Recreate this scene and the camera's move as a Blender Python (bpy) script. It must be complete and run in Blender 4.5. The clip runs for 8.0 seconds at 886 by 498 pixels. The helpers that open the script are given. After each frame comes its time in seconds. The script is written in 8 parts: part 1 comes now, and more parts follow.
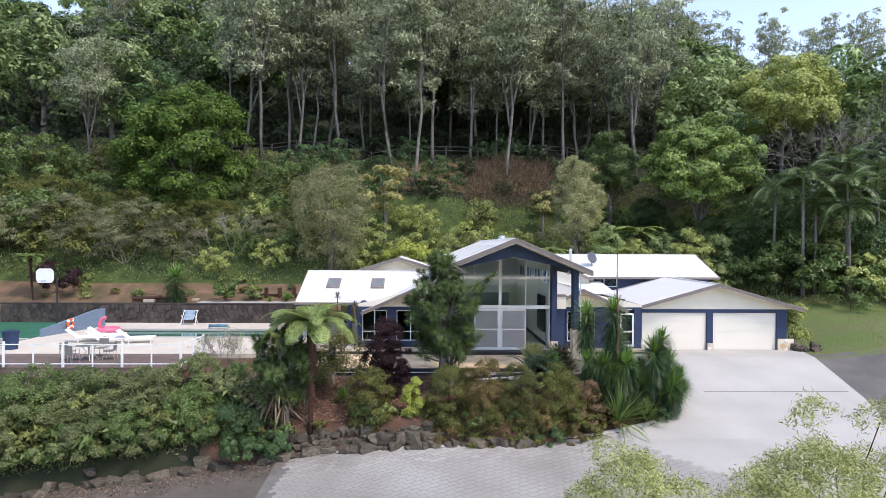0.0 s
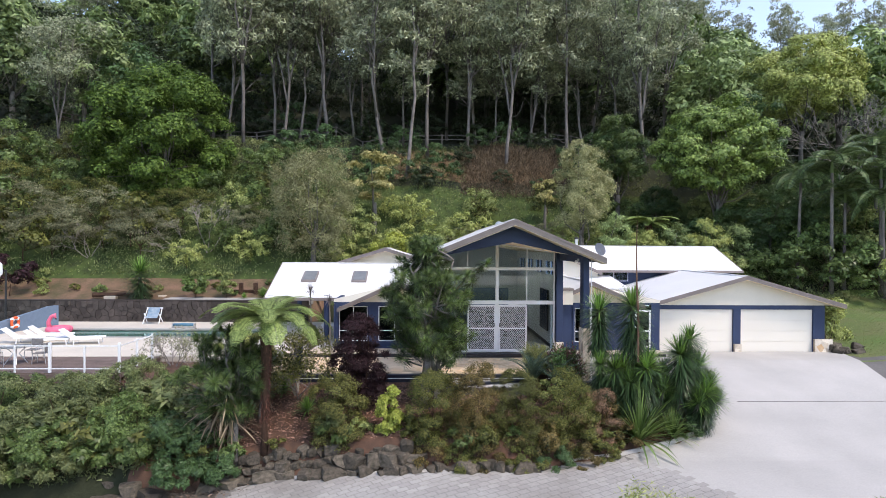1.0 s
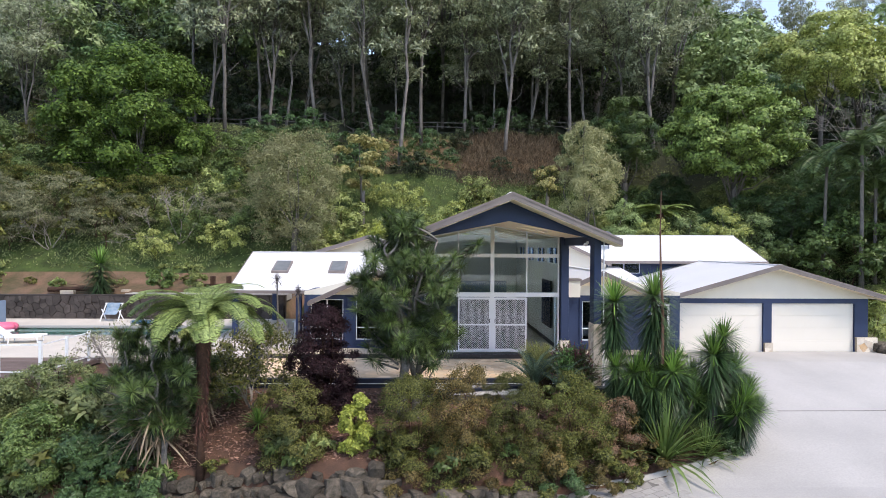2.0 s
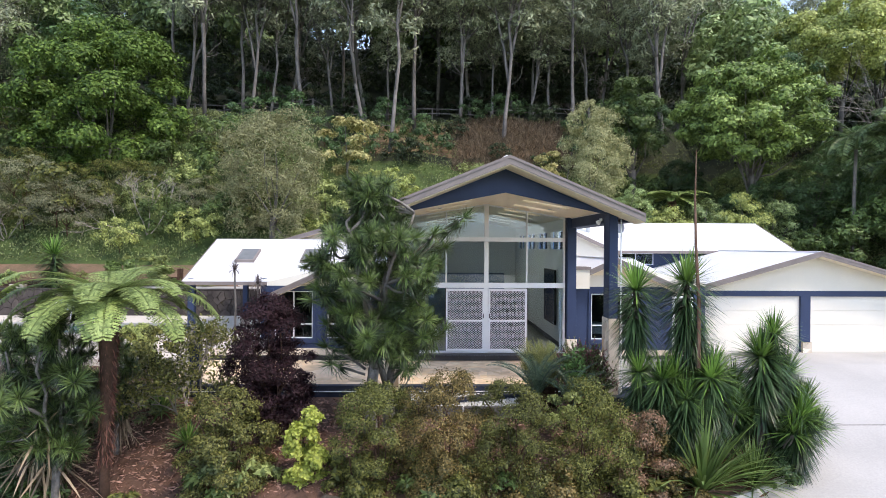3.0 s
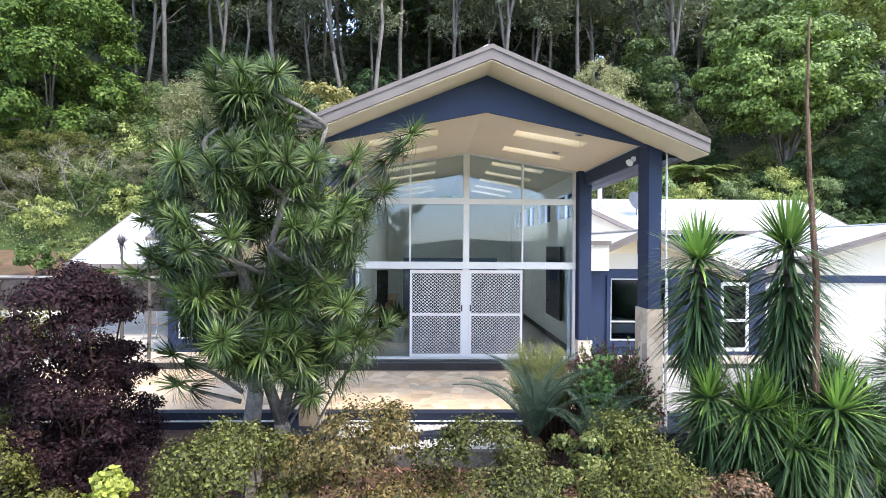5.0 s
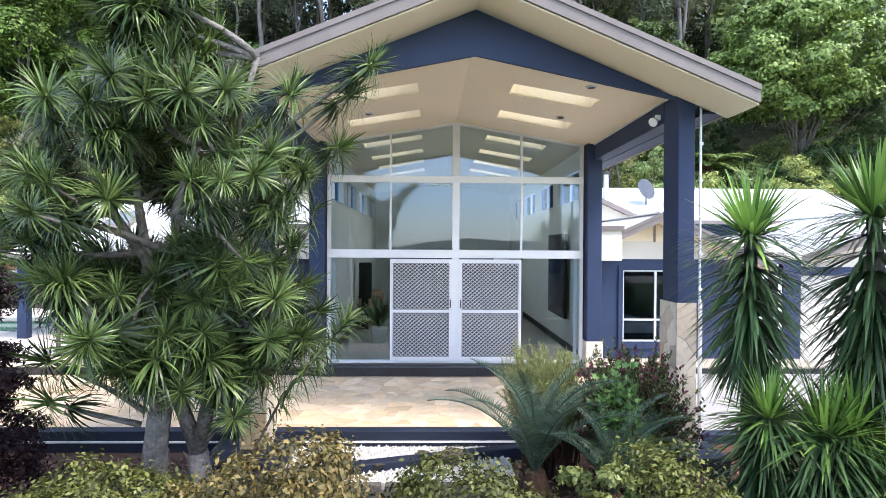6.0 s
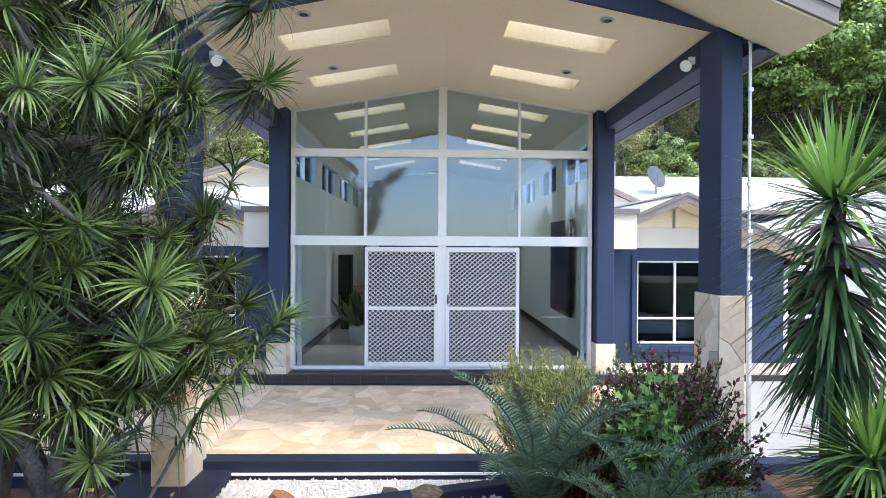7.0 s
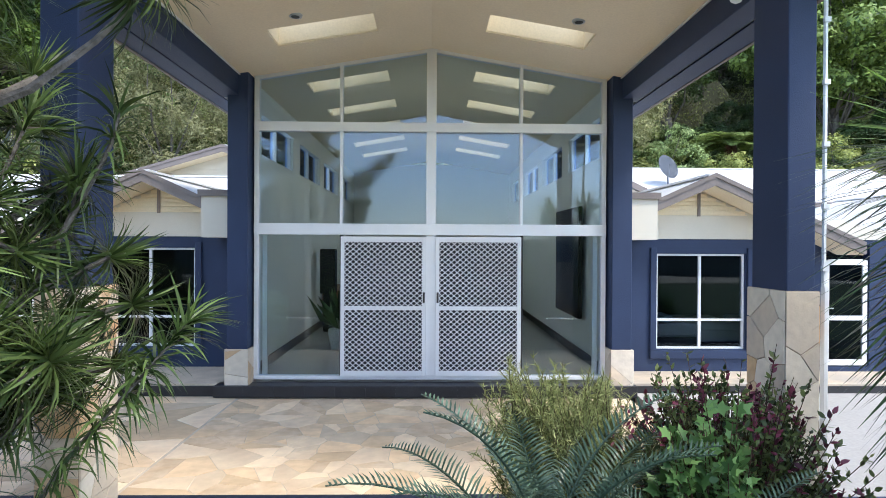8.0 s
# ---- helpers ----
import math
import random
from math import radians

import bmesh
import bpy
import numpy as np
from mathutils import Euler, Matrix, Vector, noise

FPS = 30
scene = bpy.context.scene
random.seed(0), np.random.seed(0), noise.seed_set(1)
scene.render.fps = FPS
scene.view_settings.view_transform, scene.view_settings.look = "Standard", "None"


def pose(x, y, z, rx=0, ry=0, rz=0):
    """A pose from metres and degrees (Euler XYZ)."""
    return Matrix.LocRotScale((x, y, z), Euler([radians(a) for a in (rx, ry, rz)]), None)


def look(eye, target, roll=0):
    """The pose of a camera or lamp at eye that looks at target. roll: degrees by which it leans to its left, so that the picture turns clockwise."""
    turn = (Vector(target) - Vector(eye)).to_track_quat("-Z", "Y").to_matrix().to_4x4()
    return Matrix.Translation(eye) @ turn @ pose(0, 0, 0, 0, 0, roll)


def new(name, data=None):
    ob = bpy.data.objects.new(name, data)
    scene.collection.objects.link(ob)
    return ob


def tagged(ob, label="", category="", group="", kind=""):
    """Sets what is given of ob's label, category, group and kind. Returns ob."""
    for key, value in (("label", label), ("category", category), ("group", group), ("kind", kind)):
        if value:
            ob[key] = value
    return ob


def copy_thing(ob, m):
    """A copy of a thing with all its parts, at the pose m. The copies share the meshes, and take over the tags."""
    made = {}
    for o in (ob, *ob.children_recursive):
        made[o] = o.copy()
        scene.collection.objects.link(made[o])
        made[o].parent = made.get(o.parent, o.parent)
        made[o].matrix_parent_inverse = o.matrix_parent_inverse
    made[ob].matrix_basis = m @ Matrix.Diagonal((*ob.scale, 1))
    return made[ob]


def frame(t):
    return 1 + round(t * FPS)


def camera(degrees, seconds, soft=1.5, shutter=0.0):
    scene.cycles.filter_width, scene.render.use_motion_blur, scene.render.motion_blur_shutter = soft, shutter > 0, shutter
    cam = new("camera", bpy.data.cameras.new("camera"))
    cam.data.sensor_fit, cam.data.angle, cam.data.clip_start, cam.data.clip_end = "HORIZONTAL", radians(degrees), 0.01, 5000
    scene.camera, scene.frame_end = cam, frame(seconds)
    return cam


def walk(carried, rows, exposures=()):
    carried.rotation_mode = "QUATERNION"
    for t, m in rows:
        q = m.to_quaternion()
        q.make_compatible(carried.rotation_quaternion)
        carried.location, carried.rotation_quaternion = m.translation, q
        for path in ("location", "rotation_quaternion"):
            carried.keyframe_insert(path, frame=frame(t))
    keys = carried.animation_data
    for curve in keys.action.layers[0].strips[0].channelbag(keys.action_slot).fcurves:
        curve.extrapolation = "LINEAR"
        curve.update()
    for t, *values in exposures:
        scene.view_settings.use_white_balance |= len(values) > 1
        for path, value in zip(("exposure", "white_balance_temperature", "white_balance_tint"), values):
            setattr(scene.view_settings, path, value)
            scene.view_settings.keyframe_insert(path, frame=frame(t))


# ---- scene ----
cam = camera(73.5, 8.0, soft=0.4)
PATH = [
    (0, (-3.889, -31.405, 5.542), (-3.832, -29.405, 5.529), 0.35),
    (0.5, (-3.539, -29.316, 5.202), (-3.484, -27.317, 5.191), 0.33),
    (1, (-3.172, -27.255, 4.860), (-3.119, -25.256, 4.850), 0.32),
    (1.5, (-2.826, -25.387, 4.522), (-2.775, -23.388, 4.513), 0.3),
    (3, (-1.911, -20.04, 3.590), (-1.862, -18.041, 3.581), 0.3),
    (3.5, (-1.612, -18.489, 3.345), (-1.565, -16.489, 3.335), 0.3),
    (4, (-1.315, -16.99, 3.115), (-1.270, -14.991, 3.105), 0.3),
    (4.5, (-1.052, -15.629, 2.921), (-1.007, -13.63, 2.911), 0.3),
    (6, (-0.481, -12.416, 2.452), (-0.438, -10.417, 2.441), 0.33),
    (6.5, (-0.315, -11.486, 2.319), (-0.273, -9.487, 2.308), 0.32),
    (7, (-0.155, -10.572, 2.202), (-0.113, -8.573, 2.190), 0.3),
    (7.5, (-0.030, -9.758, 2.103), (0.011, -7.758, 2.092), 0.3),
    (8, (0.058, -9.067, 2.037), (0.097, -7.067, 2.026), 0.3),
]
EXPOSURES = [(0, 0.64, 6500, 16), (1.5, 0.60, 6500, 16), (3.5, 1.02, 6400, 16), (4.5, 1.32, 6300, 15), (6.0, 1.39, 6200, 14), (7.0, 1.24, 6100, 12), (8, 0.96, 6100, 10)]
walk(cam, [(t, look(eye, target, roll)) for t, eye, target, roll in PATH], exposures=EXPOSURES)

# ---- daylight ----
SUN_EL, SUN_AZ = 55.0, 132.0          # elevation and compass bearing (from +y, clockwise)
world = bpy.data.worlds.new("sky")
scene.world = world
world.use_nodes = True
wn, wl = world.node_tree.nodes, world.node_tree.links
sky = wn.new("ShaderNodeTexSky")
sky.sky_type = "NISHITA"
sky.sun_disc = False
sky.sun_elevation, sky.sun_rotation = radians(SUN_EL), radians(SUN_AZ)
sky.air_density, sky.dust_density, sky.ozone_density = 1.0, 0.8, 1.0
wn["Background"].inputs["Strength"].default_value = 0.15
haze = wn.new("ShaderNodeHueSaturation")
haze.inputs["Saturation"].default_value, haze.inputs["Value"].default_value = 0.84, 1.5
wl.new(sky.outputs[0], haze.inputs["Color"])
wl.new(haze.outputs[0], wn["Background"].inputs["Color"])
sun = new("sun", bpy.data.lights.new("sun", "SUN"))
sun.data.energy, sun.data.angle, sun.data.color = 1.85, radians(14), (1.0, 0.90, 0.74)
az, el = radians(SUN_AZ), radians(SUN_EL)
sun_from = Vector((math.sin(az) * math.cos(el), math.cos(az) * math.cos(el), math.sin(el)))
sun.matrix_world = look(sun_from * 60, (0, 0, 0))


# ---- materials ----
def material(name, color, rough=0.7, metal=0.0, spots=0.0, scale=4.0, fine=60.0, bump=0.1, spec=0.4, jitter=0.0, tint=None, coat=0.0):
    """A surface with stains at one scale, grain at another, and a change from piece to piece."""
    m = bpy.data.materials.new(name)
    m.use_nodes = True
    n, l = m.node_tree.nodes, m.node_tree.links
    b = n["Principled BSDF"]
    b.inputs["Roughness"].default_value = rough
    b.inputs["Metallic"].default_value = metal
    b.inputs["Specular IOR Level"].default_value = spec
    b.inputs["Coat Weight"].default_value = coat
    tc = n.new("ShaderNodeTexCoord")
    big = n.new("ShaderNodeTexNoise")
    big.inputs["Scale"].default_value, big.inputs["Detail"].default_value = scale, 6
    small = n.new("ShaderNodeTexNoise")
    small.inputs["Scale"].default_value, small.inputs["Detail"].default_value = fine, 3
    l.new(tc.outputs["Object"], big.inputs["Vector"])
    l.new(tc.outputs["Object"], small.inputs["Vector"])
    ramp = n.new("ShaderNodeMapRange")
    ramp.inputs[1].default_value, ramp.inputs[2].default_value = 0.3, 0.7
    l.new(big.outputs[0], ramp.inputs[0])
    mix = n.new("ShaderNodeMixRGB")
    dark = tint if tint else tuple(c * (1 - spots) for c in color)
    mix.inputs[1].default_value, mix.inputs[2].default_value = (*dark, 1), (*color, 1)
    l.new(ramp.outputs[0], mix.inputs[0])
    grain = n.new("ShaderNodeMixRGB")
    grain.blend_type = "MULTIPLY"
    grain.inputs[0].default_value = min(0.6, spots + 0.08)
    l.new(mix.outputs[0], grain.inputs[1])
    l.new(small.outputs[0], grain.inputs[2])
    hsv = n.new("ShaderNodeHueSaturation")
    hsv.inputs["Value"].default_value = 1 + min(0.6, spots + 0.08) * 0.5
    l.new(grain.outputs[0], hsv.inputs["Color"])
    if jitter:
        info = n.new("ShaderNodeObjectInfo")
        r = n.new("ShaderNodeMapRange")
        v = hsv.inputs["Value"].default_value
        r.inputs[3].default_value, r.inputs[4].default_value = v - jitter, v + jitter
        l.new(info.outputs["Random"], r.inputs[0])
        l.new(r.outputs[0], hsv.inputs["Value"])
    l.new(hsv.outputs[0], b.inputs["Base Color"])
    if bump:
        bp = n.new("ShaderNodeBump")
        bp.inputs["Strength"].default_value, bp.inputs["Distance"].default_value = bump, 0.02
        l.new(small.outputs[0], bp.inputs["Height"])
        l.new(bp.outputs[0], b.inputs["Normal"])
    return m


def foliage(name, a, b_, rough=0.5, through_=0.35, spec=0.35):
    """Leaves: every leaf has its own shade between two greens, and lets some light through."""
    m = bpy.data.materials.new(name)
    m.use_nodes = True
    n, l = m.node_tree.nodes, m.node_tree.links
    b = n["Principled BSDF"]
    b.inputs["Roughness"].default_value, b.inputs["Specular IOR Level"].default_value = rough, spec
    g = n.new("ShaderNodeNewGeometry")
    info = n.new("ShaderNodeObjectInfo")
    mix = n.new("ShaderNodeMixRGB")
    mix.inputs[1].default_value, mix.inputs[2].default_value = (*(c * 0.8 for c in a), 1), (*(c * 1.15 for c in b_), 1)
    l.new(g.outputs["Random Per Island"], mix.inputs[0])
    hsv = n.new("ShaderNodeHueSaturation")
    r = n.new("ShaderNodeMapRange")
    r.inputs[3].default_value, r.inputs[4].default_value = 0.75, 1.25
    hsv.inputs["Saturation"].default_value, hsv.inputs["Hue"].default_value = 0.84, 0.491
    l.new(info.outputs["Random"], r.inputs[0])
    l.new(r.outputs[0], hsv.inputs["Value"])
    l.new(mix.outputs[0], hsv.inputs["Color"])
    l.new(hsv.outputs[0], b.inputs["Base Color"])
    t = n.new("ShaderNodeBsdfTranslucent")
    l.new(hsv.outputs[0], t.inputs["Color"])
    s = n.new("ShaderNodeMixShader")
    s.inputs[0].default_value = through_ * 0.7
    l.new(b.outputs[0], s.inputs[1])
    l.new(t.outputs[0], s.inputs[2])
    l.new(s.outputs[0], n["Material Output"].inputs["Surface"])
    return m


def glazing(name, tint=(0.93, 0.97, 0.96), ior=1.65):
    """Window glass: clear, with a mirror gloss that grows at a slant."""
    m = bpy.data.materials.new(name)
    m.use_nodes = True
    n, l = m.node_tree.nodes, m.node_tree.links
    n.remove(n["Principled BSDF"])
    clear, gloss, f, s = (n.new("ShaderNodeBsdfTransparent"), n.new("ShaderNodeBsdfGlossy"), n.new("ShaderNodeFresnel"), n.new("ShaderNodeMixShader"))
    clear.inputs["Color"].default_value = (*tint, 1)
    gloss.inputs["Roughness"].default_value = 0.01
    # blue put into the gloss colour so the mirrored sky looks bluer
    gloss.inputs["Color"].default_value = (0.64, 0.77, 1.0, 1)
    f.inputs["IOR"].default_value = ior
    l.new(f.outputs[0], s.inputs[0])
    l.new(clear.outputs[0], s.inputs[1])
    l.new(gloss.outputs[0], s.inputs[2])
    l.new(s.outputs[0], n["Material Output"].inputs["Surface"])
    return m


NAVY = material("navy_render", (0.026, 0.045, 0.108), 0.6, spots=0.25, scale=1.2, fine=90, bump=0.15)
CREAM = material("cream_render", (0.70, 0.655, 0.56), 0.75, spots=0.08, scale=1.0, fine=80, bump=0.1)
SOFFIT = material("soffit_paint", (0.88, 0.78, 0.585), 0.6, spots=0.12, scale=0.55, fine=40, bump=0.03, tint=(0.81, 0.70, 0.505))
WHITE = material("white_powdercoat", (0.82, 0.83, 0.84), 0.35, spots=0.04, bump=0.0)
ROOF = material("white_roof_metal", (0.74, 0.74, 0.73), 0.5, spots=0.07, scale=0.5, fine=30, bump=0.05, jitter=0.02)
FASCIA = material("taupe_fascia", (0.23, 0.195, 0.18), 0.6, spots=0.2, scale=3, fine=50)
DOORCREAM = material("garage_door_paint", (0.76, 0.71, 0.62), 0.5, spots=0.05, scale=0.8, bump=0.05)
STONE = material("sandstone", (0.70, 0.58, 0.43), 0.75, spots=0.2, scale=1.3, fine=14, bump=0.3, jitter=0.16, tint=(0.47, 0.42, 0.36))
FLAG = material("sandstone_flag", (0.84, 0.67, 0.46), 0.65, spots=0.18, scale=2.2, fine=9, bump=0.2, jitter=0.2, tint=(0.72, 0.54, 0.36))
FLAGS = [FLAG, material("beige_flag", (0.80, 0.59, 0.36), 0.65, spots=0.2, scale=3.0, fine=9, bump=0.2, jitter=0.2, tint=(0.62, 0.45, 0.28)),
         material("brown_flag", (0.60, 0.42, 0.25), 0.65, spots=0.25, scale=4.0, fine=9, bump=0.2, jitter=0.14, tint=(0.74, 0.58, 0.40))]
STONES = [STONE, material("pale_sandstone", (0.76, 0.69, 0.57), 0.75, spots=0.2, scale=2, fine=14, bump=0.3, jitter=0.16, tint=(0.60, 0.54, 0.46)),
          material("ochre_sandstone", (0.58, 0.37, 0.19), 0.75, spots=0.3, scale=3, fine=14, bump=0.3, jitter=0.1, tint=(0.62, 0.48, 0.33))]
CLAD_JOINT = material("cladding_joint", (0.44, 0.36, 0.27), 0.95, spots=0.3)
GROUT = material("grout", (0.66, 0.55, 0.42), 0.9, spots=0.2)
EDGING = material("dark_navy_edging", (0.017, 0.024, 0.048), 0.55, spots=0.25, scale=2, bump=0.1)
BLACKTILE = material("black_tile", (0.035, 0.035, 0.04), 0.4, spots=0.3, scale=3, bump=0.1, jitter=0.2)
CONCRETE = material("pale_concrete", (0.46, 0.44, 0.41), 0.85, spots=0.2, scale=0.4, fine=20, bump=0.2, tint=(0.375, 0.36, 0.335))
PAVER = material("stencilled_paver", (0.40, 0.385, 0.36), 0.85, spots=0.25, scale=0.3, fine=14, bump=0.3, jitter=0.12, tint=(0.26, 0.24, 0.215))
JOINT = material("paver_joint", (0.2, 0.19, 0.175), 0.9, spots=0.3, scale=1.5, fine=20, bump=0.3)
ASPHALT = material("old_asphalt", (0.15, 0.14, 0.13), 0.9, spots=0.35, scale=0.6, fine=30, bump=0.4)
DIRT = material("packed_dirt", (0.14, 0.12, 0.10), 0.95, spots=0.35, scale=0.8, fine=14, bump=0.6)
MULCH = material("bark_mulch", (0.16, 0.085, 0.055), 0.95, spots=0.5, scale=2.5, fine=35, bump=0.9, tint=(0.075, 0.045, 0.032))
GRASS = material("lawn", (0.10, 0.17, 0.035), 0.9, spots=0.35, scale=0.5, fine=40, bump=0.7, tint=(0.15, 0.15, 0.06))
SOIL = material("hill_soil", (0.03, 0.034, 0.015), 0.95, spots=0.5, scale=0.3, fine=12, bump=0.9, tint=(0.022, 0.028, 0.012))
BANKGREEN = material("creeping_groundcover", (0.075, 0.115, 0.025), 0.95, spots=0.5, scale=1.3, fine=9, bump=0.9, tint=(0.03, 0.045, 0.012))
CLAY = material("red_clay", (0.22, 0.13, 0.085), 0.95, spots=0.5, scale=0.9, fine=12, bump=0.9, tint=(0.085, 0.075, 0.035))
DRYGRASS = material("dry_grass_bank", (0.20, 0.13, 0.07), 0.95, spots=0.4, scale=1.0, fine=20, bump=0.9)
ROCK = material("basalt_boulder", (0.165, 0.135, 0.105), 0.9, spots=0.5, scale=3.2, fine=18, bump=0.9, jitter=0.4, tint=(0.05, 0.046, 0.032))
DARKSTONE = material("dark_wall_stone", (0.085, 0.07, 0.062), 0.9, spots=0.5, scale=2, fine=20, bump=0.6, jitter=0.4)
PEBBLE = material("white_pebble", (0.72, 0.70, 0.66), 0.8, spots=0.15, scale=30, fine=90, bump=0.8)
DECK = material("deck_timber", (0.19, 0.14, 0.12), 0.8, spots=0.3, scale=2, fine=30, bump=0.3, jitter=0.2)
POOLTILE = material("pool_paving", (0.66, 0.60, 0.51), 0.8, spots=0.14, scale=0.6, fine=20, bump=0.15, jitter=0.1)
BARK_PALE = material("pale_gum_bark", (0.21, 0.19, 0.175), 0.85, spots=0.5, scale=1.5, fine=12, bump=0.6, jitter=0.2)
BARK_DRAC = material("pale_grey_bark", (0.26, 0.235, 0.21), 0.9, spots=0.6, scale=6, fine=22, bump=1.4)
BARK_GREY = material("grey_bark", (0.17, 0.155, 0.14), 0.9, spots=0.4, scale=5, fine=30, bump=0.9)
BARK_DARK = material("fern_trunk", (0.085, 0.045, 0.028), 0.95, spots=0.5, scale=8, fine=40, bump=1.0)
BARK_STALK = material("dry_stalk", (0.20, 0.125, 0.085), 0.9, spots=0.5, scale=5, fine=30, bump=0.9, tint=(0.10, 0.05, 0.032))
TWIG = material("dry_twig", (0.34, 0.30, 0.27), 0.9, spots=0.3, scale=4)
CHARCOAL = material("dark_metal", (0.03, 0.03, 0.033), 0.45, spots=0.1, bump=0.0)
ROOM_SHADE = material("room_shade_colour", (0.10, 0.10, 0.105), 0.8, spots=0.2)
HALLWALL = material("hall_wall_paint", (0.86, 0.87, 0.85), 0.7, spots=0.06, scale=0.6, bump=0.05)
HALLFLOOR = material("polished_floor", (0.52, 0.51, 0.48), 0.18, spots=0.15, scale=0.8, bump=0.02)
ARTBLACK = material("black_panel", (0.012, 0.013, 0.014), 0.2, spots=0.1, bump=0.0)
ROOFGLASS = material("grey_roof_glass", (0.20, 0.21, 0.215), 0.12, spots=0.2, scale=3, bump=0.0, spec=0.7)
MESHGREY = material("grey_mesh_fabric", (0.22, 0.21, 0.20), 0.8, spots=0.2, scale=8, fine=150, bump=0.3)
WATER = material("pool_water", (0.05, 0.17, 0.13), 0.06, spots=0.1, scale=1, fine=8, bump=0.12, spec=0.6)
COURT = material("green_court", (0.03, 0.15, 0.085), 0.7, spots=0.2, scale=0.5)
PINK = material("pink_vinyl", (0.75, 0.16, 0.26), 0.35, bump=0.0)
ORANGE = material("orange_foam", (0.75, 0.13, 0.04), 0.55, bump=0.0)
TOWEL = material("striped_towel", (0.62, 0.70, 0.76), 0.95, spots=0.3, scale=5, bump=0.3, tint=(0.25, 0.42, 0.58))
ALU = material("brushed_aluminium", (0.55, 0.56, 0.58), 0.35, metal=0.8, bump=0.02)
GREYPLASTIC = material("grey_dish", (0.17, 0.19, 0.23), 0.5, bump=0.02)
POT = material("white_pot", (0.75, 0.74, 0.72), 0.4, bump=0.02)
OCHRE = material("ochre_rock", (0.45, 0.22, 0.09), 0.9, spots=0.4, scale=8, fine=40, bump=0.6)
HILLFAR = material("far_hills", (0.05, 0.08, 0.07), 1.0, spots=0.3, scale=0.02, fine=0.3, bump=0.0)
GLASS = glazing("window_glass")
DIMGLASS = glazing("wing_window_glass", (0.6, 0.64, 0.66), 1.4)
SCREENBACK = material("insect_screen", (0.02, 0.02, 0.024), 0.7, bump=0.0)
STRIPE = material("white_marking", (0.42, 0.43, 0.43), 0.6, bump=0.0)
DAYLIGHT_PANEL = bpy.data.materials.new("clear_ribbed_roof_sheet")
DAYLIGHT_PANEL.use_nodes = True
_n, _l = DAYLIGHT_PANEL.node_tree.nodes, DAYLIGHT_PANEL.node_tree.links
_a, _b, _m = _n.new("ShaderNodeBsdfTransparent"), _n.new("ShaderNodeBsdfTranslucent"), _n.new("ShaderNodeMixShader")
_a.inputs["Color"].default_value, _b.inputs["Color"].default_value = (0.93, 0.93, 0.90, 1), (0.93, 0.92, 0.88, 1)
_m.inputs[0].default_value = 0.5
_l.new(_a.outputs[0], _m.inputs[1])
_l.new(_b.outputs[0], _m.inputs[2])
_l.new(_m.outputs[0], _n["Material Output"].inputs["Surface"])

L_GUM = foliage("gum_leaf", (0.14, 0.18, 0.095), (0.41, 0.46, 0.26), 0.5, 0.4)
L_RAIN = foliage("rainforest_leaf", (0.045, 0.10, 0.016), (0.16, 0.26, 0.045), 0.4, 0.42)
L_FRESH = foliage("fresh_forest_leaf", (0.10, 0.18, 0.045), (0.31, 0.44, 0.13), 0.45, 0.35)
L_JUNGLE = foliage("jungle_leaf", (0.02, 0.07, 0.003), (0.125, 0.235, 0.009), 0.5, 0.3, 0.2)
L_MID = foliage("shrub_leaf", (0.14, 0.20, 0.04), (0.36, 0.44, 0.10), 0.5, 0.42)
L_LIME = foliage("yellow_green_leaf", (0.17, 0.23, 0.035), (0.42, 0.49, 0.10), 0.5, 0.42)
L_UMBRELLA = foliage("broad_green_leaf", (0.045, 0.11, 0.012), (0.235, 0.36, 0.045), 0.45, 0.32)
L_WATTLE = foliage("feathery_leaf", (0.20, 0.22, 0.08), (0.38, 0.39, 0.16), 0.6, 0.42)
# near-black green stands in for the shade under the forest canopy
L_FOREST_SHADE = foliage("understorey_shade_leaf", (0.012, 0.028, 0.008), (0.045, 0.075, 0.022), 0.5, 0.25)
L_CRIMSON = foliage("crimson_leaf", (0.07, 0.008, 0.016), (0.30, 0.024, 0.06), 0.4, 0.3)
L_LIGHT = foliage("lime_leaf", (0.22, 0.30, 0.012), (0.48, 0.56, 0.03), 0.5, 0.42)
L_YELLOW = foliage("golden_leaf", (0.26, 0.30, 0.05), (0.68, 0.62, 0.2), 0.5, 0.42)
L_GREY = foliage("wattle_leaf", (0.19, 0.21, 0.09), (0.38, 0.38, 0.18), 0.6, 0.4)
L_OLIVE = foliage("olive_leaf", (0.016, 0.034, 0.003), (0.20, 0.22, 0.025), 0.5, 0.4)
L_BANK = foliage("bank_leaf", (0.075, 0.115, 0.028), (0.23, 0.285, 0.085), 0.5, 0.42)
L_KHAKI = foliage("khaki_leaf", (0.03, 0.05, 0.005), (0.27, 0.28, 0.04), 0.5, 0.4)
L_CORDYLINE = foliage("grey_purple_blade", (0.05, 0.04, 0.045), (0.17, 0.14, 0.14), 0.4, 0.3)
L_BRONZE = foliage("bronze_leaf", (0.02, 0.03, 0.004), (0.24, 0.18, 0.028), 0.5, 0.4)
L_RUST = foliage("rust_leaf", (0.05, 0.05, 0.015), (0.32, 0.18, 0.085), 0.5, 0.4)
L_SMOKE = foliage("smoky_leaf", (0.10, 0.12, 0.05), (0.30, 0.31, 0.15), 0.6, 0.4)
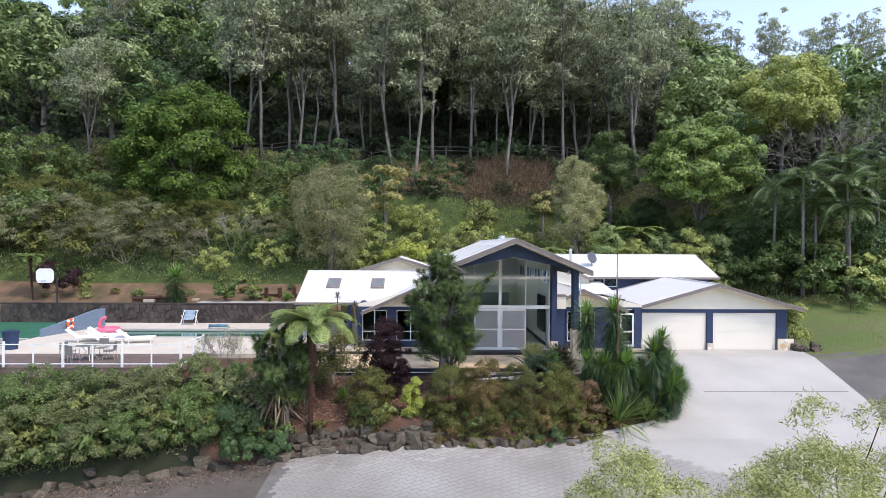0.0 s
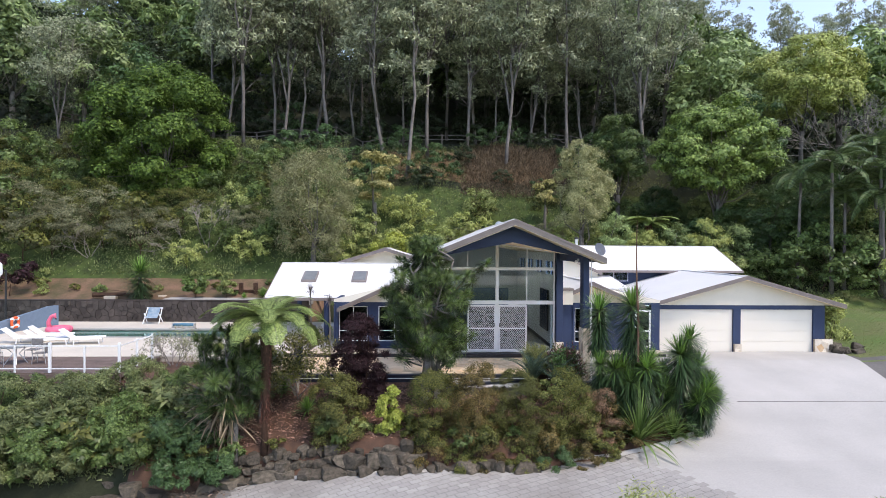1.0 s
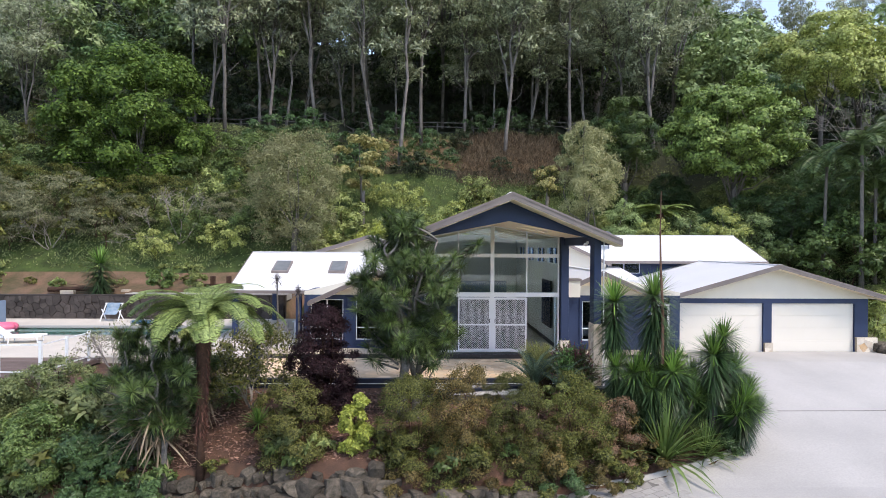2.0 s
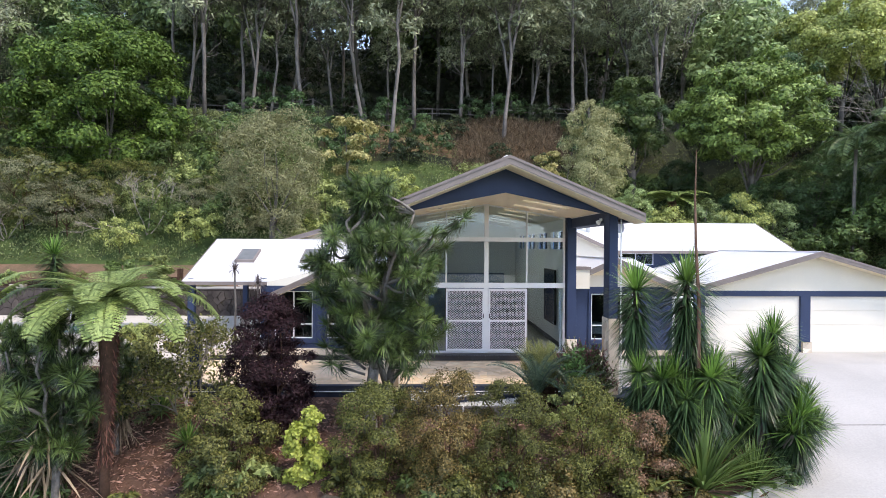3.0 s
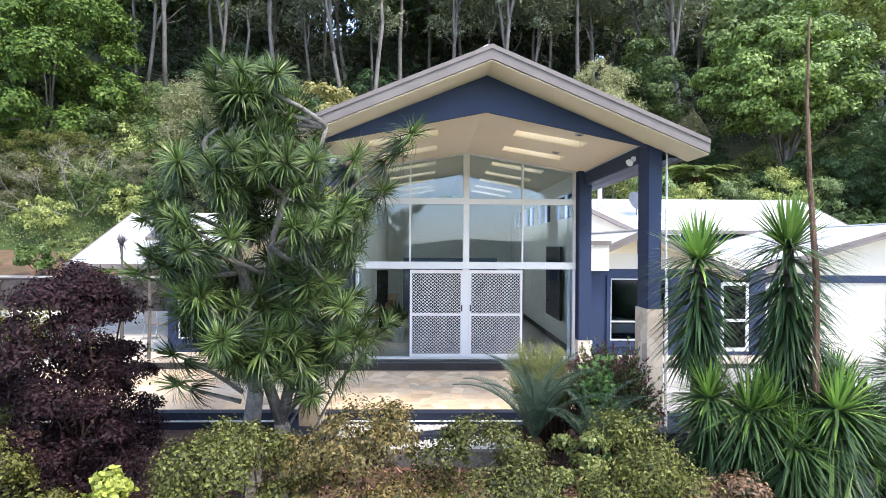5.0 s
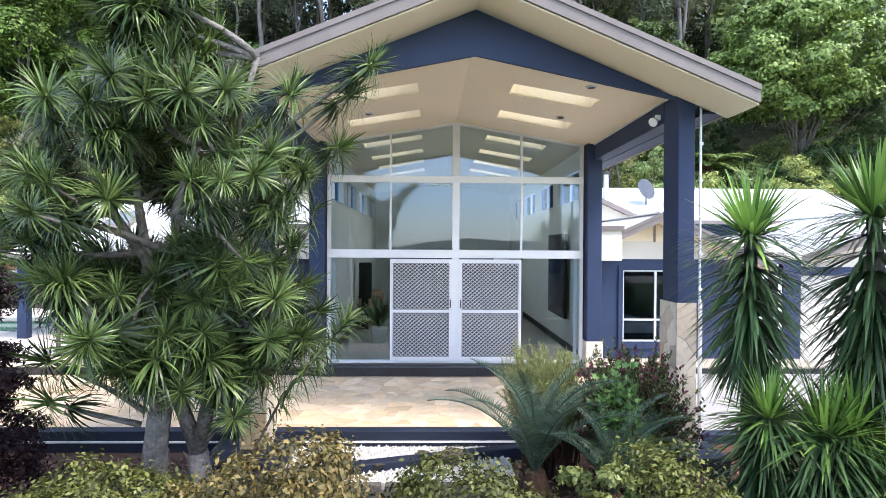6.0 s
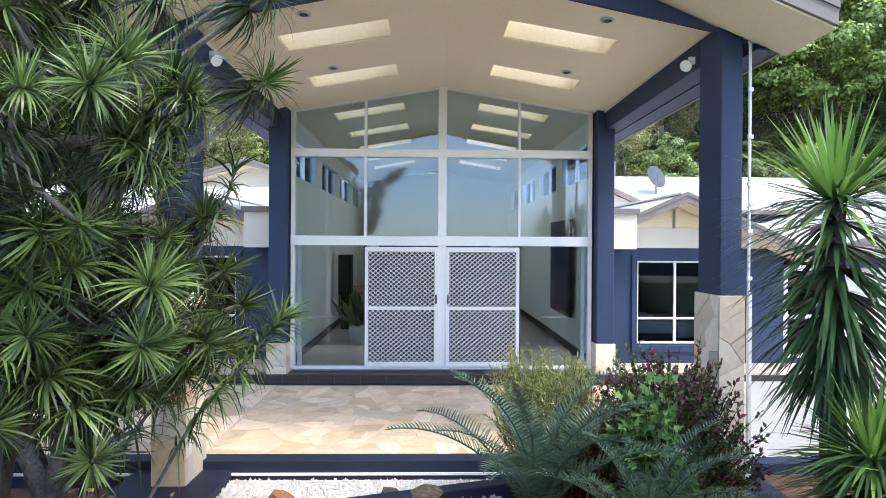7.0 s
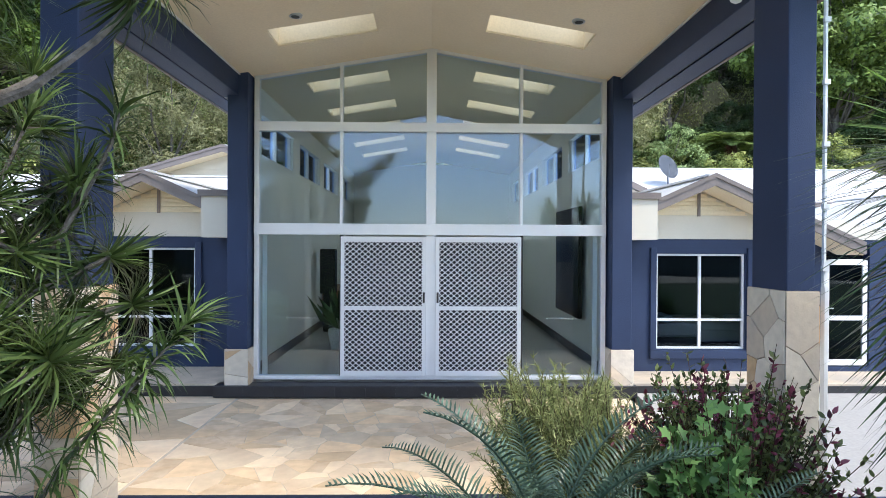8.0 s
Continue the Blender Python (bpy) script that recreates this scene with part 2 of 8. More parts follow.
L_VINE = foliage("vine_leaf", (0.035, 0.12, 0.018), (0.13, 0.29, 0.05), 0.4, 0.4)
L_PURPLE = foliage("purple_leaf", (0.014, 0.007, 0.009), (0.064, 0.023, 0.028), 0.55, spec=0.2)
L_DARK = foliage("dark_glossy_leaf", (0.025, 0.07, 0.018), (0.085, 0.18, 0.045), 0.35, 0.35)
L_YUCCA = foliage("yucca_blade", (0.026, 0.105, 0.006), (0.20, 0.41, 0.03), 0.36, 0.3)
L_FLAX = foliage("flax_blade", (0.03, 0.075, 0.012), (0.16, 0.27, 0.045), 0.36, 0.3)
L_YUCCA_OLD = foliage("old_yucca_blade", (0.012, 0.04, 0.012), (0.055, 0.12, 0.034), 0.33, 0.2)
L_DRAC = foliage("dracaena_blade", (0.01, 0.04, 0.006), (0.14, 0.23, 0.038), 0.33, 0.3)
L_DRAC_HANG = foliage("hanging_dracaena_blade", (0.008, 0.034, 0.005), (0.105, 0.19, 0.03), 0.33, 0.3)
# blade colour darkened to stand in for shade inside the dense crown
L_DRAC_SHADE = foliage("shade_dark_dracaena_blade", (0.008, 0.026, 0.005), (0.04, 0.08, 0.014), 0.35, 0.25)
L_FERN = foliage("fern_frond", (0.12, 0.21, 0.028), (0.31, 0.43, 0.085), 0.5, 0.45)
L_CYCAD = foliage("cycad_leaflet", (0.03, 0.07, 0.045), (0.10, 0.17, 0.11), 0.3, 0.3)
L_PALM = foliage("palm_leaflet", (0.045, 0.10, 0.02), (0.16, 0.25, 0.07), 0.4, 0.4)
L_RED = foliage("bronze_green_leaf", (0.022, 0.05, 0.01), (0.19, 0.24, 0.05), 0.4, 0.35)
L_CONIFER = foliage("conifer_spray", (0.14, 0.19, 0.04), (0.42, 0.46, 0.13), 0.6, 0.4)
L_DRY = foliage("dead_leaf", (0.17, 0.12, 0.06), (0.36, 0.27, 0.15), 0.8)
L_STRAW = foliage("bank_straw", (0.07, 0.05, 0.026), (0.24, 0.18, 0.095), 0.8)


# ---- small builders ----
def thing(name, base=(0, 0, 0), label="", category="", group="", kind=""):
    ob = new(name)
    ob.location = base
    return tagged(ob, label, category, group, kind)


def origin(ob):
    v = Vector(ob.location)
    while ob.parent:
        ob = ob.parent
        v = v + Vector(ob.location)
    return v


def part(name, bm, mat, parent=None, label="", smooth=False):
    """Links a bmesh, drawn in world places, as one mesh under its parent."""
    me = bpy.data.meshes.new(name)
    if parent is not None:
        bmesh.ops.translate(bm, verts=bm.verts, vec=-origin(parent))
    bm.to_mesh(me)
    bm.free()
    for m in mat if isinstance(mat, (list, tuple)) else (mat,):
        me.materials.append(m)
    if smooth:
        me.polygons.foreach_set("use_smooth", [True] * len(me.polygons))
    ob = new(name, me)
    ob.parent = parent
    if label:
        ob["label"] = label
    return ob


def raw(name, verts, faces, mat, parent=None, label="", smooth=False):
    """The same from arrays of vertices and faces, in the parent's own space."""
    me = bpy.data.meshes.new(name)
    me.from_pydata([tuple(v) for v in verts], [], [tuple(f) for f in faces])
    for m in mat if isinstance(mat, (list, tuple)) else (mat,):
        me.materials.append(m)
    if smooth:
        me.polygons.foreach_set("use_smooth", [True] * len(me.polygons))
    ob = new(name, me)
    ob.parent = parent
    if label:
        ob["label"] = label
    return ob


def box(x0, y0, z0, x1, y1, z1, bevel=0.0, bm=None):
    bm = bm or bmesh.new()
    m = Matrix.Translation(((x0 + x1) / 2, (y0 + y1) / 2, (z0 + z1) / 2)) @ Matrix.Diagonal((abs(x1 - x0), abs(y1 - y0), abs(z1 - z0), 1))
    made = bmesh.ops.create_cube(bm, size=1, matrix=m)["verts"]
    if bevel:
        edges = list({e for v in made for e in v.link_edges})
        bmesh.ops.bevel(bm, geom=edges, offset=bevel, segments=2, affect="EDGES", profile=0.5)
    return bm


def prism(points, axis, a, b, bm=None):
    """A flat outline pushed along an axis. For axis y the points are (x, z); for x they are (y, z); for z (x, y)."""
    bm = bm or bmesh.new()
    def at(p, d):
        return {"y": (p[0], d, p[1]), "x": (d, p[0], p[1]), "z": (p[0], p[1], d)}[axis]
    lo = [bm.verts.new(at(p, a)) for p in points]
    hi = [bm.verts.new(at(p, b)) for p in points]
    n = len(points)
    bm.faces.new(lo)
    bm.faces.new(hi[::-1])
    for i in range(n):
        bm.faces.new((lo[i], lo[(i + 1) % n], hi[(i + 1) % n], hi[i]))
    bmesh.ops.recalc_face_normals(bm, faces=bm.faces)
    return bm


def tube(points, radii, sides=8, bm=None):
    """A bent tapering round bar through the points."""
    bm = bm or bmesh.new()
    pts = [Vector(p) for p in points]
    if not hasattr(radii, "__len__"):
        radii = [radii] * len(pts)
    rings = []
    for i, p in enumerate(pts):
        d = (pts[min(i + 1, len(pts) - 1)] - pts[max(i - 1, 0)]).normalized()
        u = d.orthogonal().normalized() if abs(d.z) < 0.95 else d.cross(Vector((0, 1, 0))).normalized()
        if i and rings:
            u = (last - d * last.dot(d)).normalized()
        last = u
        w = d.cross(u)
        rings.append([bm.verts.new(p + (u * math.cos(2 * math.pi * k / sides) + w * math.sin(2 * math.pi * k / sides)) * radii[i]) for k in range(sides)])
    for a, b in zip(rings, rings[1:]):
        for k in range(sides):
            bm.faces.new((a[k], a[(k + 1) % sides], b[(k + 1) % sides], b[k]))
    bm.faces.new(rings[0][::-1])
    bm.faces.new(rings[-1])
    return bm


def cyl(x, y, z0, z1, r, sides=12, bm=None):
    return tube([(x, y, z0), (x, y, z1)], r, sides, bm)


# ---- ground ----
def smooth(a, b, v):
    t = np.clip((v - a) / (b - a), 0, 1)
    return t * t * (3 - 2 * t)


def bumps(x, y, s, k):
    return k * (np.sin(x * 1.3 / s + 0.7 * np.sin(y / s)) * np.cos(y * 1.1 / s + 0.5) + 0.5 * np.sin(x * 2.9 / s + 1.3) * np.sin(y * 3.1 / s))


def drive_z(x, y):
    """The concrete apron, level before the garage and falling to the lower drive and away to the west."""
    x, y = np.asarray(x, float), np.asarray(y, float)
    z = -0.38 - 0.2 * np.clip(-y - 0.2, 0, 8.2) - 0.05 * np.clip(-y - 8.4, 0, 8)
    return z - 0.13 * np.log1p(np.exp(np.clip(-4 - x, -20, 16)))


def kerb_y(x):
    """The line of the lower garden edge."""
    x = np.asarray(x, float)
    return np.interp(x, [-30, -14, -8, -4, 0, 3, 5.1, 6.4, 7.25, 7.85, 8.2], [-8.6, -8.2, -8.0, -8.5, -8.6, -8.0, -7.25, -6.5, -5.7, -4.7, -3.6])


def ground_z(x, y):
    x, y = np.asarray(x, float), np.asarray(y, float)
    dz = drive_z(x, y)
    ky = kerb_y(x)
    pad = np.where(x < -12.5, -0.35, -0.5)
    lip = np.where(x < -12.5, -3.6 + 0 * x, np.where(x > 3.2, -3.7, -4.7))
    foot = drive_z(x, ky) + np.interp(x, [-1.0, 2.2], [0.75, 0.12]) * smooth(9, 7, x)
    t = np.clip((y - ky) / np.maximum(lip - ky, 0.3), 0, 1)
    bank = foot + (pad - foot) * t ** 0.8 + bumps(x, y, 1.1, 0.06)
    z = np.where(y < ky - 0.35, dz, np.where(y < ky, dz + (bank - dz) * smooth(-0.35, 0, y - ky), bank))
    z = np.where(y > lip, pad, z)
    east = smooth(8.15, 8.6, x)
    z = z * (1 - east) + dz * east
    lawn = smooth(17.0, 24.0, x)
    z = z + lawn * (np.clip(y + 6, 0, 20) * 0.05 + 0.4 * smooth(-8, 4, y)) * smooth(-12, -4, y)
    # hill behind the house
    back = np.interp(x, [-60, -33, -11, -10.5, 3, 20, 26, 60], [12.5, 12.2, 12.2, 12.8, 14.5, 14.5, 12.0, 9.0])
    up = np.where((x < -10.8) & (y > 11.75), 1.3 * smooth(11.75, 11.95, y), 0)
    d = np.clip(y - back, 0, None)
    hill = np.interp(d, [0, 3, 8, 16, 20, 26, 40, 70, 160, 400], [0, 0.9, 4.8, 12.0, 14.6, 16.2, 22, 37, 70, 90])
    hill = hill * (1 + 0.06 * np.sin(x * 0.11 + 1))
    z = z + up + hill * np.where(x > 20, 0.85, 1.0) + smooth(2, 10, d) * bumps(x, y, 3.0, 0.35)
    # valley before the house
    z = z - smooth(-18, -90, y) * 22 + smooth(30, 120, -x - 0 * y) * smooth(-40, 20, y) * 6
    return z


def grid_axis(stops):
    out = []
    for a, b, s in stops:
        out += list(np.arange(a, b - 1e-6, s))
    return np.array(out + [stops[-1][1]])


gx = grid_axis([(-420, -120, 30), (-120, -40, 4), (-40, -27, 1.0), (-27, 20, 0.4), (20, 40, 1.0), (40, 120, 4), (120, 420, 30)])
gy = grid_axis([(-420, -60, 30), (-60, -17, 3), (-17, -10, 0.8), (-10, 0, 0.35), (0, 16, 0.5), (16, 50, 1.0), (50, 130, 5), (130, 430, 30)])
X, Y = np.meshgrid(gx, gy)
Z = ground_z(X, Y)
gverts = np.stack([X.ravel(), Y.ravel(), Z.ravel()], 1)
nx, ny = len(gx), len(gy)
gfaces = [(j * nx + i, j * nx + i + 1, (j + 1) * nx + i + 1, (j + 1) * nx + i) for j in range(ny - 1) for i in range(nx - 1)]
ground = raw("ground", gverts, gfaces, [SOIL, MULCH, GRASS, CLAY, DRYGRASS, BANKGREEN], smooth=True)
tagged(ground, "sloping hillside ground of soil, bark mulch, lawn and clay", "ground", kind="structure")
cx, cy = (X[:-1, :-1] + X[1:, 1:]) / 2, (Y[:-1, :-1] + Y[1:, 1:]) / 2
idx = np.zeros(cx.shape, int)
idx[(cy < -3.4) & (cy > -9.5) & (cx > -32) & (cx < 8.2)] = 1
idx[(cy <= -3.4 + 3.9) & (cy > -4) & (cx > -15.2) & (cx < -9.2)] = 1
idx[(cx < -12.5) & (cy < -4.2) & (cy > -9.5)] = 0
idx[(cx > 16.6) & (cy < 15) & (cy > -14)] = 2
idx[(cy < -17)] = 2
idx[(cx < -10.8) & (cy > 11.7) & (cy < 16.3)] = 3
idx[(cx > -46) & (cx < 40) & (cy >= 16.3) & (cy < 28)] = 5
idx[(cx > -8) & (cx < 13) & (cy > 28.5) & (cy < 35.5)] = 4
ground.data.polygons.foreach_set("material_index", idx.ravel())


def sheet(name, xs, ys, zf, mat, inside, lift=0.04, skirt=0.3, label="", category="", kind="structure", snap=None):
    """A slab that follows a height, cut to an outline, with a skirt down at its edges."""
    ids, verts, faces = {}, [], []
    def vid(i, j, low):
        k = (i, j, low)
        if k not in ids:
            ids[k] = len(verts)
            vx, vy = snap(xs[i], ys[j]) if snap else (xs[i], ys[j])
            verts.append((vx, vy, float(zf(vx, vy)) + lift - (skirt if low else 0)))
        return ids[k]
    cells = {(i, j) for j in range(len(ys) - 1) for i in range(len(xs) - 1) if inside((xs[i] + xs[i + 1]) / 2, (ys[j] + ys[j + 1]) / 2)}
    for i, j in cells:
        faces.append((vid(i, j, 0), vid(i + 1, j, 0), vid(i + 1, j + 1, 0), vid(i, j + 1, 0)))
        for (di, dj), (a, b) in (((-1, 0), ((i, j + 1), (i, j))), ((1, 0), ((i + 1, j), (i + 1, j + 1))), ((0, -1), ((i, j), (i + 1, j))), ((0, 1), ((i + 1, j + 1), (i, j + 1)))):
            if (i + di, j + dj) not in cells:
                faces.append((vid(*a, 0), vid(*a, 1), vid(*b, 1), vid(*b, 0)))
    ob = raw(name, verts, faces, mat, smooth=False)
    return tagged(ob, label, category, kind=kind)


DX, DY = np.arange(-13, 18.2, 0.25), np.arange(-16.5, 2.3, 0.25)


def drive_edge(x):
    return float(kerb_y(x)) - 0.5 + 0.3 * float(smooth(-2.5, 0.5, x))


def to_edge(x, y):
    """Draws the concrete's rim onto the line of the garden edge."""
    e = drive_edge(x)
    if x < 7.6 and abs(y - e) < 0.2:
        return (x, e)
    r = float(np.interp(y, [-16, -9, -5, 0, 2.2], [13.0, 14.8, 16.1, 17.0, 17.6]))
    return (r, y) if abs(x - r) < 0.2 else (x, y)


def on_apron(x, y):
    right = np.interp(y, [-16, -9, -5, 0, 2.2], [13.0, 14.8, 16.1, 17.0, 17.6])
    if x > right or y > 1.95:
        return False
    if y > -3.55 and 3.35 < x:
        return y < 0.1 or x > 7.9
    return y < drive_edge(x) if x < 8.3 else True


def on_pavers(x, y):
    return x < 4.2 - (y + 8.6) * 0.7 and y < -7.9


drive = sheet("driveway", DX, DY, lambda x, y: drive_z(x, y) if x > 8.3 or y < kerb_y(x) else -0.43 + 0 * x, CONCRETE, lambda x, y: on_apron(x, y) and x > -9.5,
              label="pale concrete driveway sloping down from the garage", category="driveway", snap=to_edge)
paver_bed = sheet("paver_bed", DX, DY, drive_z, JOINT, lambda x, y: on_apron(x, y) and x > -9.5 and all(on_pavers(x + a, y + b) for a, b in ((0.6, 0), (0, 0.35), (0.4, 0.3))), lift=0.0425, skirt=0.02, label="dark sunken joints between the stencilled pavers", category="driveway", snap=to_edge)
sheet("old_road", np.arange(-30, -8.5, 0.5), np.arange(-16.5, -8, 0.5), drive_z, DIRT, lambda x, y: y < kerb_y(x) - 0.2 and x <= -9.4, lift=0.02,
      label="packed dirt and leaf litter lane below the rocks", category="road")
sheet("side_road", np.arange(13, 60, 0.5), np.arange(-12, 2.0, 0.5), lambda x, y: ground_z(x, y), ASPHALT,
      lambda x, y: np.interp(y, [-16, -9, -5, 0, 2.2], [12.4, 14.2, 15.5, 16.4, 17.0]) < x and -9.0 + (x - 16) * 0.1 < y < 0.9 - (x - 17) * 0.28, lift=0.015,
      label="cracked dark asphalt side drive beside the lawn", category="road")
kerb_line = [(x, float(kerb_y(x)) - 0.12, float(drive_z(x, kerb_y(x) - 0.2)) + 0.02) for x in (0.6, 1.5, 3, 4.2, 5.2, 5.9, 6.4, 6.85, 7.25, 7.55, 7.85, 8.05, 8.2)]
kerb_line = [(x, float(kerb_y(x)) - 0.5 + 0.3 * float(smooth(-2.5, 0.5, x)), float(drive_z(x, kerb_y(x) - 0.5)) - 0.02) for x in np.arange(-9.4, 0.4, 0.6)] + kerb_line
tagged(part("kerb", tube(kerb_line, 0.13, 6), CONCRETE), "low rounded concrete kerb round the garden bed", "kerb", kind="structure")
seam = [(x, -4.35, float(drive_z(x, -4.35)) + 0.043) for x in np.arange(9.0, 16.2, 0.4)]
tagged(part("expansion_joint", tube(seam, 0.012, 4), ASPHALT), "dark sealed joint across the concrete driveway", "joint", kind="structure")

# far hills that the glass mirrors
hv, hf = [], []
for k in range(73):
    a = radians(90 + 45 + 270 * k / 72)
    h = 7 + 7 * math.sin(k * 0.7) + 4 * math.sin(k * 1.9 + 1)
    for r, z in ((900, -40), (960, h), (1200, -40)):
        hv.append((r * math.cos(a), r * math.sin(a), z))
for k in range(72):
    for q in (0, 1):
        hf.append((3 * k + q, 3 * k + 3 + q, 3 * k + 4 + q, 3 * k + 1 + q))
tagged(raw("backdrop", hv, hf, HILLFAR, smooth=True), "far wooded ridge across the valley", "hills", kind="structure")


# ---- the house ----
house = thing("house", (0, 0, -0.4), "navy and cream house with white roofs and a tall glazed entry", "house")
CX = 0.05       # middle of the hall
GL, GR = -2.62, 2.72


def roof_pane(name, pts, thick, mat, parent, label=""):
    """A flat roof sheet from its corners, with thickness downwards."""
    bm = bmesh.new()
    top = [bm.verts.new(p) for p in pts]
    low = [bm.verts.new((p[0], p[1], p[2] - thick)) for p in pts]
    n = len(pts)
    bm.faces.new(top)
    bm.faces.new(low[::-1])
    for i in range(n):
        bm.faces.new((top[i], low[i], low[(i + 1) % n], top[(i + 1) % n]))
    bmesh.ops.recalc_face_normals(bm, faces=bm.faces)
    return part(name, bm, mat, parent, label)


def strip(x0, z0, x1, z1, y0, y1, thick, bm):
    return prism([(x0, z0), (x1, z1), (x1, z1 - thick), (x0, z0 - thick)], "y", y0, y1, bm)


# hall and portico roof with its strips of clear sheet
RIDGE, PITCH, CEIL, CSLOPE = 5.86, 0.41, 5.03, 0.168
EAVE_L, EAVE_R = -3.42, 3.55
SKY_ROWS = [(-3.45, -2.85), (-1.7, -1.1)] + [(0.7 + 1.9 * k, 1.3 + 1.9 * k) for k in range(5)]
SX0, SX1 = 0.72, 2.05
Y0, Y1 = -5.2, 12.0
AX = 0.12       # peak of the front gable


def roof_at(x):
    return RIDGE - PITCH * abs(x - CX)


def ceil_at(x):
    return CEIL - CSLOPE * abs(x - CX)


hall_roof = part("roof", prism([(CX - 0.12, RIDGE - 0.03), (CX, RIDGE + 0.035), (CX + 0.12, RIDGE - 0.03), (CX, RIDGE - 0.01)], "y", Y0 - 0.01, Y1), ROOF, house, "white ridge capping of the entry gable roof")
for side, eave in ((-1, EAVE_L), (1, EAVE_R)):
    bm, cm = bmesh.new(), bmesh.new()
    xa, xb = CX + side * SX0, CX + side * SX1
    wall_x = CX + side * 3.0
    strip(CX, roof_at(CX), xa, roof_at(xa), Y0, Y1, 0.05, bm)
    strip(xb, roof_at(xb), eave, roof_at(eave), Y0, Y1, 0.05, bm)
    strip(CX, CEIL + 0.03, xa, ceil_at(xa) + 0.03, -4.35, Y1, 0.03, cm)
    strip(xb, ceil_at(xb) + 0.03, wall_x, ceil_at(wall_x) + 0.03, -4.35, Y1, 0.03, cm)
    ya, yc = Y0, -4.35
    for k, (p, q) in enumerate(SKY_ROWS + [(Y1, Y1)]):
        strip(xa, roof_at(xa), xb, roof_at(xb), ya, p, 0.05, bm)
        strip(xa, ceil_at(xa) + 0.03, xb, ceil_at(xb) + 0.03, yc, p, 0.03, cm)
        ya = yc = q
        if q > p:
            lx, hx = min(xa, xb), max(xa, xb)
            for x in (lx, hx):
                prism([(x - 0.01, ceil_at(x) + 0.02), (x + 0.01, ceil_at(x) + 0.02), (x + 0.01, roof_at(x) - 0.06), (x - 0.01, roof_at(x) - 0.06)], "y", p, q, cm)
            for y in (p, q):
                prism([(lx, ceil_at(lx) + 0.02), (hx, ceil_at(hx) + 0.02), (hx, roof_at(hx) - 0.06), (lx, roof_at(lx) - 0.06)], "y", y - 0.01, y + 0.01, cm)
            sb = strip(xa, roof_at(xa) - 0.02, xb, roof_at(xb) - 0.02, p - 0.02, q + 0.02, 0.006, bmesh.new())
            part("skylight_sheet", sb, DAYLIGHT_PANEL, hall_roof)
    part("roof_slope", bm, ROOF, hall_roof)
    tagged(part("ceiling_portico", cm, SOFFIT), "cream raked ceiling with skylight shafts", "ceiling", kind="structure")
    fz = roof_at(eave)
    # barge board, eave board and soffit
    part("bargeboard", prism([(AX, RIDGE - 0.005), (eave, fz - 0.01), (eave, fz - 0.2), (AX, RIDGE - 0.195)], "y", Y0 - 0.04, Y0), FASCIA, hall_roof, "taupe timber bargeboard")
    part("barge_trim", prism([(AX, RIDGE + 0.03), (eave, fz + 0.02), (eave, fz - 0.05), (AX, RIDGE - 0.04)], "y", Y0 - 0.06, Y0 - 0.043), FASCIA, hall_roof)
    part("eave_board", box(eave - 0.02, Y0, fz - 0.17, eave + 0.02, Y1, fz - 0.03), FASCIA, hall_roof)
    part("soffit", prism([(AX, RIDGE - 0.2), (eave, fz - 0.2), (eave, fz - 0.22), (AX, RIDGE - 0.22)], "y", Y0, -4.42), SOFFIT, hall_roof, "cream soffit board")
    part("side_soffit", box(CX + side * 3.19, -4.42, fz - 0.16, eave, Y1, fz - 0.14), NAVY, hall_roof)

# navy gable over the portico
for gs in (CX - 2.8, CX + 2.8):
    part("gable_panel", prism([(AX, RIDGE - 0.225), (gs, roof_at(gs) - 0.225), (gs, roof_at(gs) - 0.26), (AX, CEIL - 0.01)], "y", -4.42, -4.36), NAVY, house, "navy rendered gable panel")

# columns with stone feet
def column(name, x0, x1, y0, y1, top, z0, stone):
    col = part(name, box(x0, y0, stone - 0.05, x1, y1, top, 0.012), NAVY, house, "navy rendered square column")
    part("stone_foot", box(x0 - 0.015, y0 - 0.015, z0, x1 + 0.015, y1 + 0.015, stone), CLAD_JOINT, col, "sandstone clad column foot")
    return col


STONE_FEET = []
for sx in (-1, 1):
    a, b = (-3.0, -2.7) if sx < 0 else (2.9, 3.13)
    column("portico_column", a, b, -4.38, -3.86, 4.55, -0.5, 1.69)
    STONE_FEET.append((a - 0.02, b + 0.02, -4.4, -3.84, -0.42, 1.69))
    a, b = min(CX + sx * 2.7, CX + sx * 3.0), max(CX + sx * 2.7, CX + sx * 3.0)
    column("wall_column", a, b, -0.28, 0.1, 4.6, -0.22, 0.5)
    STONE_FEET.append((a - 0.02, b + 0.02, -0.3, 0.1, -0.2, 0.5))
    beam = part("side_beam", box(CX + sx * 2.84, -3.88, 4.24, CX + sx * 3.12, -0.1, 4.58, 0.01), NAVY, house, "navy side beam")

# white bead where the ceiling meets the beams
for sx in (-1, 1):
    x = CX + sx * 2.83
    part("cornice_bead", box(min(x, x - sx * 0.02), -4.34, ceil_at(x) - 0.02, max(x, x - sx * 0.02), -0.08, ceil_at(x) - 0.002), WHITE, house, "thin white bead along the ceiling edge")

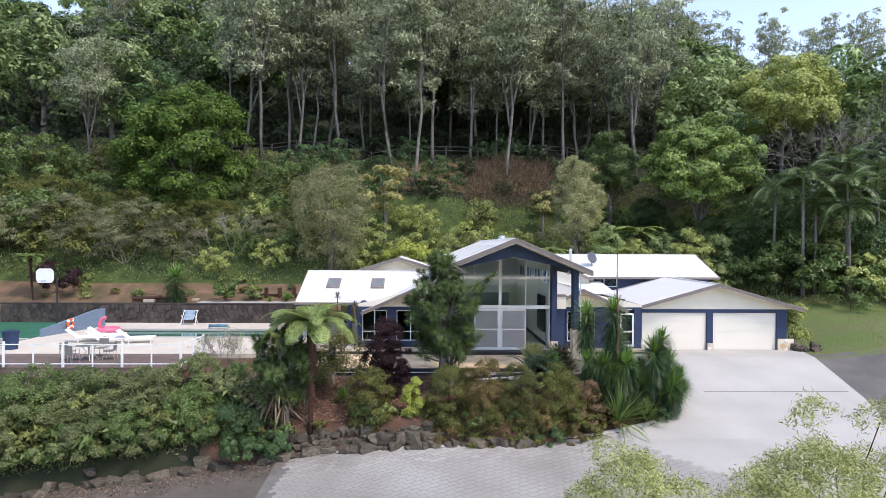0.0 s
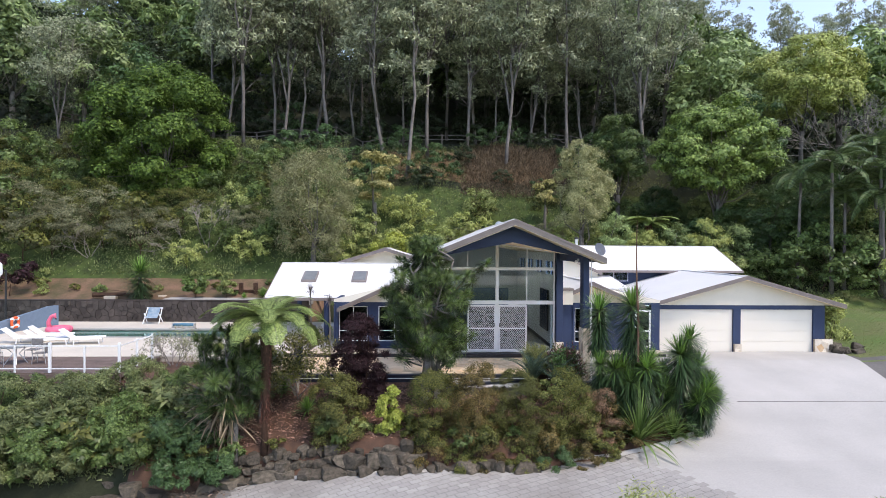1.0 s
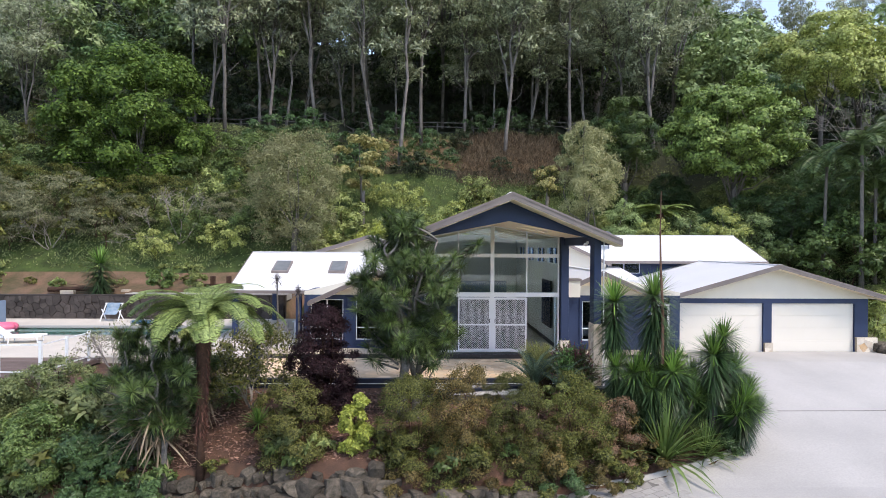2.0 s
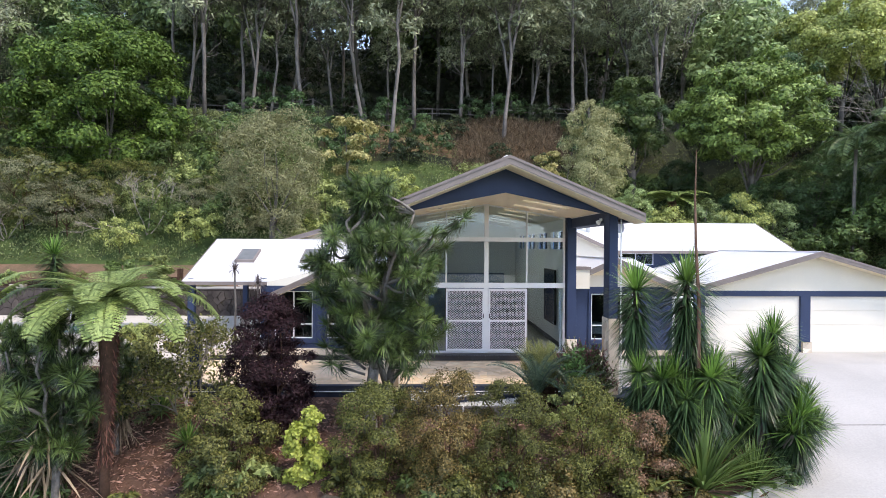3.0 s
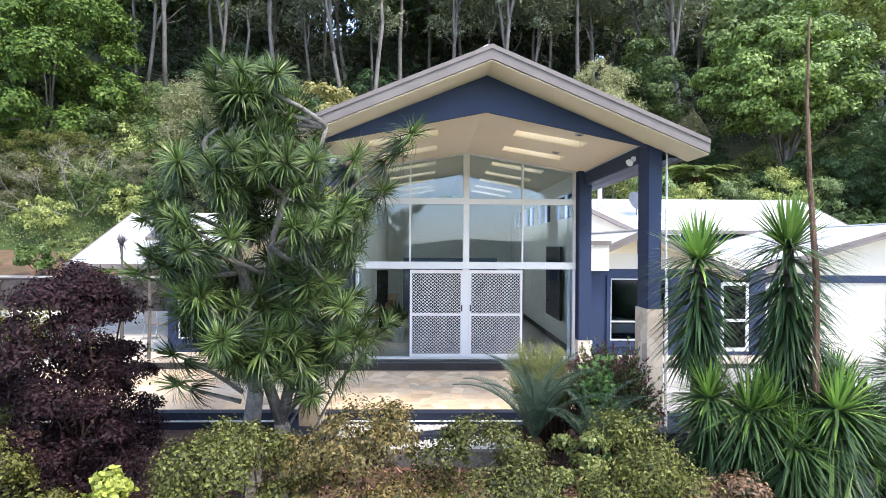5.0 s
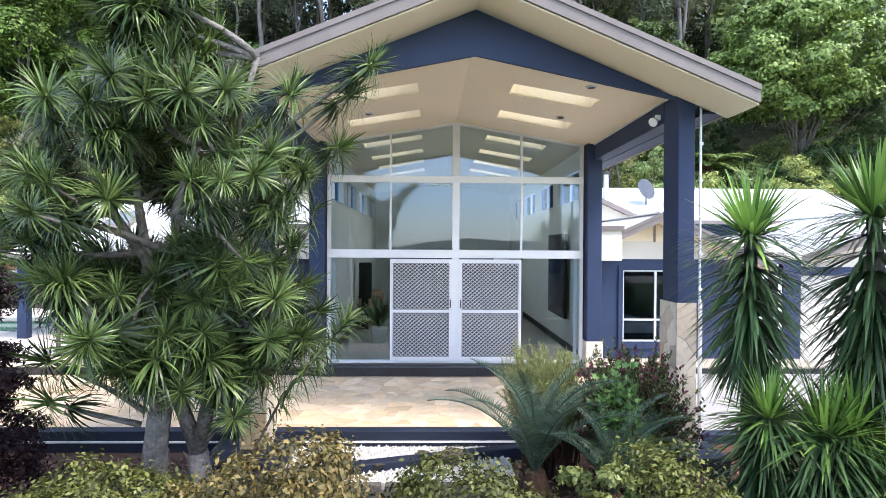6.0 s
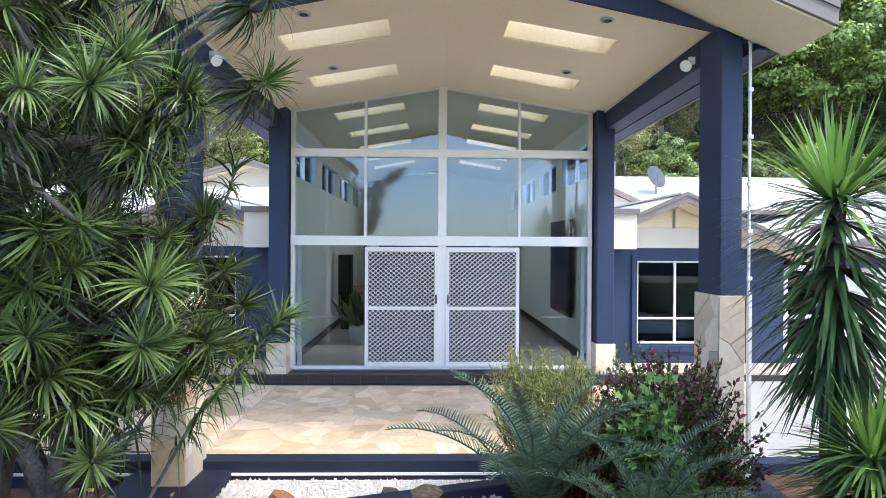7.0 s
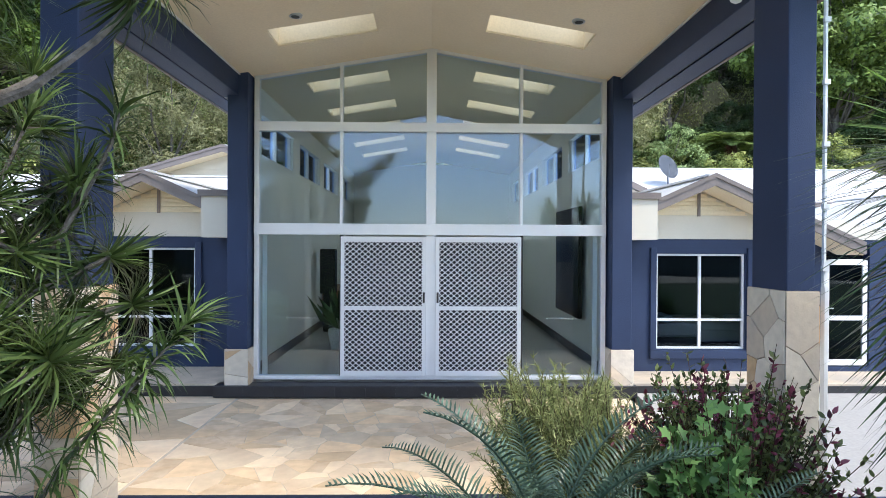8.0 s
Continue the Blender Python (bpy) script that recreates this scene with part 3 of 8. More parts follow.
# hall walls, with high windows on both sides
for sx in (-1, 1):
    xa, xb = CX + sx * 2.75, CX + sx * 2.95
    a, b = min(xa, xb), max(xa, xb)
    wb = bmesh.new()
    wins = [(0.6, 2.8), (3.4, 5.6), (6.2, 8.4), (9.0, 11.2)]
    box(a, 0.02, -0.4, b, 12, 3.45, bm=wb)
    box(a, 0.02, 4.2, b, 12, 4.62, bm=wb)
    y = 0.02
    for p, q in wins + [(12, 12)]:
        box(a, y, 3.45, b, p, 4.2, bm=wb)
        y = q
    part("hall_wall", wb, HALLWALL, house, "pale painted hall side wall")
    part("hall_cladding", box(CX + sx * 2.953, 0.12, 2.3, CX + sx * 2.99, 12, 3.44), CREAM, house, "cream outer wall of the hall")
    for p, q in wins:
        w = part("high_window", box(a, p, 3.45, b, q, 3.5), WHITE, house, "small white high window")
        part("window_head", box(a, p, 4.15, b, q, 4.2), WHITE, w)
        for yy in (p, (p + q) / 2 - 0.02, q - 0.04):
            part("stile", box(a + 0.05, yy, 3.5, b - 0.05, yy + 0.04, 4.15), WHITE, w)
        part("pane", box(a + 0.09, p, 3.5, a + 0.1, q, 4.15), GLASS, w)
# area lamps added in four window openings to brighten the hall beyond the sky's light
for sx in (-1, 1):
    for p, q in ((0.6, 2.8), (6.2, 8.4)):
        lamp = bpy.data.lights.new("window_fill", "AREA")
        lamp.shape, lamp.size, lamp.size_y, lamp.energy, lamp.color = "RECTANGLE", 2.0, 0.6, 8.0, (1.0, 0.98, 0.94)
        new("window_fill", lamp).matrix_world = look((CX + sx * 2.9, (p + q) / 2, 3.83), (CX, (p + q) / 2, 3.6))
tagged(part("wall_back", box(-3, 12, -0.4, 3.1, 12.2, 4.9), HALLWALL), "pale end wall of the entry hall", "wall", kind="structure")
tagged(part("floor_hall", box(-2.7, 0.06, -0.12, 2.8, 12, 0.0), HALLFLOOR), "polished grey tile hall floor", "floor", kind="structure")
for sx in (-1, 1):
    part("skirting", box(CX + sx * 2.73, 0.2, 0.0, CX + sx * 2.75, 12, 0.16), BLACKTILE, house, "black tile skirting")

# glazed wall
glazed = thing("glazed_wall", (CX, 0, 0), "tall white aluminium glazed wall with sliding doors below", "glazed wall")
T1, T2 = 2.28, 3.83
M1, M2 = -1.31, 1.42
part("sill_frame", box(GL, -0.06, 0.0, GR, 0.06, 0.06, 0.006), WHITE, glazed)
part("transom", box(GL, -0.08, T1 - 0.085, GR, 0.08, T1 + 0.085, 0.006), WHITE, glazed)
part("transom", box(GL, -0.07, T2 - 0.07, GR, 0.07, T2 + 0.07, 0.006), WHITE, glazed)
for x, w, z0 in ((CX, 0.075, 0.06), (M1, 0.022, T1), (M2, 0.022, T1)):
    part("mullion", box(x - w, -0.065, z0, x + w, 0.065, ceil_at(x) - 0.005, 0.005), WHITE, glazed)
for x in (GL + 0.035, GR - 0.035):
    part("jamb", box(x - 0.035, -0.065, 0.06, x + 0.035, 0.065, ceil_at(x), 0.005), WHITE, glazed)
for sx in (-1, 1):
    e = GL if sx < 0 else GR
    part("head_frame", prism([(CX, CEIL), (e, ceil_at(e)), (e, ceil_at(e) - 0.05), (CX, CEIL - 0.05)], "y", -0.05, 0.05), WHITE, glazed)
xs = [GL + 0.07, M1, CX, M2, GR - 0.07]
for x0, x1 in zip(xs, xs[1:]):
    part("pane", prism([(x0, T2 + 0.07), (x1, T2 + 0.07), (x1, ceil_at(x1) - 0.05), (x0, ceil_at(x0) - 0.05)], "y", -0.005, 0.005), GLASS, glazed)
    part("pane", box(x0, -0.005, T1 + 0.085, x1, 0.005, T2 - 0.07), GLASS, glazed)
for x0, x1 in ((GL + 0.07, M1), (M2, GR - 0.07)):
    part("pane", box(x0, -0.005, 0.06, x1, 0.005, T1 - 0.085), GLASS, glazed)
    part("leaf_stile", box(x1 - 0.02 if x0 < 0 else x0, -0.05, 0.06, x1 + 0.02 if x0 < 0 else x0 + 0.03, 0.05, T1 - 0.085), CHARCOAL, glazed)
    part("inner_leaf", box(x0 + 0.03, 0.05, 0.06, x0 + 0.1, 0.09, T1 - 0.085) if x0 < 0 else box(x1 - 0.1, 0.05, 0.06, x1 - 0.03, 0.09, T1 - 0.085), WHITE, glazed)
    dots = bmesh.new()
    for k in range(9):
        tube([(x0 + 0.42 + 0.055 * k, -0.009, 0.93), (x0 + 0.42 + 0.055 * k, -0.006, 0.93)], 0.012, 8, dots)
    part("safety_dots", dots, STRIPE, glazed, "row of small white safety dots on the glass")


def screen_door(x0, x1):
    d = part("screen_door", box(x0, -0.1, 0.06, x0 + 0.055, -0.06, 2.17, 0.004), WHITE, glazed, "white diamond-grille security screen door")
    part("stile", box(x1 - 0.055, -0.1, 0.06, x1, -0.06, 2.17, 0.004), WHITE, d)
    for z0, z1 in ((0.06, 0.14), (1.06, 1.12), (2.09, 2.17)):
        part("rail", box(x0 + 0.055, -0.1, z0, x1 - 0.055, -0.06, z1, 0.003), WHITE, d)
    part("insect_screen", box(x0 + 0.05, -0.072, 0.1, x1 - 0.05, -0.07, 2.12), SCREENBACK, d, "dark insect mesh")
    for z0, z1 in ((0.14, 1.06), (1.12, 2.09)):
        gb = bmesh.new()
        a, b = x0 + 0.05, x1 - 0.05
        step, slope = 0.078, 0.85
        for sgn in (1, -1):
            c = -3.0
            while c < 4.0:
                # line z = z0 + slope * sgn * (x - a) + c, clipped to the opening
                pts = []
                for x in (a, b):
                    z = z0 + slope * sgn * (x - a) + c
                    if z0 <= z <= z1:
                        pts.append((x, z))
                for z in (z0, z1):
                    x = a + (z - z0 - c) / (slope * sgn)
                    if a < x < b:
                        pts.append((x, z))
                if len(pts) >= 2:
                    (xa, za), (xb, zb) = pts[0], pts[1]
                    L = math.hypot(xb - xa, zb - za)
                    if L > 0.02:
                        ux, uz = -(zb - za) / L * 0.0055, (xb - xa) / L * 0.0055
                        y = -0.089 if sgn > 0 else -0.085
                        v = [gb.verts.new(p) for p in ((xa + ux, y, za + uz), (xa - ux, y, za - uz), (xb - ux, y, zb - uz), (xb + ux, y, zb + uz))]
                        w = [gb.verts.new((q.co.x, y + 0.006, q.co.z)) for q in v]
                        gb.faces.new(v)
                        for i in range(4):
                            gb.faces.new((v[i], v[(i + 1) % 4], w[(i + 1) % 4], w[i]))
                c += step
        part("diamond_grille", gb, WHITE, d)
    hx = x1 - 0.03 if x0 < 0 else x0 + 0.03
    part("handle", box(hx - 0.015, -0.13, 1.17, hx + 0.015, -0.1, 1.33, 0.005), CHARCOAL, d, "black pull handle")


screen_door(M1, CX - 0.075)
screen_door(CX + 0.075, M2)

# ---- portico floor and steps ----
EDGE = -3.9
terrace = tagged(part("terrace_floor", box(-9.6, EDGE, -0.5, 3.0, 0.1, -0.215), GROUT), "crazy-paved sandstone terrace before the entry", "floor", kind="structure")
tagged(part("terrace_edge", box(-9.62, EDGE - 0.05, -0.62, 3.22, EDGE + 0.17, -0.2, 0.01), EDGING), "navy rendered edge of the terrace", "edging", kind="structure")
tagged(part("terrace_light_strip", box(-9.6, EDGE - 0.075, -0.36, 2.7, EDGE - 0.052, -0.335), WHITE), "thin white conduit along the terrace edge", "conduit", kind="structure")
step = tagged(part("entry_step", box(GL - 0.5, -0.36, -0.2, GR + 0.4, -0.07, -0.03, 0.008), BLACKTILE), "black tiled entry step", "step", kind="structure")
for k in range(14):
    x = GL - 0.5 + 0.445 * k
    part("tile", box(x + 0.006, -0.372, -0.19, x + 0.439, -0.362, -0.035), BLACKTILE, step)
tagged(part("wing_verandah", box(3.05, 0.15, -0.5, 8.0, 1.05, -0.1, 0.01), STONE), "narrow stone verandah of the bedroom wing", "floor", kind="structure")
tagged(part("verandah_riser", box(3.05, 0.12, -0.45, 8.0, 0.15, -0.14), CHARCOAL), "dark grey riser of the verandah", "edging", kind="structure")
tagged(part("verandah_ramp", prism([(-2.4, -0.46), (0.118, -0.25), (0.118, -0.7), (-2.4, -0.7)], "x", 3.25, 8.0), CONCRETE), "pale concrete ramp up to the verandah", "ramp", kind="structure")
tagged(part("wing_step", box(-9.6, -0.2, -0.22, -2.95, 1.05, -0.03, 0.01), GROUT), "raised stone step before the left wing", "floor", kind="structure")
tagged(part("wing_step_edge", box(-9.6, -0.23, -0.21, -2.95, -0.2, -0.06), BLACKTILE), "dark tiled edge of the raised step", "edging", kind="structure")


# ---- wings ----
def window(x0, x1, z0, z1, y, wall, label="white framed dark window", mid=True, rail=0.5):
    w = part("window", box(x0, y - 0.03, z0, x0 + 0.035, y + 0.05, z1), WHITE, wall, label)
    part("stile", box(x1 - 0.035, y - 0.03, z0, x1, y + 0.05, z1), WHITE, w)
    for z in (z0, z1 - 0.035):
        part("frame_rail", box(x0 + 0.035, y - 0.03, z, x1 - 0.035, y + 0.05, z + 0.035), WHITE, w)
    if rail:
        part("frame_rail", box(x0 + 0.035, y - 0.025, z0 + rail - 0.02, x1 - 0.035, y + 0.03, z0 + rail + 0.02), WHITE, w)
    if mid:
        xm = (x0 + x1) / 2
        part("mullion", box(xm - 0.022, y - 0.028, z0 + 0.035, xm + 0.022, y + 0.03, z1 - 0.035), WHITE, w)
    part("pane", box(x0 + 0.03, y + 0.005, z0 + 0.03, x1 - 0.03, y + 0.012, z1 - 0.03), DIMGLASS, w)
    return w


def wall_with_holes(x0, x1, z0, z1, y0, y1, holes):
    """One solid wall along x with right-angled openings (x0, x1, z0, z1)."""
    bm = bmesh.new()
    xs = sorted({x0, x1} | {v for h in holes for v in h[:2]})
    zs = sorted({z0, z1} | {min(max(v, z0), z1) for h in holes for v in h[2:]})
    ids = {}
    def at(i, j, y):
        k = (i, j, y)
        if k not in ids:
            ids[k] = bm.verts.new((xs[i], y, zs[j]))
        return ids[k]
    solid = {(i, j) for i in range(len(xs) - 1) for j in range(len(zs) - 1)
             if not any(h[0] <= (xs[i] + xs[i + 1]) / 2 <= h[1] and h[2] <= (zs[j] + zs[j + 1]) / 2 <= h[3] for h in holes)}
    for i, j in solid:
        bm.faces.new((at(i, j, y0), at(i + 1, j, y0), at(i + 1, j + 1, y0), at(i, j + 1, y0)))
        bm.faces.new((at(i, j + 1, y1), at(i + 1, j + 1, y1), at(i + 1, j, y1), at(i, j, y1)))
        for di, dj, p, q in ((-1, 0, (i, j), (i, j + 1)), (1, 0, (i + 1, j + 1), (i + 1, j)), (0, -1, (i + 1, j), (i, j)), (0, 1, (i, j + 1), (i + 1, j + 1))):
            if (i + di, j + dj) not in solid:
                bm.faces.new((at(*p, y0), at(*q, y0), at(*q, y1), at(*p, y1)))
    bmesh.ops.recalc_face_normals(bm, faces=bm.faces)
    return bm


def gable_roof_y(name, xr, zr, half_l, half_r, pitch, y0, y1, parent, label):
    """A gable roof whose ridge runs away from the camera."""
    r = part(name, box(xr - 0.1, y0, zr - 0.01, xr + 0.1, y1, zr + 0.025), ROOF, parent, label)
    for s, half in ((-1, half_l), (1, half_r)):
        xe, ze = xr + s * half, zr - pitch * half
        roof_pane("roof_slope", [(xr, y0, zr), (xe, y0, ze), (xe, y1, ze), (xr, y1, zr)], 0.05, ROOF, r)
        part("bargeboard", prism([(xr, zr + 0.02), (xe, ze + 0.02), (xe, ze - 0.17), (xr, zr - 0.17)], "y", y0 - 0.045, y0 - 0.003), FASCIA, r, "taupe bargeboard")
        part("barge_trim", prism([(xr, zr + 0.03), (xe, ze + 0.03), (xe, ze - 0.04), (xr, zr - 0.04)], "y", y0 - 0.065, y0 - 0.046), FASCIA, r)
        part("gutter", box(xe - 0.05, y0, ze - 0.16, xe + 0.06, y1, ze - 0.03, 0.01), FASCIA, r)
        part("barge_soffit", prism([(xr, zr - 0.17), (xe, ze - 0.17), (xe, ze - 0.18), (xr, zr - 0.18)], "y", y0, y0 + 0.65), SOFFIT, r)
    return r


WY = 1.05
for sx in (-1, 1):
    if sx > 0:
        wx0, wx1, holes = 2.98, 8.05, [(3.93, 5.47, 0.28, 1.92), (6.85, 7.64, -0.02, 2.08)]
    else:
        wx0, wx1, holes = -7.6, -2.88, [(-5.48, -3.94, 0.31, 1.98), (-7.35, -6.0, 0.31, 1.98)]
    wall = part("wing_wall", wall_with_holes(wx0, wx1, -0.4, 2.17, WY, WY + 0.2, holes), NAVY, house, "navy rendered wing wall")
    gx0, gz = CX + sx * 4.57, 3.2
    part("gable_wall", prism([(wx0, 2.173), (wx1, 2.173), (wx1, 2.3), (gx0, gz - 0.15), (wx0, 2.3)] if sx > 0 else [(wx0, 2.173), (wx1, 2.173), (wx1, 2.3), (gx0, gz - 0.15), (wx0, 2.3)], "y", WY - 0.02, WY + 0.2), CREAM, wall, "cream rendered upper wall")
    part("upper_box", box(CX + sx * 2.96, 0.35, 2.15, CX + sx * 3.62, WY - 0.02, 2.8), CREAM, wall, "cream boxed corner")
    part("upper_box_cap", box(CX + sx * 2.96, 0.3, 2.8, CX + sx * 3.66, WY, 2.9), FASCIA, wall)
    # slatted vent under the gable peak
    vent = part("gable_vent", prism([(gx0 - 0.85, gz - 0.62), (gx0 + 0.85, gz - 0.62), (gx0, gz - 0.24)], "y", WY - 0.04, WY - 0.022), SOFFIT, wall, "slatted triangular gable vent")
    for k in range(5):
        z = gz - 0.6 + 0.075 * k
        h = (gz - 0.24 - z) / 0.38 * 0.85
        part("slat", box(gx0 - h, WY - 0.065, z, gx0 + h, WY - 0.04, z + 0.05), SOFFIT, vent)
    part("vent_post", box(gx0 - 0.025, WY - 0.08, gz - 0.64, gx0 + 0.025, WY - 0.066, gz - 0.2), FASCIA, vent)
    gable_roof_y("wing_roof", gx0, gz, 1.55 if sx > 0 else 2.8, 2.45 if sx > 0 else 1.5, 0.45, 0.42, 6.6, house, "white metal gable roof of the wing")
    # blue reveals round the window
    for a, b, c, d in holes:
        if c > 0.1:
            window(a, b, c, d, WY + 0.08, wall)
            part("window_surround", box(a - 0.12, WY - 0.05, c - 0.16, b + 0.12, WY - 0.002, c - 0.02, 0.008), NAVY, wall, "navy sill band")
            for x in (a - 0.12, b + 0.02):
                part("reveal", box(x, WY - 0.05, c - 0.02, x + 0.1, WY - 0.002, d + 0.1, 0.008), NAVY, wall)
    # room shell coloured dark grey in place of an unlit interior
    part("room", box(wx0 + 0.05, WY + 2.6, -0.4, wx1 - 0.05, WY + 2.7, 2.4), ROOM_SHADE, wall, "room wall behind the windows, coloured dark as in shade")
    part("room_floor", box(wx0 + 0.05, WY + 0.2, -0.1, wx1 - 0.05, WY + 2.6, 0.0), ROOM_SHADE, wall)
    part("room_ceiling", box(wx0 + 0.05, WY + 0.2, 2.2, wx1 - 0.05, WY + 2.6, 2.25), ROOM_SHADE, wall)
    part("downpipe", tube([(CX + sx * 3.12, 0.9, -0.1), (CX + sx * 3.12, 0.9, 2.1)], 0.05, 8), NAVY, wall, "navy downpipe")
    part("end_wall", box(wx0 if sx < 0 else wx1 - 0.2, WY + 0.2, -0.4, wx0 + 0.2 if sx < 0 else wx1, 9, 2.3), NAVY, wall)

# white side door of the right wing
door = part("side_door", box(6.87, WY + 0.02, 0.0, 6.95, WY + 0.07, 1.82), WHITE, house, "white framed glass side door")
part("stile", box(7.54, WY + 0.02, 0.0, 7.62, WY + 0.07, 1.82), WHITE, door)
for z0, z1 in ((0.0, 0.1), (0.78, 0.86), (1.74, 1.84), (2.02, 2.07)):
    part("door_rail", box(6.95, WY + 0.02, z0, 7.54, WY + 0.07, z1), WHITE, door)
part("pane", box(6.95, WY + 0.04, 0.1, 7.54, WY + 0.05, 2.02), DIMGLASS, door)
part("door_handle", box(6.9, WY - 0.03, 0.98, 7.0, WY + 0.0, 1.0), ALU, door)

# left patio roof with two roof windows, on posts
PX0, PX1, PY0, PZ0, PY1, PZ1 = -11.45, -2.9, 3.2, 2.2, 7.0, 3.85
patio = part("patio_roof", box(PX0, PY1 - 0.08, PZ1 - 0.01, PX1, PY1 + 0.08, PZ1 + 0.03), ROOF, house, "white metal patio roof with two roof windows")
roof_pane("roof_slope", [(PX0, PY0, PZ0), (PX1, PY0, PZ0), (PX1, PY1, PZ1), (PX0, PY1, PZ1)], 0.05, ROOF, patio)
roof_pane("roof_slope", [(PX1, PY1 + 3.8, PZ0), (PX0, PY1 + 3.8, PZ0), (PX0, PY1, PZ1), (PX1, PY1, PZ1)], 0.05, ROOF, patio)
part("gutter", box(PX0 - 0.05, PY0 - 0.1, PZ0 - 0.16, PX1, PY0 + 0.02, PZ0 - 0.02, 0.01), FASCIA, patio)
for y0, z0, y1, z1 in ((PY0, PZ0, PY1, PZ1), (PY1 + 3.8, PZ0, PY1, PZ1)):
    part("bargeboard", prism([(y0, z0 + 0.02), (y1, z1 + 0.02), (y1, z1 - 0.17), (y0, z0 - 0.17)], "x", PX0 - 0.04, PX0), FASCIA, patio)
sl = (PZ1 - PZ0) / (PY1 - PY0)
for xa, xb in ((-9.95, -9.15), (-7.25, -6.45)):
    ya, yb = 4.75, 5.85
    za, zb = PZ0 + sl * (ya - PY0), PZ0 + sl * (yb - PY0)
    w = part("roof_window", prism([(ya, za), (yb, zb), (yb, zb + 0.1), (ya, za + 0.1)], "x", xa, xb), FASCIA, patio, "framed roof window")
    part("pane", prism([(ya + 0.08, za + 0.14), (yb - 0.08, zb + 0.07), (yb - 0.08, zb + 0.08), (ya + 0.08, za + 0.15)], "x", xa + 0.07, xb - 0.07), ROOFGLASS, w)
for x, y in ((-8.35, 3.5), (-11.2, 3.5), (-11.2, 10.4), (-8.35, 10.4)):
    p = part("patio_post", box(x - 0.12, y - 0.12, -0.3, x + 0.12, y + 0.12, 2.3, 0.01), NAVY, house, "navy patio post")
part("patio_wall", box(-7.6, 6.5, -0.4, -2.9, 6.7, 2.6), NAVY, house, "navy wall behind the patio")
tagged(part("patio_floor", box(-11.6, 0.9, -0.5, -2.95, 11, -0.05), POOLTILE), "pale patio paving under the roof", "floor", kind="structure")
# cream cross gable behind the patio
part("cross_gable", prism([(-8.2, 3.3), (-3.0, 3.3), (-3.0, 4.0), (-5.6, 4.55), (-8.2, 3.9)], "y", 7.6, 7.8), CREAM, house, "cream gable above the patio roof")
gable_roof_y("cross_roof", -5.6, 4.72, 2.9, 2.6, 0.3, 7.1, 12, house, "white roof of the rear cross gable")

# garage
GY = 2.0
garage = part("garage_wall", wall_with_holes(8.06, 16.8, -0.42, 1.98, GY, GY + 0.2, [(8.42, 12.15, -0.42, 1.77), (12.52, 16.21, -0.42, 1.77)]), NAVY, house, "navy garage front with two doors")
part("garage_gable", prism([(7.7, 1.983), (17.3, 1.983), (17.3, 2.05), (12.55, 3.36), (7.7, 2.05)], "y", GY - 0.02, GY + 0.2), CREAM, garage, "cream weatherboard gable")
for k in range(6):
    z = 2.1 + 0.2 * k
    h = (3.36 - z) / 0.276 - 0.1
    part("weatherboard", box(12.55 - h, GY - 0.028, z, 12.55 + h, GY - 0.02, z + 0.01), CREAM, garage)
gable_roof_y("garage_roof", 12.55, 3.46, 5.0, 4.95, 0.285, 1.45, 10.6, house, "white metal garage roof")
part("garage_side", box(16.6, GY + 0.2, -0.42, 16.8, 9, 2.0), NAVY, garage)
for x0, x1 in ((8.42, 12.15), (12.52, 16.21)):
    d = part("garage_door", box(x0, GY + 0.1, -0.4, x1, GY + 0.14, 1.77), DOORCREAM, house, "cream sectional garage door")
    for k in range(4):
        z = -0.395 + 0.543 * k
        part("door_section", box(x0 + 0.01, GY + 0.085, z + 0.006, x1 - 0.01, GY + 0.1, z + 0.535, 0.006), DOORCREAM, d)
for a, b, z in ((8.06, 8.41, 0.3), (12.16, 12.51, 0.05), (16.22, 17.15, 0.3)):
    part("pier_foot", box(a, GY - 0.1, -0.42, b, GY - 0.003, z), CLAD_JOINT, garage, "sandstone pier foot")
    STONE_FEET.append((a - 0.0, b + 0.0, GY - 0.12, GY, -0.4, z))

# upper storey behind the garage
UX0, UX1, UY0, UZ0, UY1, UZ1 = 3.6, 16.35, 9.0, 3.45, 12.7, 4.92
upper = part("upper_wall", wall_with_holes(3.2, 15.9, -0.4, 3.4, 9.5, 9.7, [(7.6, 9.4, 2.72, 3.3)]), NAVY, house, "navy upper wall with a strip window")
window(7.6, 9.4, 2.72, 3.3, 9.55, upper, "white framed strip window", rail=0)
part("upper_end", prism([(9.7, -0.4), (9.7, 3.4), (12.7, 4.75), (15.9, 3.4), (15.9, -0.4)], "x", 15.7, 15.9), CREAM, upper)
ur = part("upper_roof", box(UX0, UY1 - 0.08, UZ1 - 0.01, UX1, UY1 + 0.08, UZ1 + 0.03), ROOF, house, "long white metal upper roof")
roof_pane("roof_slope", [(UX0, UY0, UZ0), (UX1, UY0, UZ0), (UX1, UY1, UZ1), (UX0, UY1, UZ1)], 0.05, ROOF, ur)
roof_pane("roof_slope", [(UX1, 16.4, UZ0), (UX0, 16.4, UZ0), (UX0, UY1, UZ1), (UX1, UY1, UZ1)], 0.05, ROOF, ur)
part("gutter", box(UX0, UY0 - 0.1, UZ0 - 0.16, UX1 + 0.05, UY0 + 0.02, UZ0 - 0.02, 0.01), FASCIA, ur)
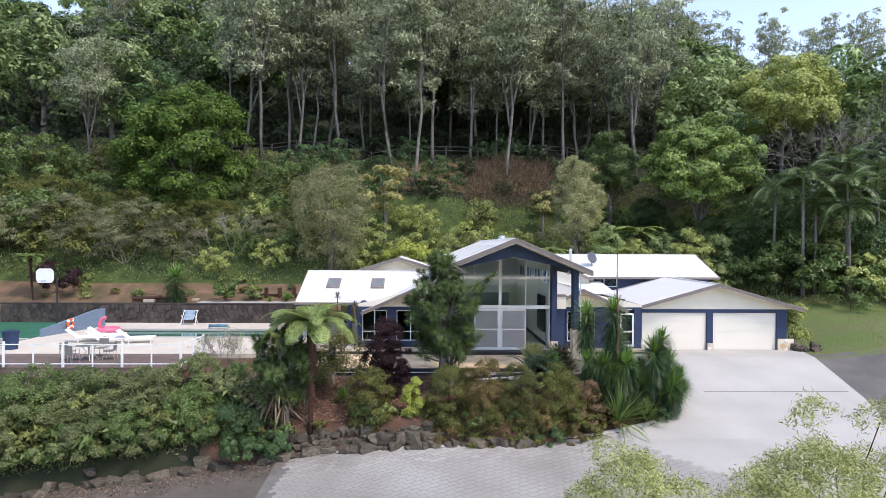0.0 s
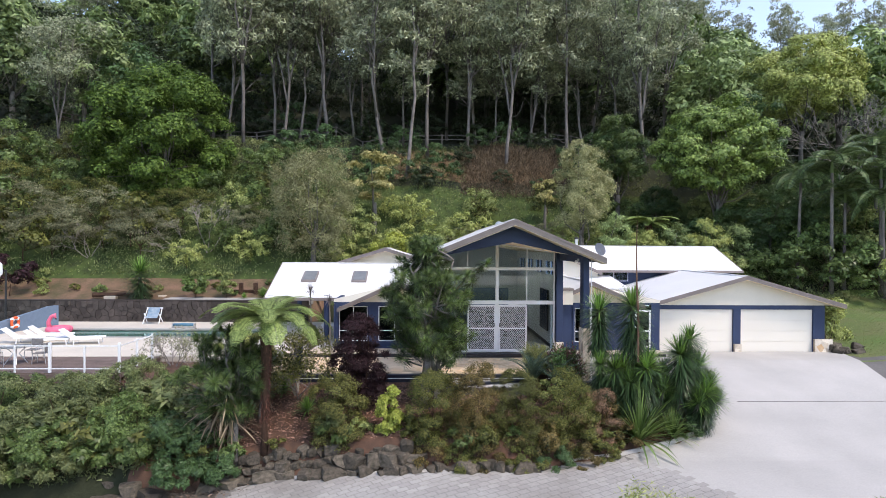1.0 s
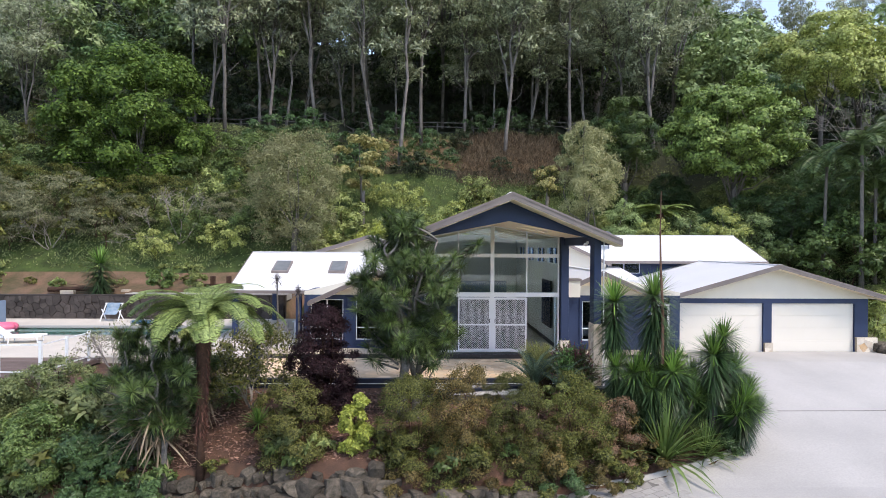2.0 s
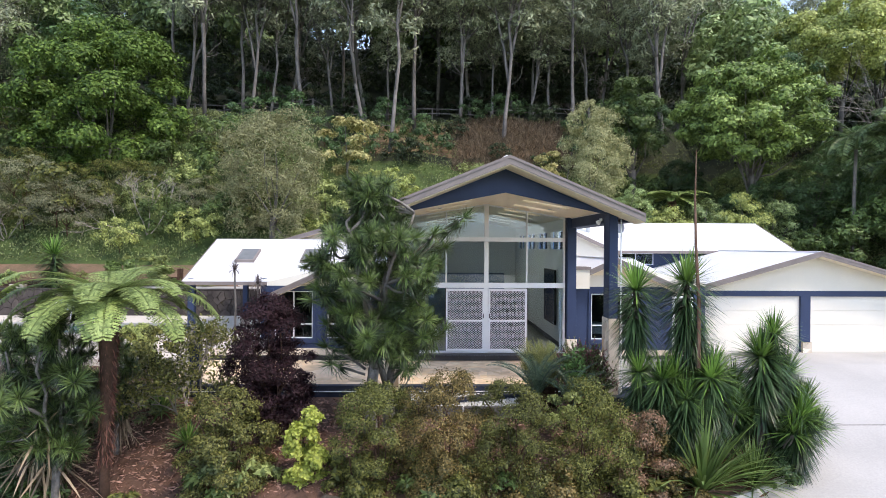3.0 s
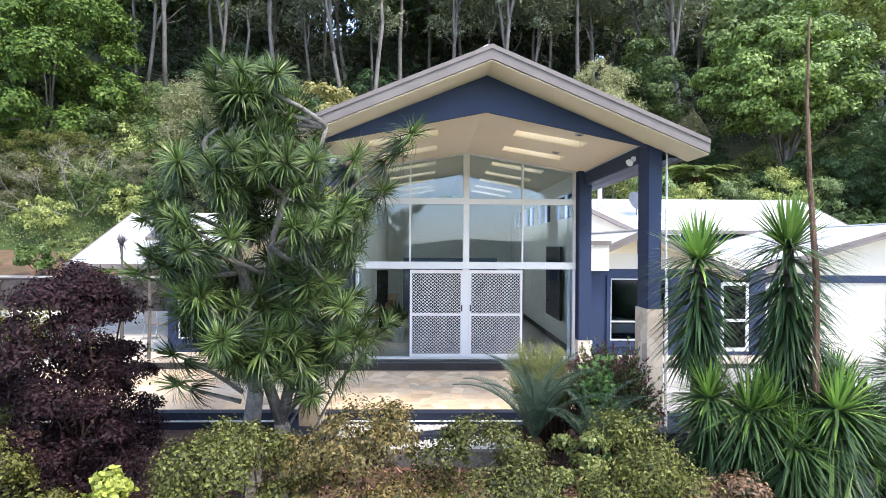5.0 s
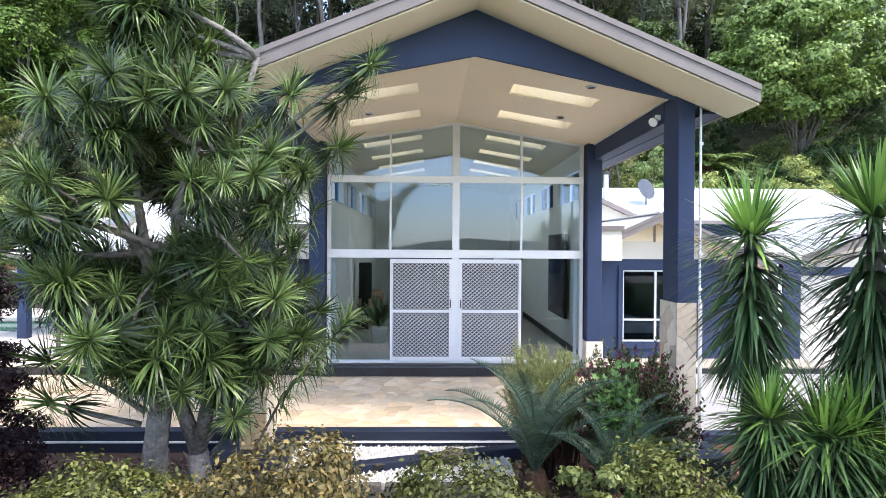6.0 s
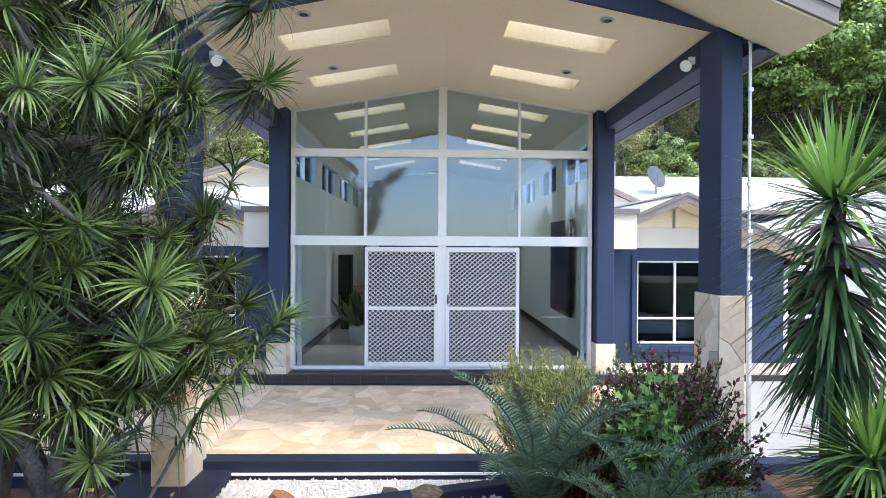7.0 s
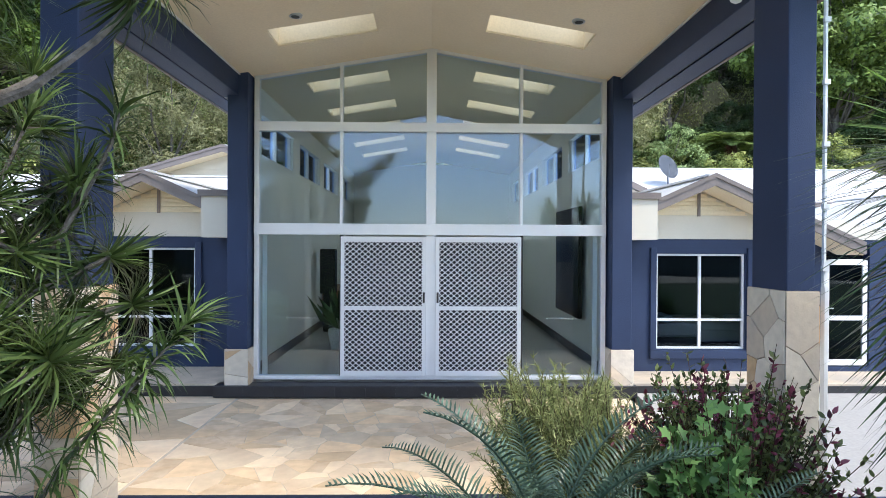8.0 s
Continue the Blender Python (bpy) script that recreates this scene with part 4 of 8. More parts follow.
part("bargeboard", prism([(UY0, UZ0 + 0.02), (UY1, UZ1 + 0.02), (UY1, UZ1 - 0.17), (UY0, UZ0 - 0.17)], "x", UX1, UX1 + 0.04), FASCIA, ur)
# lower roof between hall, wing and upper storey
roof_pane("link_roof", [(2.95, 5.8, 2.55), (8.2, 5.8, 2.55), (8.2, 9.5, 3.1), (2.95, 9.5, 3.1)], 0.05, ROOF, ur)
part("link_gable", prism([(3.0, 2.8), (7.25, 2.8), (7.25, 3.25), (4.6, 4.48), (3.0, 3.9)], "y", 8.75, 8.92), CREAM, ur, "cream gable end beside the hall")
roof_pane("link_slope", [(4.6, 8.45, 4.6), (7.45, 8.45, 3.28), (7.45, 12.4, 3.28), (4.6, 12.4, 4.6)], 0.05, ROOF, ur)
part("link_bargeboard", prism([(4.6, 4.62), (7.45, 3.3), (7.45, 3.12), (4.6, 4.44)], "y", 8.4, 8.445), FASCIA, ur, "taupe bargeboard")


# ---- plants ----
RNG = np.random.default_rng(7)


def fast_mesh(name, verts, nverts, mat):
    """A mesh of separate faces with nverts corners each."""
    verts = np.asarray(verts, np.float32).reshape(-1, 3)
    n, f = len(verts), len(verts) // nverts
    me = bpy.data.meshes.new(name)
    me.vertices.add(n)
    me.vertices.foreach_set("co", verts.ravel())
    me.loops.add(n)
    me.loops.foreach_set("vertex_index", np.arange(n, dtype=np.int32))
    me.polygons.add(f)
    me.polygons.foreach_set("loop_start", np.arange(0, n, nverts, dtype=np.int32))
    me.polygons.foreach_set("loop_total", np.full(f, nverts, np.int32))
    me.update(calc_edges=True)
    me.materials.append(mat)
    return me


def unit(v):
    return v / np.maximum(np.linalg.norm(v, axis=-1, keepdims=True), 1e-6)


def leaf_quads(P, D, L, W, rng, cup=0.15, face=None):
    """Leaves: a folded diamond at every point of P, pointing along D."""
    n = len(P)
    D = unit(D)
    S = unit(np.cross(D, unit(rng.normal(size=(n, 3))) if face is None else face))
    N = np.cross(S, D)
    L, W = np.broadcast_to(L, n)[:, None], np.broadcast_to(W, n)[:, None]
    mid = P + D * L * 0.45 + N * L * cup * 0.5
    return np.stack([P, mid + S * W * 0.5, P + D * L - N * L * cup, mid - S * W * 0.5], 1)


def leaf_tris(P, D, L, W, rng, face=None):
    """Small far leaves: one narrow triangle each."""
    n = len(P)
    D = unit(D)
    S = unit(np.cross(D, unit(rng.normal(size=(n, 3))) if face is None else face))
    L, W = np.broadcast_to(L, n)[:, None], np.broadcast_to(W, n)[:, None]
    return np.stack([P - S * W * 0.5, P + S * W * 0.5, P + D * L], 1)


def leaf_hexes(P, D, L, W, rng, face=None):
    """Near leaves: pointed ovals of six corners."""
    n = len(P)
    D = unit(D)
    S = unit(np.cross(D, unit(rng.normal(size=(n, 3))) if face is None else face))
    L, W = np.broadcast_to(L, n)[:, None], np.broadcast_to(W, n)[:, None]
    return np.stack([P, P + D * L * 0.28 + S * W * 0.46, P + D * L * 0.62 + S * W * 0.42, P + D * L, P + D * L * 0.62 - S * W * 0.42, P + D * L * 0.28 - S * W * 0.46], 1)


def cloud(centres, radii, count, rng, L, W):
    """Clumps of leaves round the centres."""
    centres, radii = np.asarray(centres, float), np.asarray(radii, float)
    k = rng.choice(len(centres), count, p=radii ** 2 / np.sum(radii ** 2))
    d = unit(rng.normal(size=(count, 3)))
    off = d * (radii[k] * rng.uniform(0.35, 1.0, count) ** 0.6 * rng.uniform(0.75, 1.12, count))[:, None]
    off[:, 2] *= 0.75
    D = unit(0.7 * d + 0.55 * rng.normal(size=(count, 3)))
    s = rng.uniform(0.6, 1.25, count)
    return leaf_quads(centres[k] + off, D, L * s, W * s, rng)


def bough(a, b, r0, r1, rng, bm, bend=0.12, sides=6, steps=4):
    a, b = np.asarray(a, float), np.asarray(b, float)
    L = np.linalg.norm(b - a)
    w = rng.normal(size=3) * bend * L
    pts = [a + (b - a) * t + w * math.sin(math.pi * t) * 0.5 for t in np.linspace(0, 1, steps)]
    tube(pts, list(np.linspace(r0, r1, steps)), sides, bm)


def link_mesh(name, me, parent, label=""):
    ob = new(name, me)
    ob.parent = parent
    if label:
        ob["label"] = label
    return ob


def gum(seed, height=22.0, spread=4.2, bare=0.45, leaves=8800, mat=None, label="tall pale-trunked gum tree with thin grey-green crown", L=0.34, W=0.17):
    rng = np.random.default_rng(seed)
    t = thing("gum_tree", (0, 0, 0), label, "tree", "trees on the hill")
    bm = bmesh.new()
    lean = rng.normal(size=2) * 0.03 * height
    top = np.array([lean[0], lean[1], height * 0.93])
    girth = 0.15 * height / 22
    bow = rng.normal(size=2) * 0.035 * height
    def leader(p0, p1, r):
        pts = []
        for s in np.linspace(0, 1, 9):
            w = math.sin(math.pi * s)
            pts.append(p0 + (p1 - p0) * s + np.array([bow[0] * w * 0.5 + rng.normal() * 0.12 * w, bow[1] * w * 0.5 + rng.normal() * 0.12 * w, 0]))
        tube(pts, [r * (1.12 - 0.95 * s) + 0.018 for s in np.linspace(0, 1, 9)], 7, bm)
        return pts
    main = leader(np.array([0, 0, -0.6]), top, girth)
    stems = [(main, 0.0)]
    for _ in range(int(rng.integers(1, 4))):
        i = int(rng.integers(2, 5))
        a = rng.uniform(0, 6.28)
        end = main[i] + np.array([math.cos(a) * height * 0.13, math.sin(a) * height * 0.13, (height * rng.uniform(0.75, 0.95) - main[i][2])])
        stems.append((leader(main[i], end, girth * 0.62), main[i][2] / height))
    pads = []
    for stem, s_low in stems:
        nb = 15 if stem is main else 9
        for k in range(nb):
            h0 = max(0.0, (bare - s_low) / max(0.95 - s_low, 0.1))
            s = h0 + (0.98 - h0) * (k + rng.uniform(0, 1)) / nb
            i = min(int(s * 8), 7)
            root = stem[i] + (stem[i + 1] - stem[i]) * (s * 8 - i)
            a = k * 2.4 + rng.uniform(-0.5, 0.5)
            reach = spread * (1.0 - 0.55 * s) * rng.uniform(0.35, 0.9)
            tip = root + np.array([math.cos(a) * reach, math.sin(a) * reach, reach * rng.uniform(0.4, 1.1)])
            tip[2] = min(tip[2], height)
            bough(root, tip, 0.05 * (1.1 - s) + 0.018, 0.01, rng, bm, 0.16, 5, 4)
            for q in range(3):
                u = rng.uniform(0.45, 1.08)
                c = root + (tip - root) * u + rng.normal(size=3) * np.array([0.6, 0.6, 0.35])
                if q:
                    bough(root + (tip - root) * u * 0.8, c, 0.018, 0.007, rng, bm, 0.15, 3, 3)
                pads.append((c, rng.uniform(0.5, 1.15)))
    for _ in range(4):
        i = int(rng.integers(1, 5))
        a = rng.uniform(0, 6.28)
        bough(main[i], main[i] + np.array([math.cos(a) * 1.6, math.sin(a) * 1.6, rng.uniform(0.6, 2.0)]), 0.035, 0.008, rng, bm, 0.25, 5, 4)
    part("trunk", bm, BARK_PALE, t, smooth=True)
    link_mesh("crown", fast_mesh("crown", lobed(pads, leaves, rng, L, W, 0.6, 7, 0.5, 0.22, 3, 0.75, 0.35, -0.5), 3, mat or L_GUM), t)
    return t


def lobed(lobes, count, rng, L, W, squash=0.72, subs=11, sub=0.42, stray=0.1, corners=3, tilt=0.4, droop=0.1, floor=-0.3):
    """Leaves on billowing lobes: each lobe carries smaller clumps on its upper and outer side, each clump a cap of leaves."""
    C = np.array([c for c, _ in lobes], float)
    R = np.array([r for _, r in lobes], float)
    n = len(C)
    mid = np.mean(C, axis=0)
    d = unit(rng.normal(size=(n, subs, 3)) + 0.55 * unit(C - mid)[:, None, :])
    d[..., 2] = np.where(d[..., 2] < floor, -d[..., 2] * 0.6, d[..., 2])
    d = unit(d)
    k = rng.choice(n, count, p=R ** 2 / np.sum(R ** 2))
    q = rng.integers(0, subs, count)
    dd, r = d[k, q], R[k]
    size = sub * r * (0.7 + 0.6 * ((q * 0.618 + k * 0.37) % 1.0))
    e = unit(rng.normal(size=(count, 3)) + 0.75 * dd + np.array([0, 0, 0.35]))
    far = np.where(rng.random(count) < stray, rng.uniform(0.9, 1.55, count), rng.uniform(0.55, 1.05, count))
    off = dd * (r * 0.74)[:, None] + e * (size * far)[:, None]
    off[:, 2] *= squash
    P = C[k] + off
    face = unit(e + 0.35 * dd + np.array([0, 0, 0.35]) + tilt * rng.normal(size=(count, 3)))
    D = rng.normal(size=(count, 3)) + 0.6 * e
    D = unit(D - np.sum(D * face, 1, keepdims=True) * face)
    D[:, 2] -= droop
    s = rng.uniform(0.6, 1.25, count)
    make = {3: leaf_tris, 4: leaf_quads, 6: leaf_hexes}[corners]
    return make(P, D, L * s, W * s, rng, face=face)


def broad(seed, height=9.0, width=7.0, leaves=6500, mat=None, low=0.12, L=0.32, W=0.17, name="broadleaf_tree", label="dense dark green broadleaf rainforest tree", group="trees on the hill", clumps=60, bark=None, flat=0.8, category="tree", shrub=False, tri=False, clump=1.0, oval=False, stray=0.1, tilt=0.4, subs=11):
    """A crown of billowing lobes on a short trunk with limbs."""
    rng = np.random.default_rng(seed)
    t = thing(name, (0, 0, 0), label, category, group)
    bm = bmesh.new()
    cz, rz, rx = height * (1 + low) / 2, height * (1 - low) / 2, width / 2 * 1.06
    fork = height * max(low + 0.1, 0.25)
    r0 = 0.03 * min(height, 8.0) if not shrub else 0.011 * height
    bough((0, 0, -0.5), (rng.normal() * 0.1, rng.normal() * 0.1, fork), r0, r0 * 0.7, rng, bm, 0.03, 8, 4)
    count = max(6, clumps // 5)
    lobes = []
    for k in range(count):
        a = k * 2.399963 + rng.uniform(-0.5, 0.5)
        u = 1 - 2 * (k + 0.5) / count
        u = min(0.98, u * 0.95 + 0.08)
        h = math.sqrt(1 - u * u)
        d = np.array([math.cos(a) * h, math.sin(a) * h, u])
        r = (rx + rz) / 2 * rng.uniform(0.26, 0.42) * clump ** 0.4
        reach = rng.uniform(0.72, 1.06) * (0.55 if rng.random() < 0.15 else 1)
        c = np.array([d[0] * max(rx - r * 0.9, 0.1) * reach, d[1] * max(rx - r * 0.9, 0.1) * reach, cz + d[2] * max(rz - r * 0.72, 0.05) * reach])
        lobes.append((c, r))
        if k % (2 if shrub else 4) == 0:
            bough((0, 0, fork * rng.uniform(0.6, 1)), c, r0 * 0.3, 0.012, rng, bm, 0.16, 5, 4)
    stem = part("trunk" if not shrub else "stem", bm, bark or (BARK_DARK if shrub else BARK_GREY), t, smooth=True)
    if shrub:
        tagged(stem, kind="stuff")
    corners = 3 if tri else 6 if oval else 4
    link_mesh("crown" if not shrub else "foliage", fast_mesh("crown", lobed(lobes, leaves, rng, L, W, flat, subs, 0.42, stray, corners, tilt), corners, mat or L_RAIN), t)
    return t


def leaf_stars(P, D, L, W, rng, face=None):
    """Near leaves with five pointed lobes."""
    n = len(P)
    D = unit(D)
    S = unit(np.cross(D, unit(rng.normal(size=(n, 3))) if face is None else face))
    L, W = np.broadcast_to(L, n)[:, None], np.broadcast_to(W, n)[:, None]
    rim = ((0, 0), (0.02, 0.36), (0.26, 0.24), (0.5, 0.52), (0.6, 0.2), (1, 0), (0.6, -0.2), (0.5, -0.52), (0.26, -0.24), (0.02, -0.36))
    return np.stack([P + D * L * u + S * W * v for u, v in rim], 1)


def shoot_shrub(seed, name, label, at, size, shoots, per, L, W, mat, bark=None, tips=None, tip_share=0.2, corners=6, low=0.1, lift=0.5, start=0.35, out=0.9, droop=0.1, stem=0.006):
    """Thin shoots from a few stems to an uneven outline, each with leaves along its outer part; tips is the material of young leaves."""
    rng = np.random.default_rng(seed)
    w, d, h = size
    t = thing(name, (0, 0, 0), label, "shrub")
    bm = bmesh.new()
    young, old = [], []
    bases = [np.array([rng.normal() * w * 0.1, rng.normal() * d * 0.1, 0]) for k in range(5)]
    for k in range(shoots):
        a, u = k * 2.399963, low + (1 - low) * rng.random() ** 0.65
        r = math.sqrt(max(0.03, 1 - (2 * (u - low) / (1 - low) - 0.85) ** 2 / 1.9)) * rng.uniform(0.55, 1.05)
        lump = 1 + 0.16 * math.sin(3 * a + 5 * u) + 0.1 * math.sin(7 * a + 9 * u)
        end = np.array([math.cos(a) * r * w / 2 * lump, math.sin(a) * r * d / 2 * lump, h * (u + 0.07 * rng.normal())])
        b = bases[k % 5]
        fork = b * 0.8 + np.array([end[0] * 0.3, end[1] * 0.3, end[2] * rng.uniform(0.4, 0.65)])
        bow = np.array([0, 0, -0.06 * h * lift])
        q = np.linspace(0, 1, 6)[:, None]
        line = (1 - q) ** 2 * fork + 2 * q * (1 - q) * ((fork + end) / 2 + bow) + q ** 2 * end
        if k % 4 == 0:
            bough(b - np.array([0, 0, 0.15]), fork, stem * 2.6, stem * 1.2, rng, bm, 0.08, 5, 4)
        tube([tuple(p) for p in line], list(np.linspace(stem, stem * 0.3, 6)), 4, bm)
        s = np.sort(rng.uniform(start, 1.0, per))
        P = np.stack([np.interp(s, np.linspace(0, 1, 6), line[:, c]) for c in range(3)], 1)
        T = unit(line[-1] - line[-2])
        D = T * (1.1 - out * 0.6) + out * unit(rng.normal(size=(per, 3))) + np.array([0, 0, lift * 0.4 - droop])
        young += [(p, v) for p, v, z in zip(P, D, s) if z > 1 - tip_share and tips and k % 5 < 2]
        old += [(p, v) for p, v, z in zip(P, D, s) if not (z > 1 - tip_share and tips and k % 5 < 2)]
    tagged(part("stem", bm, bark or BARK_DARK, t, smooth=True), kind="stuff")
    make = {3: leaf_tris, 6: leaf_hexes, 10: leaf_stars}[corners]
    for nm, rows, m in (("foliage", old, mat), ("young_leaves", young, tips)):
        if rows:
            P, D = np.array([p for p, v in rows]), np.array([v for p, v in rows])
            s = rng.uniform(0.6, 1.2, len(P))
            face = unit(np.array([0, -0.35, 1.0]) + 0.55 * rng.normal(size=P.shape))
            link_mesh(nm, fast_mesh(nm, make(P, D, L * s, W * s, rng, face=None if corners == 3 else face), corners, m), t, "crimson new leaves" if m is tips else "")
    t.location = at
    return t


def bare_shrub(seed, height=4.0, spread=2.4, label="leafless pale-twigged shrub on the bank", mat=None, leaves=0):
    rng = np.random.default_rng(seed)
    t = thing("bare_shrub", (0, 0, 0), label, "shrub")
    bm = bmesh.new()
    tips = []
    def grow(a, d, L, r, depth):
        b = a + d * L
        bough(a, b, r, r * 0.6, rng, bm, 0.1, 3, 3)
        if depth == 0:
            tips.append(b)
            return
        for _ in range(3):
            nd = unit(d + rng.normal(size=3) * 0.5 + np.array([0, 0, 0.12]))
            grow(b, nd, L * rng.uniform(0.55, 0.8), max(r * 0.58, 0.006), depth - 1)
    for _ in range(5):
        d = unit(np.array([rng.normal() * spread / height, rng.normal() * spread / height, 1.0]))
        grow(np.array([0, 0, -0.2]), d, height * 0.3, 0.04, 4)
    tagged(part("branching", bm, TWIG, t), kind="stuff")
    if leaves:
        link_mesh("foliage", fast_mesh("foliage", cloud(tips, np.full(len(tips), 0.3), leaves, rng, 0.09, 0.045), 4, mat), t)
    return t


def blades(count, rng, length, width, droop=0.5, segs=4, base=0.03, lo=-0.4, power=0.9, hi=1.45, wild=0.15):
    """A rosette of sword leaves, as strips of faces."""
    out = []
    for k in range(count):
        a = k * 2.399963 + rng.uniform(-0.3, 0.3)
        el = lo + (hi - lo) * (k / count) ** power + rng.uniform(-wild, wild)
        L, w = length * rng.uniform(0.75, 1.1), width * rng.uniform(0.8, 1.15)
        h = np.array([math.cos(a), math.sin(a), 0])
        s = np.array([-math.sin(a), math.cos(a), 0])
        p, pts = h * base, []
        e = el
        for q in range(segs + 1):
            pts.append(p.copy())
            p = p + (h * math.cos(e) + np.array([0, 0, math.sin(e)])) * L / segs
            e -= droop * rng.uniform(0.6, 1.2) / segs * (1 + 0.5 * q) * max(0.15, math.cos(el))
        prof = [0.65, 1.0, 0.95, 0.65, 0.04] if segs == 4 else [0.8, 1.0, 0.75, 0.04]
        for q in range(segs):
            a0, a1 = s * w * prof[q] / 2, s * w * prof[q + 1] / 2
            out.append([pts[q] - a0, pts[q] + a0, pts[q + 1] + a1, pts[q + 1] - a1])
    return np.array(out)


def weld(me):
    """Join the faces of a leaf, so that each leaf is one piece."""
    bm = bmesh.new()
    bm.from_mesh(me)
    bmesh.ops.remove_doubles(bm, verts=bm.verts, dist=0.0004)
    bm.to_mesh(me)
    bm.free()
    return me


def feather(length, rng, pairs=34, leaflet=0.3, width=0.02, lift=0.9, droop=1.3, vee=0.35, start=0.12, taper=True, sweep=0.45):
    """A frond along +x: a curved midrib with leaflets on both sides. Faces, and the line of the midrib."""
    e, p, line, ups = lift, np.zeros(3), [], []
    n = pairs
    for q in range(n + 1):
        line.append(p.copy())
        ups.append(e)
        p = p + np.array([math.cos(e), 0, math.sin(e)]) * length / n
        e -= droop / n * (0.5 + q / n)
    out = []
    for q in range(int(n * start), n):
        s = q / n
        L = leaflet * ((math.sin(math.pi * min(1, 0.12 + 0.88 * s) ** 0.8) ** 0.7 + 0.12) if taper else 1) * rng.uniform(0.88, 1.1)
        t = np.array([math.cos(ups[q]), 0, math.sin(ups[q])])
        u = np.array([-math.sin(ups[q]), 0, math.cos(ups[q])])
        for side in (-1, 1):
            d = unit(np.array([0, side, 0]) * 1.0 + t * sweep + u * vee + rng.normal(size=3) * 0.05)
            a = t * width * 0.5
            b = line[q]
            m, tip = b + d * L * 0.5, b + d * L - np.array([0, 0, L * 0.14])
            out.append([b - a, b + a, m + a * 1.2, m - a * 1.2])
            out.append([m - a * 1.2, m + a * 1.2, tip + a * 0.1, tip - a * 0.1])
    return np.array(out), line


def frond_mesh(name, mat, rib_r=0.012, **kw):
    rng = kw.pop("rng")
    faces, line = feather(rng=rng, **kw)
    bm = bmesh.new()
    bm.from_mesh(weld(fast_mesh("tmp", faces, 4, mat)))
    tube(line[::4] + [line[-1]], list(np.linspace(rib_r, rib_r * 0.25, len(line[::4]) + 1)), 4, bm)
    me = bpy.data.meshes.new(name)
    bm.to_mesh(me)
    bm.free()
    me.materials.append(mat)
    return me


def lacy_frond(name, mat, length, rng, pairs=30, leaflet=0.5, lift=0.7, droop=1.15):
    """A twice-divided fern frond along +x."""
    e, p, line, ups = lift, np.zeros(3), [], []
    for q in range(pairs + 1):
        line.append(p.copy())
        ups.append(e)
        p = p + np.array([math.cos(e), 0, math.sin(e)]) * length / pairs
        e -= droop / pairs * (0.4 + 1.2 * q / pairs)
    out = []
    for q in range(3, pairs):
        s = q / pairs
        L = leaflet * (math.sin(math.pi * min(1, 0.15 + 0.85 * s) ** 0.8) ** 0.7 + 0.1) * rng.uniform(0.9, 1.08)
        t = np.array([math.cos(ups[q]), 0, math.sin(ups[q])])
        for side in (-1, 1):
            d = unit(np.array([0, side, 0]) + t * 0.3 + np.array([0, 0, 0.05]) + rng.normal(size=3) * 0.04)
            for k in range(8):
                u = 0.06 + 0.92 * k / 8
                b = line[q] + d * L * u - np.array([0, 0, 0.22 * L * u * u])
                l = 0.10 * (1.1 - 0.75 * u)
                for w in (-1, 1):
                    pd = unit(t * w + d * 0.55)
                    out.append([b, b + pd * l * 0.5 + d * 0.03, b + pd * l, b + pd * l * 0.5 - d * 0.03])
    bm = bmesh.new()
    bm.from_mesh(weld(fast_mesh("tmp", np.array(out), 4, mat)))
    tube(line[::3] + [line[-1]], list(np.linspace(0.018, 0.004, len(line[::3]) + 1)), 4, bm)
    me = bpy.data.meshes.new(name)
    bm.to_mesh(me)
    bm.free()
    me.materials.append(mat)
    return me


def crown_of(parent, meshes, count, at, rng, name="frond", tilt=0.25, scale=(0.85, 1.1), sag=0.0):
    for k in range(count):
        f = tagged(new(name, meshes[k % len(meshes)]), kind="stuff")
        f.parent = parent
        f.matrix_basis = Matrix.Translation(at) @ Matrix.Rotation(k * 2.399963 + rng.uniform(-0.25, 0.25), 4, "Z") @ Matrix.Rotation(rng.uniform(-tilt, tilt) + sag * (1 - k / count), 4, "Y") @ Matrix.Scale(rng.uniform(*scale), 4)


def place(ob, x, y, z=None, s=1.0, rz=None, sink=0.0):
    """Moves the first of a kind to its place."""
    ob.location = (x, y, (float(ground_z(x, y)) if z is None else z) - sink)
    ob.rotation_euler = (0, 0, RNG.uniform(0, 6.28) if rz is None else rz)
    ob.scale = (s, s, s)
    return ob


def again(ob, x, y, z=None, s=1.0, rz=None, sx=1.0, sink=0.0):
    z = (float(ground_z(x, y)) if z is None else z) - sink
    c = copy_thing(ob, Matrix.Identity(4))
    c.location = (x, y, z)
    c.rotation_euler = (0, 0, RNG.uniform(0, 6.28) if rz is None else rz)
    c.scale = (s * sx, s * sx, s)
    return c


class Kind:
    """Builds each variant once and copies it after that."""
    def __init__(self, makers):
        self.makers, self.made, self.n = makers, {}, 0

    def put(self, x, y, s=1.0, which=None, sink=0.0, z=None, rz=None, sx=1.0):
        i = self.n % len(self.makers) if which is None else which
        self.n += 1
        if i not in self.made:
            self.made[i] = self.makers[i]()
            place(self.made[i], x, y, z, s, rz, sink)
            self.made[i].scale = (s * sx, s * sx, s)
            return self.made[i]
        return again(self.made[i], x, y, z, s, rz, sx, sink)


